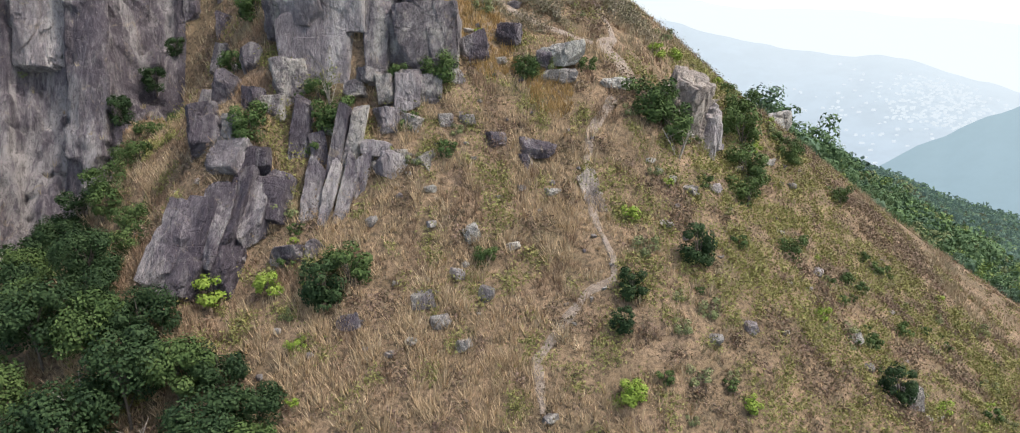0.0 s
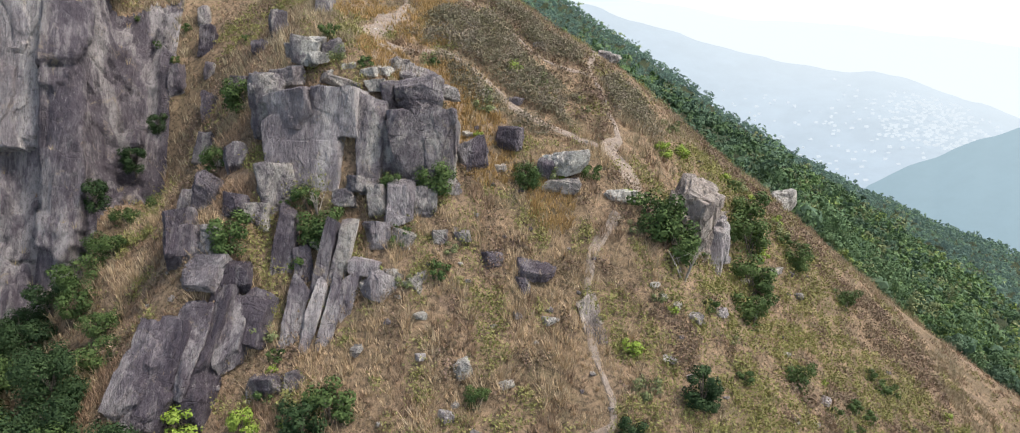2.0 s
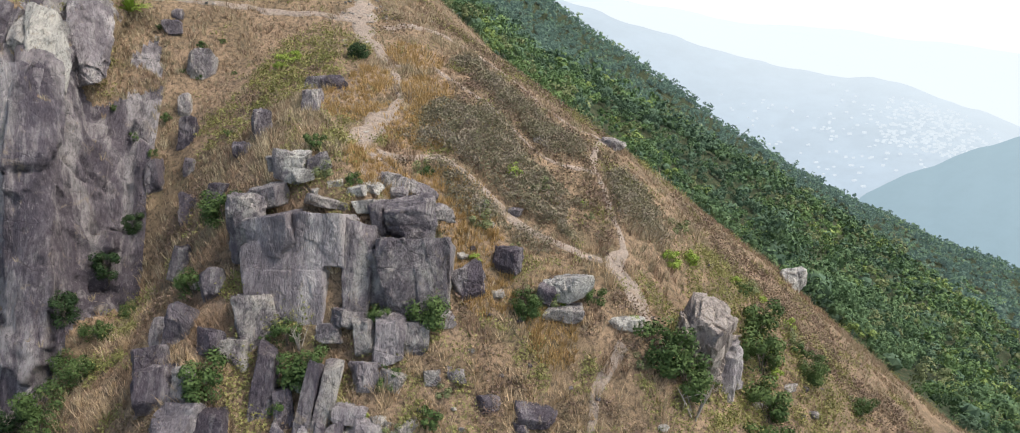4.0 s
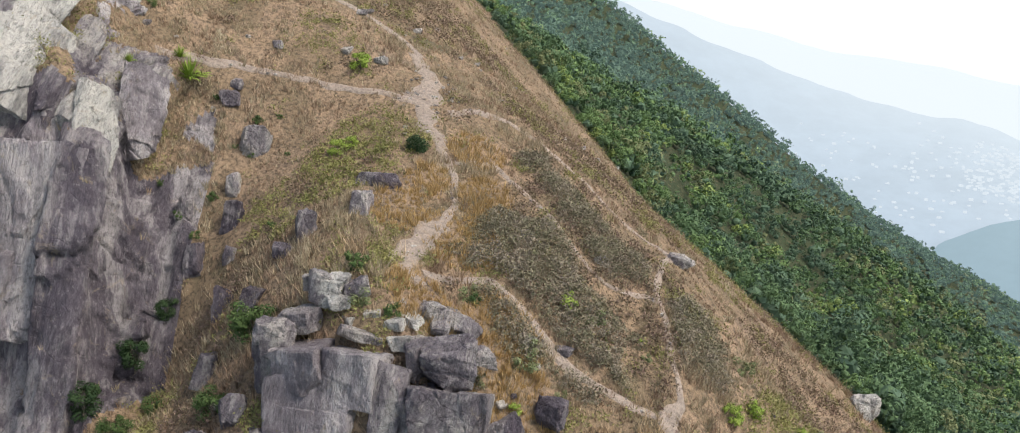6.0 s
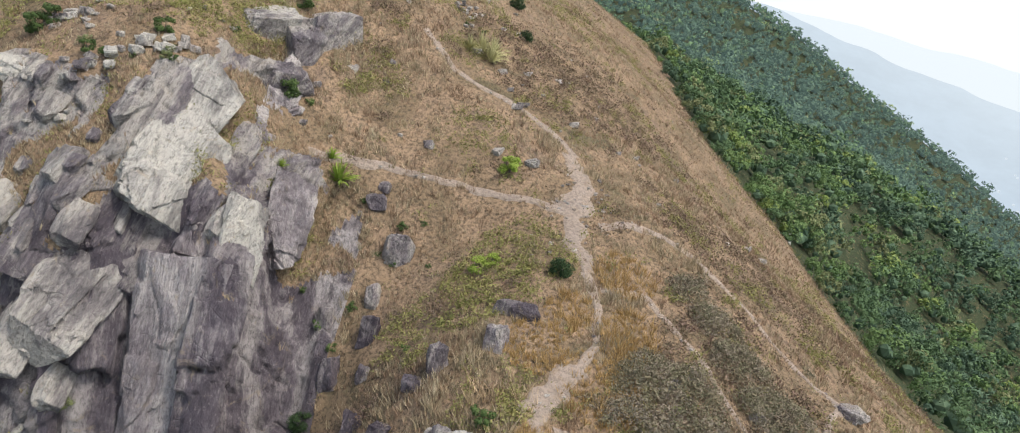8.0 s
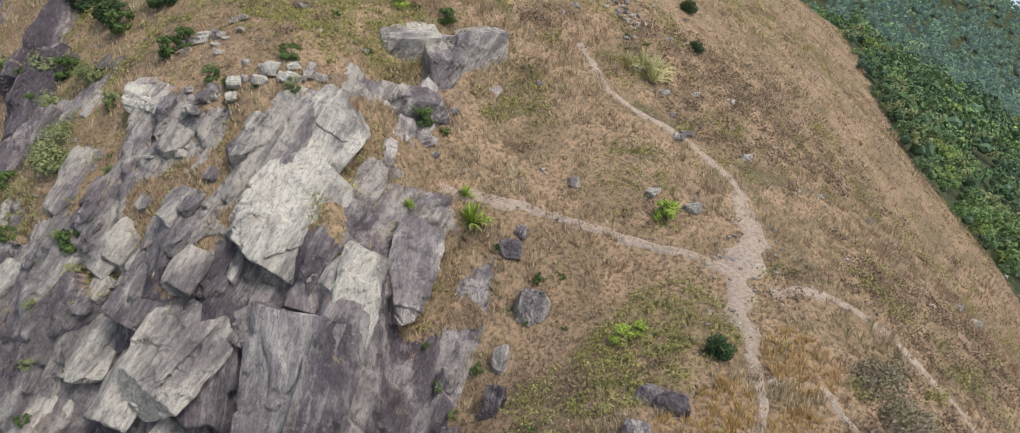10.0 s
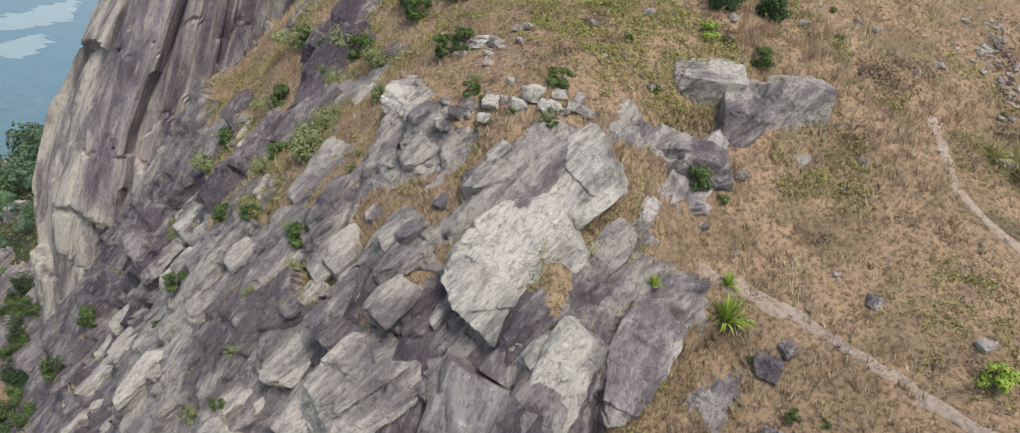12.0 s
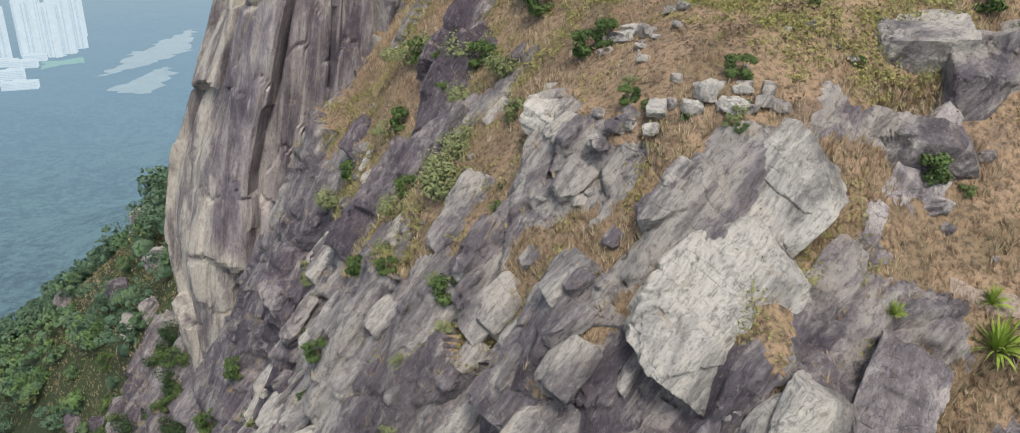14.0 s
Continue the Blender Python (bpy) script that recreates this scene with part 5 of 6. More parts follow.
# mauve-grey stones half sunk in the lower slope
for k in range(60):
    a, b, sx, sy = [(-6, 43, 5, 3), (-4, 47.5, 4, 2), (0, 50, 3, 3), (14, 48, 6, 4), (-12, 41, 3, 2), (18, 58, 6, 4)][k % 6]
    x, y = rng.normal(a, sx), rng.normal(b, sy)
    ob = new("loose_stone", grey_pebbles[k % 6])
    s = rng.uniform(0.4, 0.9) * (1.8 if k % 9 == 0 else 0.9)
    ob.matrix_world = pose(x, y, land(x, y) + 0.1 * s, rng.uniform(-25, 25), rng.uniform(-15, 15), rng.uniform(0, 360)) @ Matrix.Scale(s, 4)
    tagged(ob, "mauve-grey stone half sunk in dry grass", "stone", "half-sunk stones on the lower slope")


# a strip of pale scree on the upper slope
for k in range(90):
    u = rng.uniform(-0.6, 1.3)
    x, y = -29.1 + 2.6 * u + rng.normal(0, 0.9), 96.1 - 2.4 * u + rng.normal(0, 1.1)
    ob = new("loose_stone", pebbles[k % 5])
    s = rng.uniform(0.35, 1.1)
    ob.matrix_world = pose(x, y, land(x, y) + 0.1 * s, rng.uniform(-20, 20), 0, rng.uniform(0, 360)) @ Matrix.Scale(s, 4)
    tagged(ob, "pale broken stone in a strip of scree", "stone", "scree on the upper slope")


# ---- grass and heath ----
def blades(x, y, z, tall, wide, per, rng, bend=0.45):
    """Tufts: slim tapering blades that spread from each place."""
    n = len(x)
    base = np.repeat(np.stack([x, y, z], -1), per, 0)
    h = np.repeat(tall, per) * rng.uniform(0.55, 1.15, n * per)
    ang = rng.uniform(0, 2 * np.pi, n * per)
    out = rng.uniform(0.1, 1.0, n * per) * bend
    root = base + np.stack([np.cos(ang), np.sin(ang), 0 * ang], -1) * (0.12 * h)[:, None]
    tip = root + np.stack([np.cos(ang) * out * h, np.sin(ang) * out * h, h * np.sqrt(1 - 0.5 * out ** 2)], -1)
    turn = rng.uniform(0, 2 * np.pi, n * per)
    side = np.stack([np.cos(turn), np.sin(turn), 0 * turn], -1) * (wide * rng.uniform(0.6, 1.3, n * per))[:, None]
    V = np.stack([root - side - (0, 0, 0.06), root + side - (0, 0, 0.06), tip], 1).reshape(-1, 3)
    return V, np.arange(len(V)).reshape(-1, 3)


def leaflets(C, size, rng, flat=0.35, facing=None):
    """Many small leaves, one at each place, turned more or less towards the crown's outside."""
    n = len(C)
    d1 = rng.normal(0, 1, (n, 3)) * (1, 1, 1 - flat)
    if facing is not None:
        up = facing + rng.normal(0, 0.3, (n, 3))
        up /= np.linalg.norm(up, axis=1)[:, None]
        d1 -= up * (d1 * up).sum(1)[:, None]
        d1 /= np.linalg.norm(d1, axis=1)[:, None]
        d2 = np.cross(d1, up)
        s = (size * rng.uniform(0.6, 1.35, n))[:, None]
        V = np.stack([C - d1 * s, C + d2 * s * 0.6, C + d1 * s, C - d2 * s * 0.6], 1).reshape(-1, 3)
        return V, np.arange(len(V)).reshape(-1, 4)
    d1 /= np.linalg.norm(d1, axis=1)[:, None]
    d2 = np.cross(d1, rng.normal(0, 1, (n, 3)))
    d2 /= np.linalg.norm(d2, axis=1)[:, None]
    s = (size * rng.uniform(0.6, 1.35, n))[:, None]
    V = np.stack([C - d1 * s, C + d2 * s * 0.55, C + d1 * s, C - d2 * s * 0.55], 1).reshape(-1, 3)
    return V, np.arange(len(V)).reshape(-1, 4)


def sprays(C, size, rng, facing):
    """Three-cornered leaf sprays, one at each place, more or less facing the crown's outside."""
    n = len(C)
    up = facing + rng.normal(0, 0.27, (n, 3))
    up /= np.linalg.norm(up, axis=1)[:, None]
    d1 = rng.normal(0, 1, (n, 3))
    d1 -= up * (d1 * up).sum(1)[:, None]
    d1 /= np.linalg.norm(d1, axis=1)[:, None]
    d2 = np.cross(d1, up)
    s = (size * rng.uniform(0.55, 1.4, n))[:, None]
    return np.stack([C - d1 * s + d2 * s * 0.5, C - d1 * s * 0.6 - d2 * s * 0.7, C + d1 * s], 1).reshape(-1, 3)


def scatter(n, box, rng):
    x, y = rng.uniform(box[0], box[1], n), rng.uniform(box[2], box[3], n)
    return x, y


def gather(per_area):
    rng = np.random.default_rng(21)
    xs, ys = [], []
    for box, density in per_area:
        x, y = scatter(int((box[1] - box[0]) * (box[3] - box[2]) * density), box, rng)
        xs.append(x), ys.append(y)
    x, y = np.concatenate(xs), np.concatenate(ys)
    z, r = heights(x, y)
    keep = (r < 0.5) & (wooded(x, y) < 3) & (off_path(x, y) > rng.uniform(-0.45, 0.25, len(x)))
    return x[keep], y[keep], z[keep], r[keep]


def patch(x, y, spots):
    """Closeness to the nearest of some spots (x, y, reach), 1 at its middle."""
    best = np.zeros(x.shape)
    for a, b, r in spots:
        best = np.maximum(best, 1 - np.hypot(x - a, y - b) / r)
    return best


gx, gy, gz, gr = gather([((-26, 36, 33, 70), 20), ((-46, 34, 70, 100), 13), ((-80, 34, 100, 150), 5), ((-90, 20, 150, 215), 2.5), ((-112, -26, 44, 86), 9), ((-100, -46, 86, 112), 3), ((36, 75, 40, 108), 6)])
rng = np.random.default_rng(22)
dice = rng.uniform(0, 1, len(gx))
green = patch(gx, gy, [(-15.5, 68, 6), (-13, 71, 5), (0.5, 38.4, 3), (4.6, 39, 3.5), (5.4, 41.6, 3), (8, 47, 6), (16, 48, 9), (18, 60, 10), (-37, 75, 7), (-40, 72, 8), (-19, 78, 5), (10, 52, 5), (14, 62, 8), (-2, 47, 4), (3, 52, 4), (-12, 49, 4), (-24, 86, 4), (25, 56, 9), (-57, 65, 6), (-52, 68, 5), (-62, 70, 6), (-48, 72, 5)])
heath = patch(gx, gy, [(-3, 66.5, 4.5), (-1, 69.5, 4.0), (2, 69, 4), (0, 62.5, 4), (3, 68, 5), (-1, 73.5, 4), (5, 62, 4), (17, 52, 10), (25, 62, 12), (12, 44, 8), (-18, 92, 10), (-14, 100, 12), (0, 84, 9), (20, 72, 10)])
ochre = patch(gx, gy, [(-6.6, 71.2, 2.2), (-6.2, 62.4, 2.6), (-7.6, 56.6, 2.0), (-4.2, 55.6, 2.8), (-1.6, 53.6, 2.0), (-3.0, 57.6, 2.4), (-10.2, 63.4, 2.2), (-9.0, 66.4, 1.8), (2.0, 52.0, 1.6), (-5.4, 66.5, 2.0), (-2.2, 55.0, 2.4)])
rusty = 0.5 + 0.5 * waves(gx, gy, 11, 81, 3) + 0.25 * step(62, 76, gy)
wild = waves(gx, gy, 4.0, 91, 3)
kind = np.zeros(len(gx), int)
kind[dice < rusty * 0.9 - 0.12] = 1
kind[(heath + 0.35 * wild > 0.28) & (dice < 0.82)] = 3
kind[(green + 0.5 * wild > 0.42) & (dice < 0.72)] = 2
kind[(wild > 0.30) & (dice > 0.5)] = 2
kind[(waves(gx, gy, 1.8, 131, 2) > 0.5) & (dice > 0.3)] = 2
kind[(waves(gx, gy, 2.2, 141, 2) > 0.45) & (dice < 0.8)] = 3
kind[(ochre > 0.1) & (dice < 0.9)] = 4
kind[(gr > 0.2) & (dice < 0.6)] = 0
other = rng.uniform(0, 1, len(gx))
tuft = waves(gx, gy, 3.2, 161, 3)
kind[(kind == 0) & (tuft > 0.22) & (other < 0.8)] = 1
kind[(kind == 1) & (tuft < -0.22) & (other < 0.8)] = 0
kind[(kind == 2) & (gy < 58) & (gx < 10) & (green < 0.3) & (other < 0.6)] = 0
kind[(kind == 0) & (gy < 56 + 5 * waves(gx, gy, 6, 151, 2)) & (gx > -24)] = 5
kind[(kind == 3) & (gy < 58) & (gx < 10) & (other < 0.6)] = 1
fine_a, fine_b, fine_c = waves(gx, gy, 1.5, 261, 2), waves(gx, gy, 1.3, 271, 2), waves(gx, gy, 6.0, 281, 2)
near_slope = (gy < 57 + 4 * waves(gx, gy, 6, 151, 2)) & (gx > -24) & (ochre < 0.1)
sunny = step(4, 12, gx)
kind[near_slope] = np.where(sunny[near_slope] > other[near_slope], 0, 5)
kind[near_slope & (fine_a + 0.4 * fine_c > 0.12)] = 1
kind[near_slope & (fine_b + 0.35 * green + 0.15 * sunny - 0.3 * fine_c > 0.26)] = 2
kind[near_slope & (fine_b - 0.15 * sunny < -0.36)] = 3
gaps = (kind != 4) & (waves(gx, gy, 0.9, 291, 2) < -0.30 + 0.15 * (gy > 58)) & (other < 0.85)
gx, gy, gz, gr, kind, green, dice = (v[~gaps] for v in (gx, gy, gz, gr, kind, green, dice))
tall = (0.55 + 0.35 * (waves(gx, gy, 5, 95, 2)) + 0.42 * waves(gx, gy, 1.2, 98, 2) + 0.06 * step(60, 44, gy) - 0.14 * step(58, 70, gy) + 0.25 * patch(gx, gy, [(-6, 40, 9), (-3, 45, 7), (-9, 36, 7), (-13, 58, 5)])) * rng.uniform(0.6, 1.2, len(gx))
ledges = []
grassy = quads[earth[quads].mean(1) > 0.45]
corner = P[grassy]
area = np.linalg.norm(np.cross(corner[:, 1] - corner[:, 0], corner[:, 3] - corner[:, 0]), axis=1)
pick = rng.choice(len(grassy), 8000, p=area / area.sum())
for k in pick:
    ledges.append(tuple(corner[k].mean(0) + rng.normal(0, 0.05, 3) * (1, 1, 0)))
for x, y in zip(rng.uniform(-92, -26, 4000), rng.uniform(44, 70, 4000)):
    at, way, _, _ = TREE.ray_cast(Vector((x, y, 300)), Vector((0, 0, -1)))
    if at and way.z > 0.7 and heights(np.array([x]), np.array([y]))[1][0] > 0.4:
        ledges.append((x, y, at.z))
for x, y in zip(rng.uniform(-152, -97, 3200), rng.uniform(38, 60, 3200)):
    if np.hypot((x + 124) / 28, (y - 49) / 10) < 1.05:
        ledges.append((x, y, land(x, y)))
ledges = np.array(ledges)
gx, gy, gz = np.concatenate([gx, ledges[:, 0]]), np.concatenate([gy, ledges[:, 1]]), np.concatenate([gz, ledges[:, 2]])
kind = np.concatenate([kind, np.where(rng.uniform(0, 1, len(ledges)) < 0.62, rng.integers(0, 2, len(ledges)), np.where(waves(ledges[:, 0], ledges[:, 1], 4, 193, 2) > 0.05, 2, 0))])
tall = np.concatenate([tall, rng.uniform(0.25, 0.6, len(ledges))])
for k, name, mat, per, lo, wide, label in ((0, "straw_grass", STRAW, 7, 1.0, 0.03, "dry straw-coloured grass on the slope"), (5, "pale_reed_grass", REED, 8, 1.1, 0.028, "pale tall reed grass on the lower slope"), (1, "rusty_grass", RUST, 7, 0.85, 0.03, "rust-brown dry grass on the slope"), (4, "ochre_grass", OCHRE, 10, 0.95, 0.028, "bright ochre grass in patches on the spur")):
    m = kind == k
    V, F = blades(gx[m], gy[m], gz[m], np.maximum(0.2, tall[m] * lo), wide, per, rng, 0.8)
    tagged(new(name, mesh_of(name, V, F, mat)), label, "grass", kind="stuff")
for k, name, mat, per, size, label in ((2, "green_herbs", HERB, 16, 0.080, "low green herbs and ferns among the grass"), (3, "brown_heath", HEATH, 14, 0.085, "low brown heath with fine twigs")):
    m = np.where(kind == k)[0]
    C = np.repeat(np.stack([gx[m], gy[m], gz[m]], -1), per, 0)
    C += rng.normal(0, 1, C.shape) * (0.22, 0.22, 0.0) + np.abs(rng.normal(0, 1, C.shape)) * (0, 0, 0.24) * np.repeat(0.5 + tall[m], per)[:, None]
    V = sprays(C, size * 0.95, rng, rng.normal(0, 1, C.shape))
    tagged(new(name, mesh_of(name, V, np.arange(len(V)).reshape(-1, 3), mat)), label, "undergrowth", kind="stuff")


# dense heath, knee-high, in the wedges between the paths
rng = np.random.default_rng(27)
mounds = [(-3.4, 63.9, 2.8), (-3.6, 60.6, 2.4), (-0.8, 61.9, 3.0), (1.1, 60.9, 2.8), (-1.4, 64.6, 2.4), (0.9, 69.0, 2.2), (3.9, 67.2, 2.4), (2.4, 66.0, 2.2), (-2.8, 73.0, 1.6), (-0.9, 71.6, 2.0), (1.4, 58.4, 2.4), (8.6, 66.2, 2.2), (8.2, 63.4, 2.4), (-2.2, 58.2, 2.2)]
x, y = scatter(9000, (-8, 12, 54, 76), rng)
near = patch(x, y, mounds) + 0.22 * waves(x, y, 2.2, 231, 3)
keep = (near > 0.12) & (off_path(x, y) > 0.42)
x, y, near = x[keep], y[keep], near[keep]
z = heights(x, y)[0]
lift = 0.7 * step(0.1, 0.5, near) * (1 + 0.4 * waves(x, y, 1.4, 233, 2))
C = np.repeat(np.stack([x, y, z], -1), 26, 0)
up = np.abs(rng.normal(0.75, 0.25, len(C))) * np.repeat(0.12 + lift, 26)
C += rng.normal(0, 1, C.shape) * (0.2, 0.2, 0.0) + up[:, None] * (0, 0, 1)
V = sprays(C, 0.068, rng, rng.normal(0, 1, C.shape) + (0, 0, 0.5))
tagged(new("heath_mat", mesh_of("heath_mat", V, np.arange(len(V)).reshape(-1, 3), HEATH_MAT)), "dense knee-high grey-green heath between the paths", "undergrowth", kind="stuff")


# ---- bushes and trees ----
def tube(points, radii, sides=6):
    pts = [Vector(p) for p in points]
    V, F = [], []
    for i, p in enumerate(pts):
        d = (pts[min(i + 1, len(pts) - 1)] - pts[max(i - 1, 0)]).normalized()
        a = d.orthogonal().normalized()
        b = d.cross(a)
        for s in range(sides):
            t = 2 * math.pi * s / sides
            V.append(p + (a * math.cos(t) + b * math.sin(t)) * radii[i])
        if i:
            o = (i - 1) * sides
            F += [(o + s, o + (s + 1) % sides, o + sides + (s + 1) % sides, o + sides + s) for s in range(sides)]
    return V, F


def woody(tubes):
    V, F = [], []
    for v, f in tubes:
        o = len(V)
        V += v
        F += [tuple(i + o for i in q) for q in f]
    return np.array([tuple(v) for v in V]), np.array(F)


def crown_points(height, wide, clumps, leaves, rng, low=0.3):
    out, heads, ways = [], [], []
    for _ in range(clumps):
        a, u = rng.uniform(0, 2 * np.pi), rng.uniform(0, 1)
        zc = height * (low + (0.92 - low) * u)
        reach = wide * 0.5 * math.sqrt(max(0.08, 1 - ((zc / height - 0.55) / 0.55) ** 2)) * rng.uniform(0.45, 0.95)
        c = np.array([reach * math.cos(a), reach * math.sin(a), zc])
        r = wide * rng.uniform(0.14, 0.24)
        d = rng.normal(0, 1, (leaves, 3))
        d /= np.linalg.norm(d, axis=1)[:, None]
        out.append(c + d * r * rng.uniform(0.65, 1.1, (leaves, 1)) * (1, 1, 0.8))
        heads.append(c)
        ways.append(d + (0, 0, 0.35))
    return np.concatenate(out), heads, np.concatenate(ways)


def plant(name, category, label, height, wide, clumps, leaves, size, mat, seed, low=0.3, trunk=0.07, stems=1):
    """A tree or bush: woody stems with limbs to every clump of the crown, and the crown's leaves."""
    rng = np.random.default_rng(seed)
    C, heads, ways = crown_points(height, wide, clumps, leaves, rng, low)
    root = new(name)
    tubes = [[] for s in range(stems)]
    for s in range(stems):
        lean = rng.normal(0, 0.06 * height, 2) + (0 if stems == 1 else 0.12 * wide) * rng.normal(0, 1, 2)
        path = [(0.1 * lean[0], 0.1 * lean[1], -0.5), (0.3 * lean[0], 0.3 * lean[1], 0.25 * height), (0.8 * lean[0], 0.8 * lean[1], 0.55 * height), (lean[0], lean[1], 0.85 * height)]
        tubes[s].append(tube(path, [trunk * 1.3, trunk, trunk * 0.65, trunk * 0.2]))
    for k, h in enumerate(heads[::2]):
        start = Vector((0, 0, h[2] * 0.55))
        tubes[k % stems].append(tube([start, start.lerp(Vector(h), 0.55) + Vector((0, 0, 0.05 * height)), h], [trunk * 0.4, trunk * 0.28, trunk * 0.1], 4))
    for t in tubes:
        V, F = woody(t)
        part("trunk" if stems == 1 else "stem", mesh_of("wood", V, F, BARK, True), root)
    V, F = leaflets(C, size * 0.8, rng, 0.35, ways)
    part("crown" if stems == 1 else "foliage", mesh_of("leaves", V, F, mat), root)
    return tagged(root, label, category)


rng = np.random.default_rng(31)


def set_down(source, spots, group):
    """Copies of a plant on the ground: (x, y, size, turn), the first one being the source itself."""
    source["group"] = group
    for k, (x, y, s, turn) in enumerate(spots):
        m = pose(x, y, land(x, y) - 0.05, 0, 0, turn) @ Matrix.Scale(s, 4)
        if k == 0:
            source.matrix_world = m
        else:
            copy_thing(source, m).matrix_basis = m


WOOD = "trees at the foot of the gully"
set_down(plant("tree", "tree", "dense dark green broadleaf tree on the gully floor", 4.6, 3.8, 33, 220, 0.125, LEAF_DARK, 1), [(-24.6, 39.2, 1.0, 0), (-19.4, 36.6, 1.05, 80), (-28.6, 43.6, 0.95, 190), (-21.6, 34.6, 1.1, 300), (-15.2, 34.6, 0.95, 40), (-30.8, 40.2, 1.0, 120), (-23.4, 43.0, 0.75, 220), (-33, 46, 1.0, 20)], WOOD)
set_down(plant("tree", "tree", "mid-green broadleaf tree with a rounded crown", 4.0, 3.6, 31, 220, 0.12, LEAF_MID, 2), [(-21.6, 38.8, 0.95, 10), (-26.6, 37.4, 1.05, 100), (-17.2, 37.2, 0.95, 210), (-26.8, 41.8, 0.9, 330), (-12.8, 33.6, 1.0, 60), (-29.4, 47.4, 0.8, 150), (-18.4, 33.4, 1.0, 270)], WOOD)
set_down(plant("tree", "tree", "low dark tree with layered leaves", 3.3, 3.6, 28, 200, 0.115, LEAF_DARK, 3, 0.2), [(-19.6, 39.8, 0.9, 0), (-25.2, 45.6, 0.85, 70), (-15.4, 37.6, 0.75, 140), (-28.4, 50.0, 0.8, 240), (-22.6, 41.2, 0.8, 310), (-13.2, 36.2, 0.75, 190), (-30.6, 53.0, 0.75, 20)], WOOD)
GULLY_BUSH = "bushes along the gully"
set_down(plant("bush", "bush", "spreading green bush against the foot of the cliff", 1.7, 2.4, 18, 128, 0.10, LEAF_MID, 4, 0.1, 0.03, 4), [(-26.4, 52.6, 1.1, 0), (-25.6, 50.6, 1.0, 60), (-26.2, 55.4, 0.9, 120), (-25.2, 57.2, 0.7, 200), (-24.4, 53.4, 0.8, 250), (-23.2, 48.4, 0.9, 300), (-22.2, 45.6, 0.9, 20), (-24.2, 59.6, 0.6, 90)], GULLY_BUSH)
set_down(plant("bush", "bush", "dark bush growing at the foot of the cliff", 2.2, 2.2, 18, 128, 0.11, LEAF_DARK, 5, 0.1, 0.03, 4), [(-28.9, 53.6, 1.2, 0), (-27.0, 57.2, 0.9, 60), (-25.6, 60.4, 0.8, 130), (-24.6, 62.8, 0.6, 200), (-31.6, 50.6, 1.1, 20)], GULLY_BUSH)
SLOPE_BUSH = "bushes scattered on the grassy slope"
set_down(plant("bush", "bush", "round dense green bush on open grass", 2.3, 2.0, 23, 144, 0.10, LEAF_DARK, 6, 0.08, 0.03, 4), [(9.2, 43.6, 1.0, 0), (5.3, 41.2, 0.75, 60), (20.0, 42.6, 1.0, 130), (-10.4, 40.6, 1.15, 200), (4.6, 39.8, 0.6, 260)], SLOPE_BUSH)
set_down(plant("bush", "bush", "loose mid-green bush on the dry slope", 1.9, 2.4, 20, 128, 0.10, LEAF_MID, 7, 0.08, 0.03, 4), [(-9.2, 41.6, 1.1, 0), (-2.1, 42.6, 0.55, 60), (-10.6, 48.9, 1.0, 110), (-15.4, 47.9, 1.05, 160), (-4.6, 50.8, 1.0, 210), (8.2, 52.0, 1.3, 250), (9.4, 51.4, 1.2, 300), (15.2, 55.8, 1.3, 340), (15.6, 58.6, 1.4, 20), (14.6, 53.4, 1.1, 70), (16.4, 61.6, 1.2, 120), (19.8, 61.2, 0.9, 170), (0.7, 52.7, 0.7, 220), (-11.6, 50.0, 0.7, 10), (-6.8, 50.6, 0.6, 40), (16.6, 50.4, 0.8, 99), (24.6, 64.0, 0.9, 60), (-17.4, 53.2, 0.8, 31), (-16.4, 56.2, 1.0, 77)], SLOPE_BUSH)
set_down(plant("bush", "bush", "bright lime-green bush on the dry slope", 1.3, 1.6, 15, 112, 0.09, LEAF_LIME, 8, 0.08, 0.025, 4), [(-16.8, 42.0, 1.15, 0), (-13.4, 41.4, 0.95, 70), (4.6, 37.0, 1.0, 140), (-16.4, 77.0, 0.95, 210), (-15.7, 69.0, 0.8, 280), (-14.9, 69.6, 0.6, 300), (-37.2, 78.2, 0.8, 30), (10.2, 60.6, 0.8, 10), (-2.0, 54.2, 0.45, 10), (6.8, 53.4, 0.5, 45)], SLOPE_BUSH)
CLIFF_BUSH = "bushes rooted in the cliff"
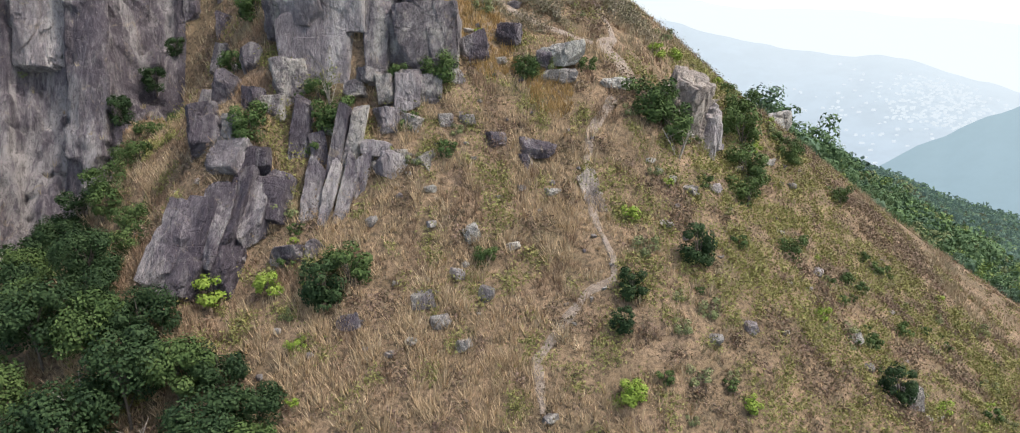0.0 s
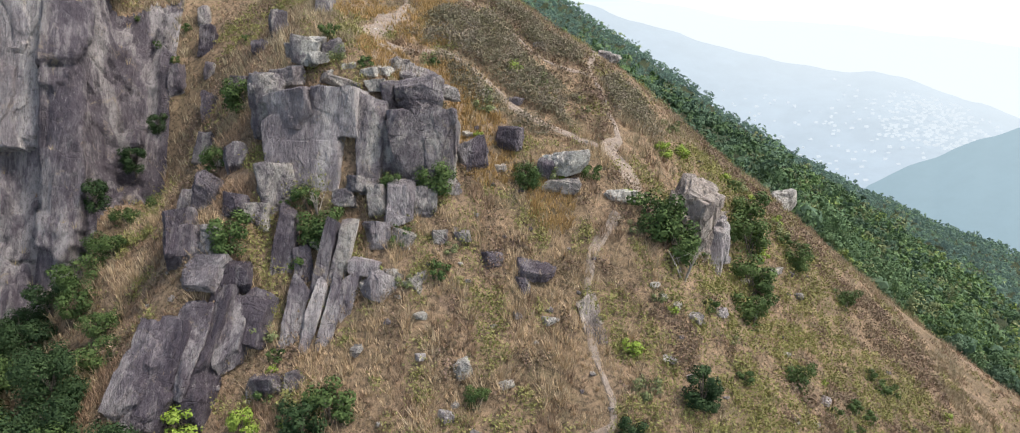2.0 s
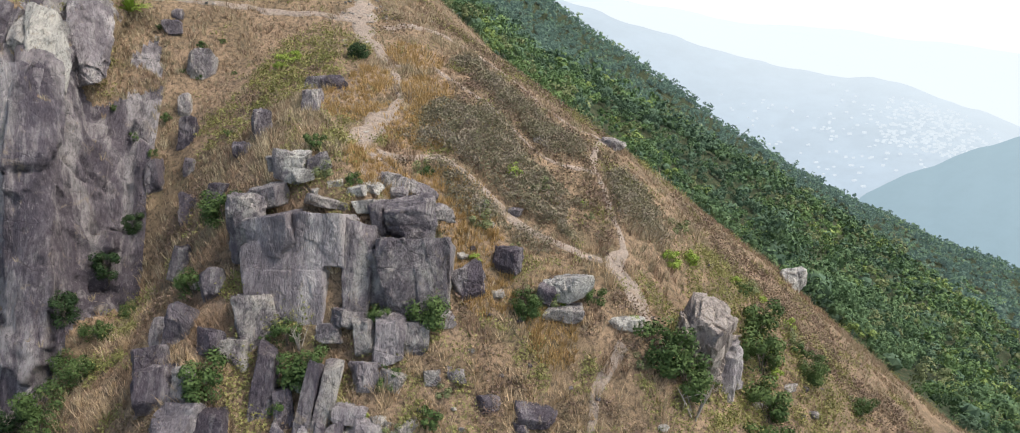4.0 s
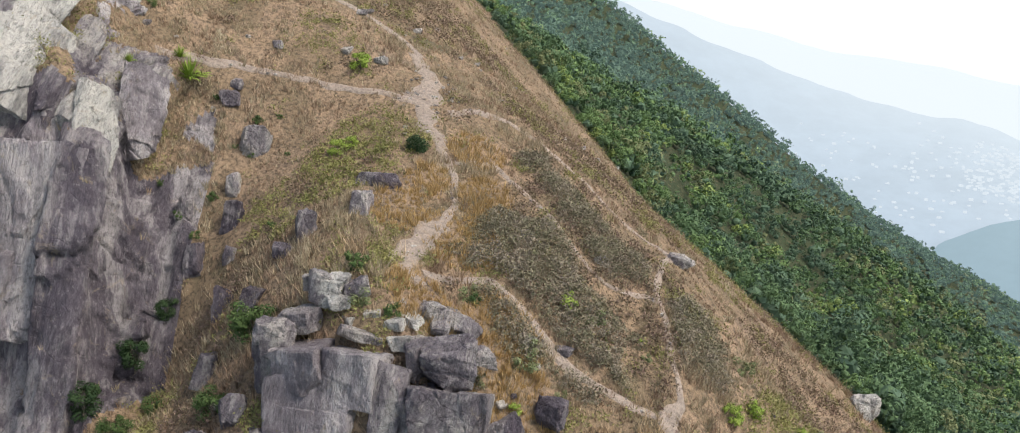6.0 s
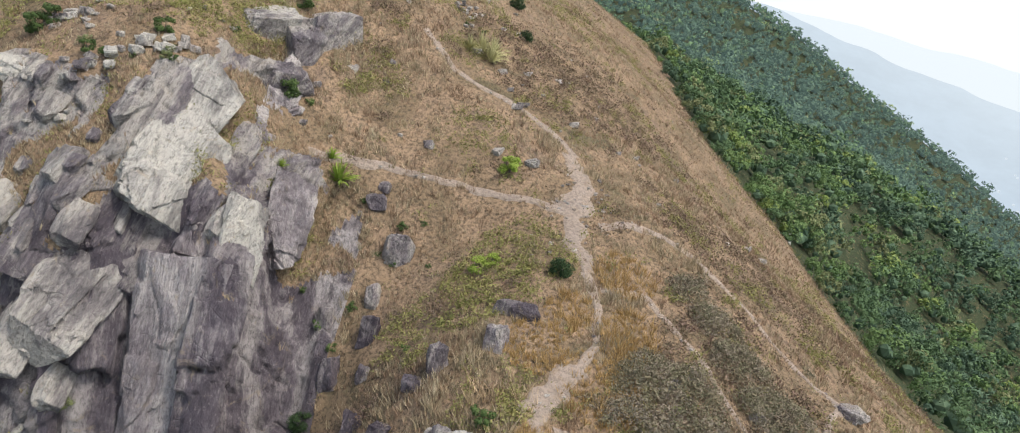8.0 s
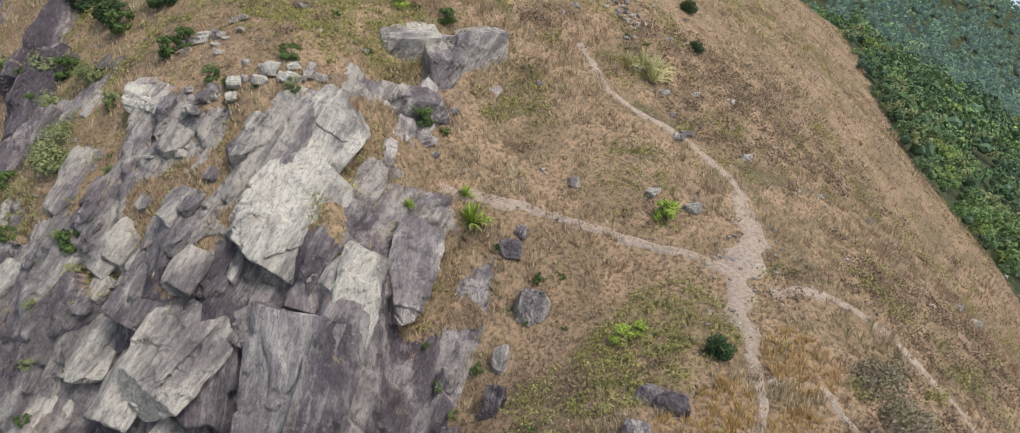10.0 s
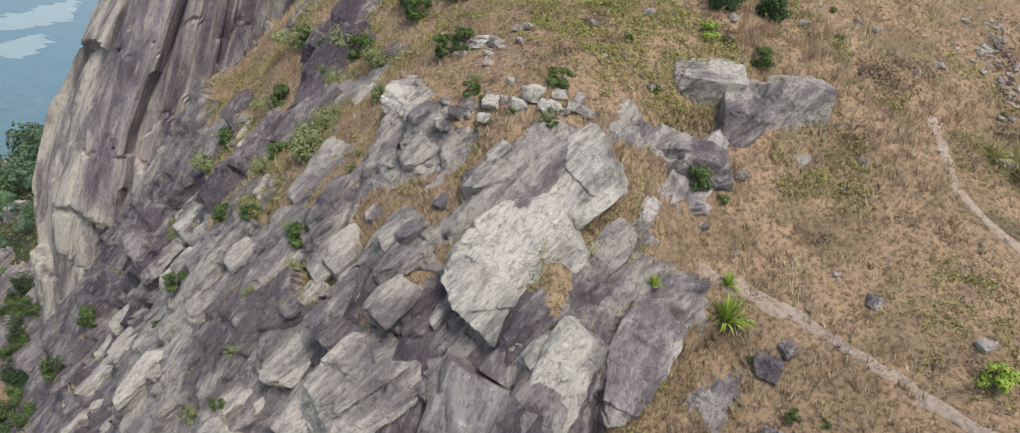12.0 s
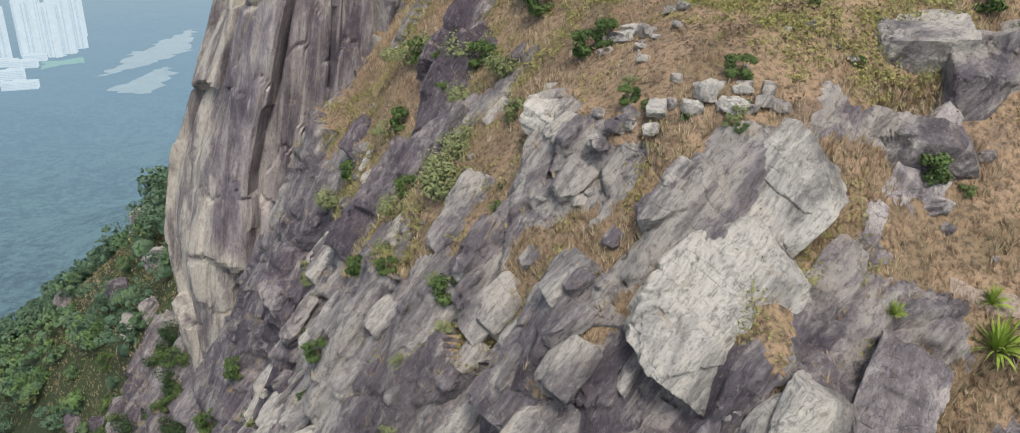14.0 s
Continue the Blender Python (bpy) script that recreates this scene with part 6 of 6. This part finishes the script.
set_down(plant("bush", "bush", "compact bright green bush rooted in the rock", 1.3, 1.5, 15, 128, 0.09, LEAF_MID, 9, 0.08, 0.025, 4), [(-44.6, 57.2, 1.1, 0), (-31.9, 73.0, 1.15, 70), (-42.6, 57.9, 0.5, 200), (-40.2, 63.8, 0.6, 130), (-46.8, 66.4, 1.1, 20), (-45.9, 67.0, 1.0, 220), (-36.9, 66.9, 0.8, 310), (-34.4, 79.8, 0.9, 50), (-60.6, 65.4, 1.1, 80), (-62.4, 66.6, 1.2, 160), (-64.2, 64.0, 1.1, 250), (-56.0, 60.4, 1.0, 30), (-66.0, 66.8, 1.3, 170), (-58.6, 67.2, 1.2, 99), (-52.6, 55.6, 0.8, 60), (-55.6, 69.6, 1.3, 10), (-48.6, 55.8, 0.7, 0), (-70.2, 62.4, 1.2, 40), (-51, 52.6, 0.9, 0), (-84, 52, 1.6, 10), (-80, 54, 1.4, 70)], CLIFF_BUSH)
set_down(plant("bush", "bush", "dark green scrub on the plateau's edge", 1.4, 2.2, 18, 128, 0.10, LEAF_DARK, 10, 0.06, 0.025, 4), [(-58.0, 70.6, 1.3, 0), (-53.4, 71.6, 1.1, 70), (-62.2, 71.4, 1.2, 140), (-44.4, 75.2, 0.9, 200), (-47.2, 74.4, 1.1, 260), (-38.6, 80.4, 1.0, 310), (-36.6, 82.6, 1.0, 30), (-21.4, 96.6, 0.7, 20), (-24.6, 104, 0.8, 20), (-10.4, 69.2, 0.75, 10)], CLIFF_BUSH)


rng = np.random.default_rng(33)
spots = []
while len(spots) < 150:
    x, y = rng.uniform(-14, 32), rng.uniform(36, 66)
    if off_path(np.array([x]), np.array([y]))[0] > 0.8 and waves(np.array([x]), np.array([y]), 8, 221, 2)[0] > -0.1:
        spots.append((x, y, rng.uniform(0.35, 1.0), rng.uniform(0, 360)))
for x, y in zip(rng.uniform(-44, -18, 70), rng.uniform(64, 92, 70)):
    if off_path(np.array([x]), np.array([y]))[0] > 0.6 and waves(np.array([x]), np.array([y]), 7, 223, 2)[0] > 0.05:
        spots.insert(0, (x, y, rng.uniform(0.25, 0.6), rng.uniform(0, 360)))
set_down(plant("low_shrub", "shrub", "low ragged green shrub among dry grass", 0.95, 1.5, 9, 70, 0.10, LEAF_MID, 12, 0.05, 0.02, 2), spots[:-90], "low shrubs on the dry slope")
set_down(plant("low_shrub", "shrub", "low dull olive shrub among dry grass", 0.8, 1.7, 9, 70, 0.10, CROWNS[3], 13, 0.05, 0.02, 2), spots[-90:-35], "low shrubs on the dry slope")
set_down(plant("low_shrub", "shrub", "low yellow-green shrub among dry grass", 0.9, 1.3, 9, 70, 0.09, LEAF_LIME, 15, 0.05, 0.02, 2), spots[-35:], "low shrubs on the dry slope")
spots = [(-61, 67.5, 1.3, 0), (-66, 67.2, 1.2, 50), (-68.4, 66.6, 1.5, 90), (-50.5, 60.3, 1.1, 0), (-49.2, 59.3, 1.2, 20), (-51.6, 61.8, 1.0, 200), (-65.2, 63.6, 1.0, 130), (-72.4, 61.6, 1.2, 10), (-73.2, 60, 1.0, 80), (-57.6, 65.4, 1.0, 0), (-55.6, 66.8, 1.1, 40), (-69.6, 58.8, 1.0, 0), (-52.0, 57.4, 0.8, 0), (-54.0, 59.0, 0.9, 310)]
set_down(plant("bush", "bush", "ragged dull green scrub clinging to the gully", 1.1, 2.4, 16, 80, 0.10, CROWNS[3], 14, 0.04, 0.02, 3), spots, "scrub in the gully")


# scrub that covers the broken ground below the pillar and tufts in the cliff's cracks
rng = np.random.default_rng(37)
thick, thin = [], []
while len(thick) < 75:
    x, y = rng.uniform(-118, -70), rng.uniform(38, 58)
    if np.hypot(x + 98, y - 68) > 14.5 and y < 58 - 0.25 * (x + 118) and waves(np.array([x]), np.array([y]), 8, 225, 2)[0] > -0.2:
        thick.append((x, y, rng.uniform(0.7, 1.5), rng.uniform(0, 360)))
while len(thin) < 46:
    x, y = rng.uniform(-70, -32), rng.uniform(50, 66)
    if waves(np.array([x]), np.array([y]), 4, 227, 2)[0] > 0.15:
        thin.append((x, y, rng.uniform(0.25, 0.8), rng.uniform(0, 360)))
set_down(plant("bush", "bush", "dark evergreen scrub below the rock pillar", 1.9, 2.6, 16, 90, 0.11, LEAF_DARK, 16, 0.06, 0.03, 3), thick[:40], "scrub below the rock pillar")
set_down(plant("bush", "bush", "mid-green scrub below the rock pillar", 1.6, 2.6, 16, 90, 0.11, LEAF_MID, 17, 0.06, 0.03, 3), thick[40:], "scrub below the rock pillar")
set_down(plant("bush", "bush", "small olive bush in a crack of the cliff", 1.0, 1.6, 12, 70, 0.09, CROWNS[3], 18, 0.04, 0.02, 3), thin[:28], "small bushes in the cliff's cracks")
set_down(plant("bush", "bush", "small fresh green bush in a crack of the cliff", 0.9, 1.4, 12, 70, 0.09, LEAF_MID, 19, 0.04, 0.02, 3), thin[28:], "small bushes in the cliff's cracks")


# the strap-leaved plant on the brink and tall grass clumps
def strap_plant(name, label, n, length, wide, mat, seed):
    rng = np.random.default_rng(seed)
    V, F = [], []
    for k in range(n):
        a, e = rng.uniform(0, 2 * math.pi), rng.uniform(0.5, 1.45)
        L = length * rng.uniform(0.7, 1.1)
        d = Vector((math.cos(a), math.sin(a), 0))
        s = Vector((-d.y, d.x, 0))
        o = len(V)
        for i in range(6):
            t = i / 5
            p = d * (L * t * math.cos(e)) + Vector((0, 0, L * (t * math.sin(e) - 0.55 * t * t * math.cos(e))))
            w = wide * (1 - t) ** 0.6 + 0.004
            V += [p - s * w, p + s * w + Vector((0, 0, 0.02))]
            if i:
                F.append((o + 2 * i - 2, o + 2 * i - 1, o + 2 * i + 1, o + 2 * i))
    root = new(name)
    part("leaves", mesh_of("strap_leaves", np.array([tuple(v) for v in V]), np.array(F), mat), root)
    return tagged(root, label, "plant")


set_down(strap_plant("strap_leaved_plant", "clump of long arching bright green strap leaves", 90, 1.5, 0.055, LEAF_LIME, 1), [(-26.9, 71.6, 1.35, 0), (-27.9, 72.4, 0.7, 70), (-29.6, 68.8, 0.5, 150)], "strap-leaved plants on the brink")
set_down(strap_plant("tall_grass_clump", "tall pale green grass clump on the slope", 170, 1.9, 0.035, PLUME, 2), [(-22.6, 88.0, 1.1, 0), (-21.6, 87.4, 1.0, 80), (-21.8, 88.8, 1.0, 150), (-23.4, 87.2, 0.8, 30)], "tall grass clumps on the upper slope")


# a bare shrub on the outcrop and dead trunks among the trees
def bare_shrub(label, height, seed):
    rng = np.random.default_rng(seed)
    root = new("bare_shrub")
    for k in range(5):
        tubes = []
        a = rng.uniform(0, 6.28)
        tip = Vector((0.5 * math.cos(a), 0.5 * math.sin(a), 1)) * height * rng.uniform(0.7, 1)
        tubes.append(tube([(0, 0, -0.2), tip * 0.5, tip], [0.05, 0.03, 0.01], 5))
        for j in range(4):
            s = tip * rng.uniform(0.35, 0.85)
            e = s + Vector((rng.normal(0, 0.3), rng.normal(0, 0.3), rng.uniform(0.1, 0.4))) * height * 0.6
            tubes.append(tube([s, e], [0.018, 0.006], 4))
        V, F = woody(tubes)
        part("branch", mesh_of("bare_branch", V, F, DEAD, True), root)
    return tagged(root, label, "shrub")


set_down(bare_shrub("leafless bleached shrub with forked twigs", 1.6, 3), [(-11.0, 49.9, 1.0, 0), (9.6, 50.6, 1.4, 90), (-29.6, 54.2, 1.1, 40), (-21.6, 36.4, 2.0, 10), (-19.2, 35.0, 1.8, 120), (-20.4, 38.2, 1.6, 60)], "leafless shrubs")


# ---- the woods on the far slopes ----
def dome_grid():
    bm = bmesh.new()
    bmesh.ops.create_icosphere(bm, subdivisions=1, radius=1)
    V = np.array([v.co[:] for v in bm.verts])
    F = np.array([[v.index for v in f.verts] for f in bm.faces])
    bm.free()
    return V, F


DOME_V, DOME_F = dome_grid()


def woods_mesh(name, x, y, z, tall, rng, clumps, leaves, leaf, crown_tone, mats):
    """Crowns of a wood: each tree a heap of leafy clumps of uneven size round a dense inside."""
    n = len(x)
    base = np.stack([x, y, z], -1)
    squat = rng.uniform(0.75, 1.3, (n, 1))
    V = base[:, None] + DOME_V * (0.17, 0.17, 0.17) * (tall[:, None, None] * (squat[:, :, None] * (1, 1, 0) + (0, 0, 1))) * rng.uniform(0.8, 1.1, (n, len(DOME_V), 1)) + tall[:, None, None] * (0, 0, 0.34)
    F = (np.arange(n)[:, None, None] * len(DOME_V) + DOME_F).reshape(-1, 3)
    d = rng.normal(0, 1, (n, clumps, 3))
    d[..., 2] = np.abs(d[..., 2]) * 0.9 - 0.1
    d /= np.linalg.norm(d, axis=-1)[..., None]
    reach = (0.40, 0.40, 0.40) * (squat[:, :, None] * (1, 1, 0) + (0, 0, 1))
    heads = base[:, None] + (d * reach * rng.uniform(0.6, 1.12, (n, clumps, 1)) + (0, 0, 0.42)) * tall[:, None, None]
    ball = tall[:, None] * rng.uniform(0.08, 0.19, (n, clumps))
    e = rng.normal(0, 1, (n, clumps, leaves, 3)) + d[:, :, None] * 0.5 + (0, 0, 0.55)
    e /= np.linalg.norm(e, axis=-1)[..., None]
    C = heads[:, :, None] + e * (ball[..., None] * rng.uniform(0.7, 1.12, (n, clumps, leaves)))[..., None] * (1, 1, 0.8)
    L = sprays(C.reshape(-1, 3), np.repeat(tall ** 0.5 * 2.1, clumps * leaves) * leaf, rng, e.reshape(-1, 3))
    T = np.arange(len(L)).reshape(-1, 3) + n * len(DOME_V)
    me = mesh_of(name, np.concatenate([V.reshape(-1, 3), L]), np.concatenate([F, T]), mats[0])
    for m in mats[1:]:
        me.materials.append(m)
    stand_of = crown_tone + waves(x, y, 26, 103, 2) * 1.2 + rng.normal(0, 0.5, n)
    sort = np.searchsorted([-0.35, 0.25, 0.68, 1.05], stand_of)
    # insides take the darkest crown colour, painting the shade between clumps
    me.polygons.foreach_set("material_index", np.concatenate([np.zeros(len(F), int), np.repeat(sort, clumps * leaves)]).astype(np.int32))
    return me


rng = np.random.default_rng(41)
for name, boxes, label in (("right_woods", [((-60, 170, 60, 325), 0.064)], "dense dark evergreen woods on the falling slope"), ("far_woods", [((-140, 400, 330, 640), 0.05)], "hazy evergreen woods on the ridge beyond"), ("left_woods", [((-300, -100, -30, 110), 0.05), ((-185, -96, 10, 90), 0.09)], "dense evergreen woods below the rock pillar")):
    xs, ys = zip(*[scatter(int((b[1] - b[0]) * (b[3] - b[2]) * d), b, rng) for b, d in boxes])
    x, y = np.concatenate(xs), np.concatenate(ys)
    z, r = heights(x, y)
    w = wooded(x, y) + 4 * waves(x, y, 14, 97, 2)
    keep = (w > 0) & (r < 0.3) & (np.hypot(x + 98, y - 68) > 15) & (waves(x, y, 30, 98, 3) + 0.06 * w > -0.45)
    keep &= ~((np.hypot((x + 124) / 24, (y - 50) / 8) < 1) & (waves(x, y, 9, 211, 2) > -0.05))
    keep &= ~((waves(x, y, 24, 213, 3) > 0.5) & (name == "right_woods"))
    x, y, z = x[keep], y[keep], z[keep]
    tall = (3.0 + 3.8 * rng.uniform(0, 1, len(x)) ** 1.4) * (0.7 + 0.3 * step(0, 12, w[keep])) * (1 + 0.25 * waves(x, y, 20, 99, 2)) * np.where(rng.uniform(0, 1, len(x)) > 0.9, 1.5, 1.0)
    tall *= 0.78 if name == "left_woods" else 1.0
    far = np.hypot(x + 5, y - 30)
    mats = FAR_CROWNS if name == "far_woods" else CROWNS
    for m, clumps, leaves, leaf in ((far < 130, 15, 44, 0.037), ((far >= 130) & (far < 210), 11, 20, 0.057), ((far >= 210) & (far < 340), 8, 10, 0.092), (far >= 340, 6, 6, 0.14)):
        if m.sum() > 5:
            # left and far woods get darker crown colours, for the left slope's shade
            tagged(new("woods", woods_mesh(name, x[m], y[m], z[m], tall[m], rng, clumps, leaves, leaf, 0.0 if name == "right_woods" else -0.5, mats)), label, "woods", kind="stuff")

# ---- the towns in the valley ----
# buildings and grounds glow pale: the valley's haze is put into their emission
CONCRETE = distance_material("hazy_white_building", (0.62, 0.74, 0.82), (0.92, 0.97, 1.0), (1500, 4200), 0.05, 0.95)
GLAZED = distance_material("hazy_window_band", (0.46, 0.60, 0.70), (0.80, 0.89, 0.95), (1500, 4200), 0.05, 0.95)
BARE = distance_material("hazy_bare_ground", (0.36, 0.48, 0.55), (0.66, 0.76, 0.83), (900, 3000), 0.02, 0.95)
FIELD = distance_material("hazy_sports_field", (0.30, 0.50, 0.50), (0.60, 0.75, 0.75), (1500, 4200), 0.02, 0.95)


def box(w, d, h, z0=0.0):
    V = np.array([(x * w / 2, y * d / 2, z0 + z * h) for z in (0, 1) for y in (-1, 1) for x in (-1, 1)])
    return V, np.array([(0, 2, 3, 1), (4, 5, 7, 6), (0, 1, 5, 4), (2, 6, 7, 3), (0, 4, 6, 2), (1, 3, 7, 5)])


def joined(pieces):
    V, F, o = [], [], 0
    for v, f in pieces:
        V.append(v), F.append(f + o)
        o += len(v)
    return np.concatenate(V), np.concatenate(F)


def shifted(piece, x, y, z=0.0):
    return piece[0] + np.array((x, y, z)), piece[1]


def tower(label, h, w):
    """A housing tower: a cross of wings with recessed window bays, and a lift house on the roof."""
    root = new("apartment_tower")
    wings = joined([box(w, w * 0.42, h), box(w * 0.42, w, h), box(w * 0.6, w * 0.6, h)])
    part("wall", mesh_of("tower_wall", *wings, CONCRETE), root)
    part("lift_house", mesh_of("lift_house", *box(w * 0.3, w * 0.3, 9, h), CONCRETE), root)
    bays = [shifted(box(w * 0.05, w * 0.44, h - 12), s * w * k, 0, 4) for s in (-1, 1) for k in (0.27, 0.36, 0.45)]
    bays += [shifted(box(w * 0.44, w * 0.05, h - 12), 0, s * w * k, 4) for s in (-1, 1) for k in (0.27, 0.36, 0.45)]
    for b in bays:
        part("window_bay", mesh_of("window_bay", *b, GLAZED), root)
    return tagged(root, label, "apartment tower")


def low_block(label, w, d, h, storeys):
    """A low white block with a dark window band in every storey."""
    root = new("low_building")
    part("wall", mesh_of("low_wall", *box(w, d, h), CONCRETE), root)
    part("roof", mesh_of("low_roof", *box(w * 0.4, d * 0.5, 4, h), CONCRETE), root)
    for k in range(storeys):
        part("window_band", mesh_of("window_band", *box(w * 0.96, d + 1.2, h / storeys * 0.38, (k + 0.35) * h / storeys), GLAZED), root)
    return tagged(root, label, "building")


def copies(source, spots, group, z=-430):
    source["group"] = group
    for k, (x, y, turn, s) in enumerate(spots):
        m = pose(x, y, z - 4, 0, 0, turn) @ Matrix.Diagonal((1, 1, s, 1))
        if k == 0:
            source.matrix_world = m
        else:
            copy_thing(source, m).matrix_basis = m


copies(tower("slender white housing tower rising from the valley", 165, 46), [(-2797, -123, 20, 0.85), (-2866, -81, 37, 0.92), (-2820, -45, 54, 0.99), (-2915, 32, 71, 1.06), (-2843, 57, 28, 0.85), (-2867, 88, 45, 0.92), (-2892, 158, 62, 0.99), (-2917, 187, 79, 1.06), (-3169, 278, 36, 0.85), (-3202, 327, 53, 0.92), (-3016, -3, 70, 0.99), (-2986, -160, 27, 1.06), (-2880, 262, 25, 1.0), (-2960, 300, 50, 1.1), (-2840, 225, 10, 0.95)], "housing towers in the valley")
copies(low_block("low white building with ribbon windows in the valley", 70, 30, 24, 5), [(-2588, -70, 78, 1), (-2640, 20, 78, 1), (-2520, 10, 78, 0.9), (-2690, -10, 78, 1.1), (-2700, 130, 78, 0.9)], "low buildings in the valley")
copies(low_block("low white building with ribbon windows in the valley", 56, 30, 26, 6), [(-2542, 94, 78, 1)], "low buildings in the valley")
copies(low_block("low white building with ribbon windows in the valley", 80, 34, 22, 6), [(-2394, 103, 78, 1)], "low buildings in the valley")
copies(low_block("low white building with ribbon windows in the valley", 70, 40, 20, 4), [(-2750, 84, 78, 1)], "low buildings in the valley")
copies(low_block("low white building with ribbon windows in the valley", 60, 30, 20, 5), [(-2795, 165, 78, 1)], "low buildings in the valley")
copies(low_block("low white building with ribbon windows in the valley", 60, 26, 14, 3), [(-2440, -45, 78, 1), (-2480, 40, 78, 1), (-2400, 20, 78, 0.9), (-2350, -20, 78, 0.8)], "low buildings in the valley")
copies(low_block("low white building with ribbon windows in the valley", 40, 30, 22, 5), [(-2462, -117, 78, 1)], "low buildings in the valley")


def flat_patch(name, label, category, ring, mat, z):
    rng = np.random.default_rng(int(abs(ring[0][0])))
    V = []
    for (x0, y0), (x1, y1) in zip(ring, ring[1:] + ring[:1]):
        long = math.hypot(x1 - x0, y1 - y0)
        for u in np.arange(0, 1, 24 / long):
            V.append((x0 + (x1 - x0) * u + rng.normal(0, 9), y0 + (y1 - y0) * u + rng.normal(0, 9), z))
    V = np.array(V)
    me = bpy.data.meshes.new(name)
    me.from_pydata(V.tolist(), [], [list(range(len(V)))])
    me.materials.append(mat)
    tagged(new(name, me), label, category, kind="structure")


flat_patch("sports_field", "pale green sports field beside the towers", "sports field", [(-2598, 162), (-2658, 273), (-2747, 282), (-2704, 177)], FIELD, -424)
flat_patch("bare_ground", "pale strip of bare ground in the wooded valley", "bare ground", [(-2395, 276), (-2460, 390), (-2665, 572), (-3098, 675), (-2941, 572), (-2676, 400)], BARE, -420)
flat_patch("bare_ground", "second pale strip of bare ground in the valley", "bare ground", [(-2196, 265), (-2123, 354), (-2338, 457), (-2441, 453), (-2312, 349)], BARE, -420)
# the hazy town across the valley, too far off to tell one house from the next
rng = np.random.default_rng(61)
houses = []
for k in range(520):
    s = rng.uniform(0.12, 0.42) if k < 400 else rng.uniform(0.3, 0.7)
    a = rng.normal(26.5, 2.0) if k < 400 else rng.uniform(14, 29)
    crest = np.interp(a, [13.5, 19, 23, 27, 31, 36], [-2.7, -3.9, -4.5, -5.4, -7, -10.2])
    reach = np.interp(a, [13.5, 36], [2550, 2300])
    z = reach * math.tan(radians(crest)) * (1 - s) - 440 * s
    d = reach - 900 * s - 10
    w, h = rng.uniform(3, 8), rng.uniform(2, 5)
    houses.append(shifted(box(w, rng.uniform(3, 8), h), d * math.sin(radians(a)), d * math.cos(radians(a)), z + rng.uniform(-4, 10)))
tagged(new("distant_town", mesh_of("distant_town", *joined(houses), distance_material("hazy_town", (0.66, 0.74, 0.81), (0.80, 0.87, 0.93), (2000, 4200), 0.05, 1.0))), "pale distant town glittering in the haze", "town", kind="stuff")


def marker(label, x, y, h):
    root = new("concrete_post")
    part("shaft", mesh_of("post_shaft", *box(0.5, 0.5, h, -0.3), POST), root)
    part("cap", mesh_of("post_cap", *box(0.62, 0.62, 0.14, h - 0.3), POST), root)
    root.matrix_world = pose(x, y, land(x, y), 0, 0, 25)
    tagged(root, label, "post")


marker("whitewashed concrete post at the edge of the woods", 6.0, 141.0, 1.9)
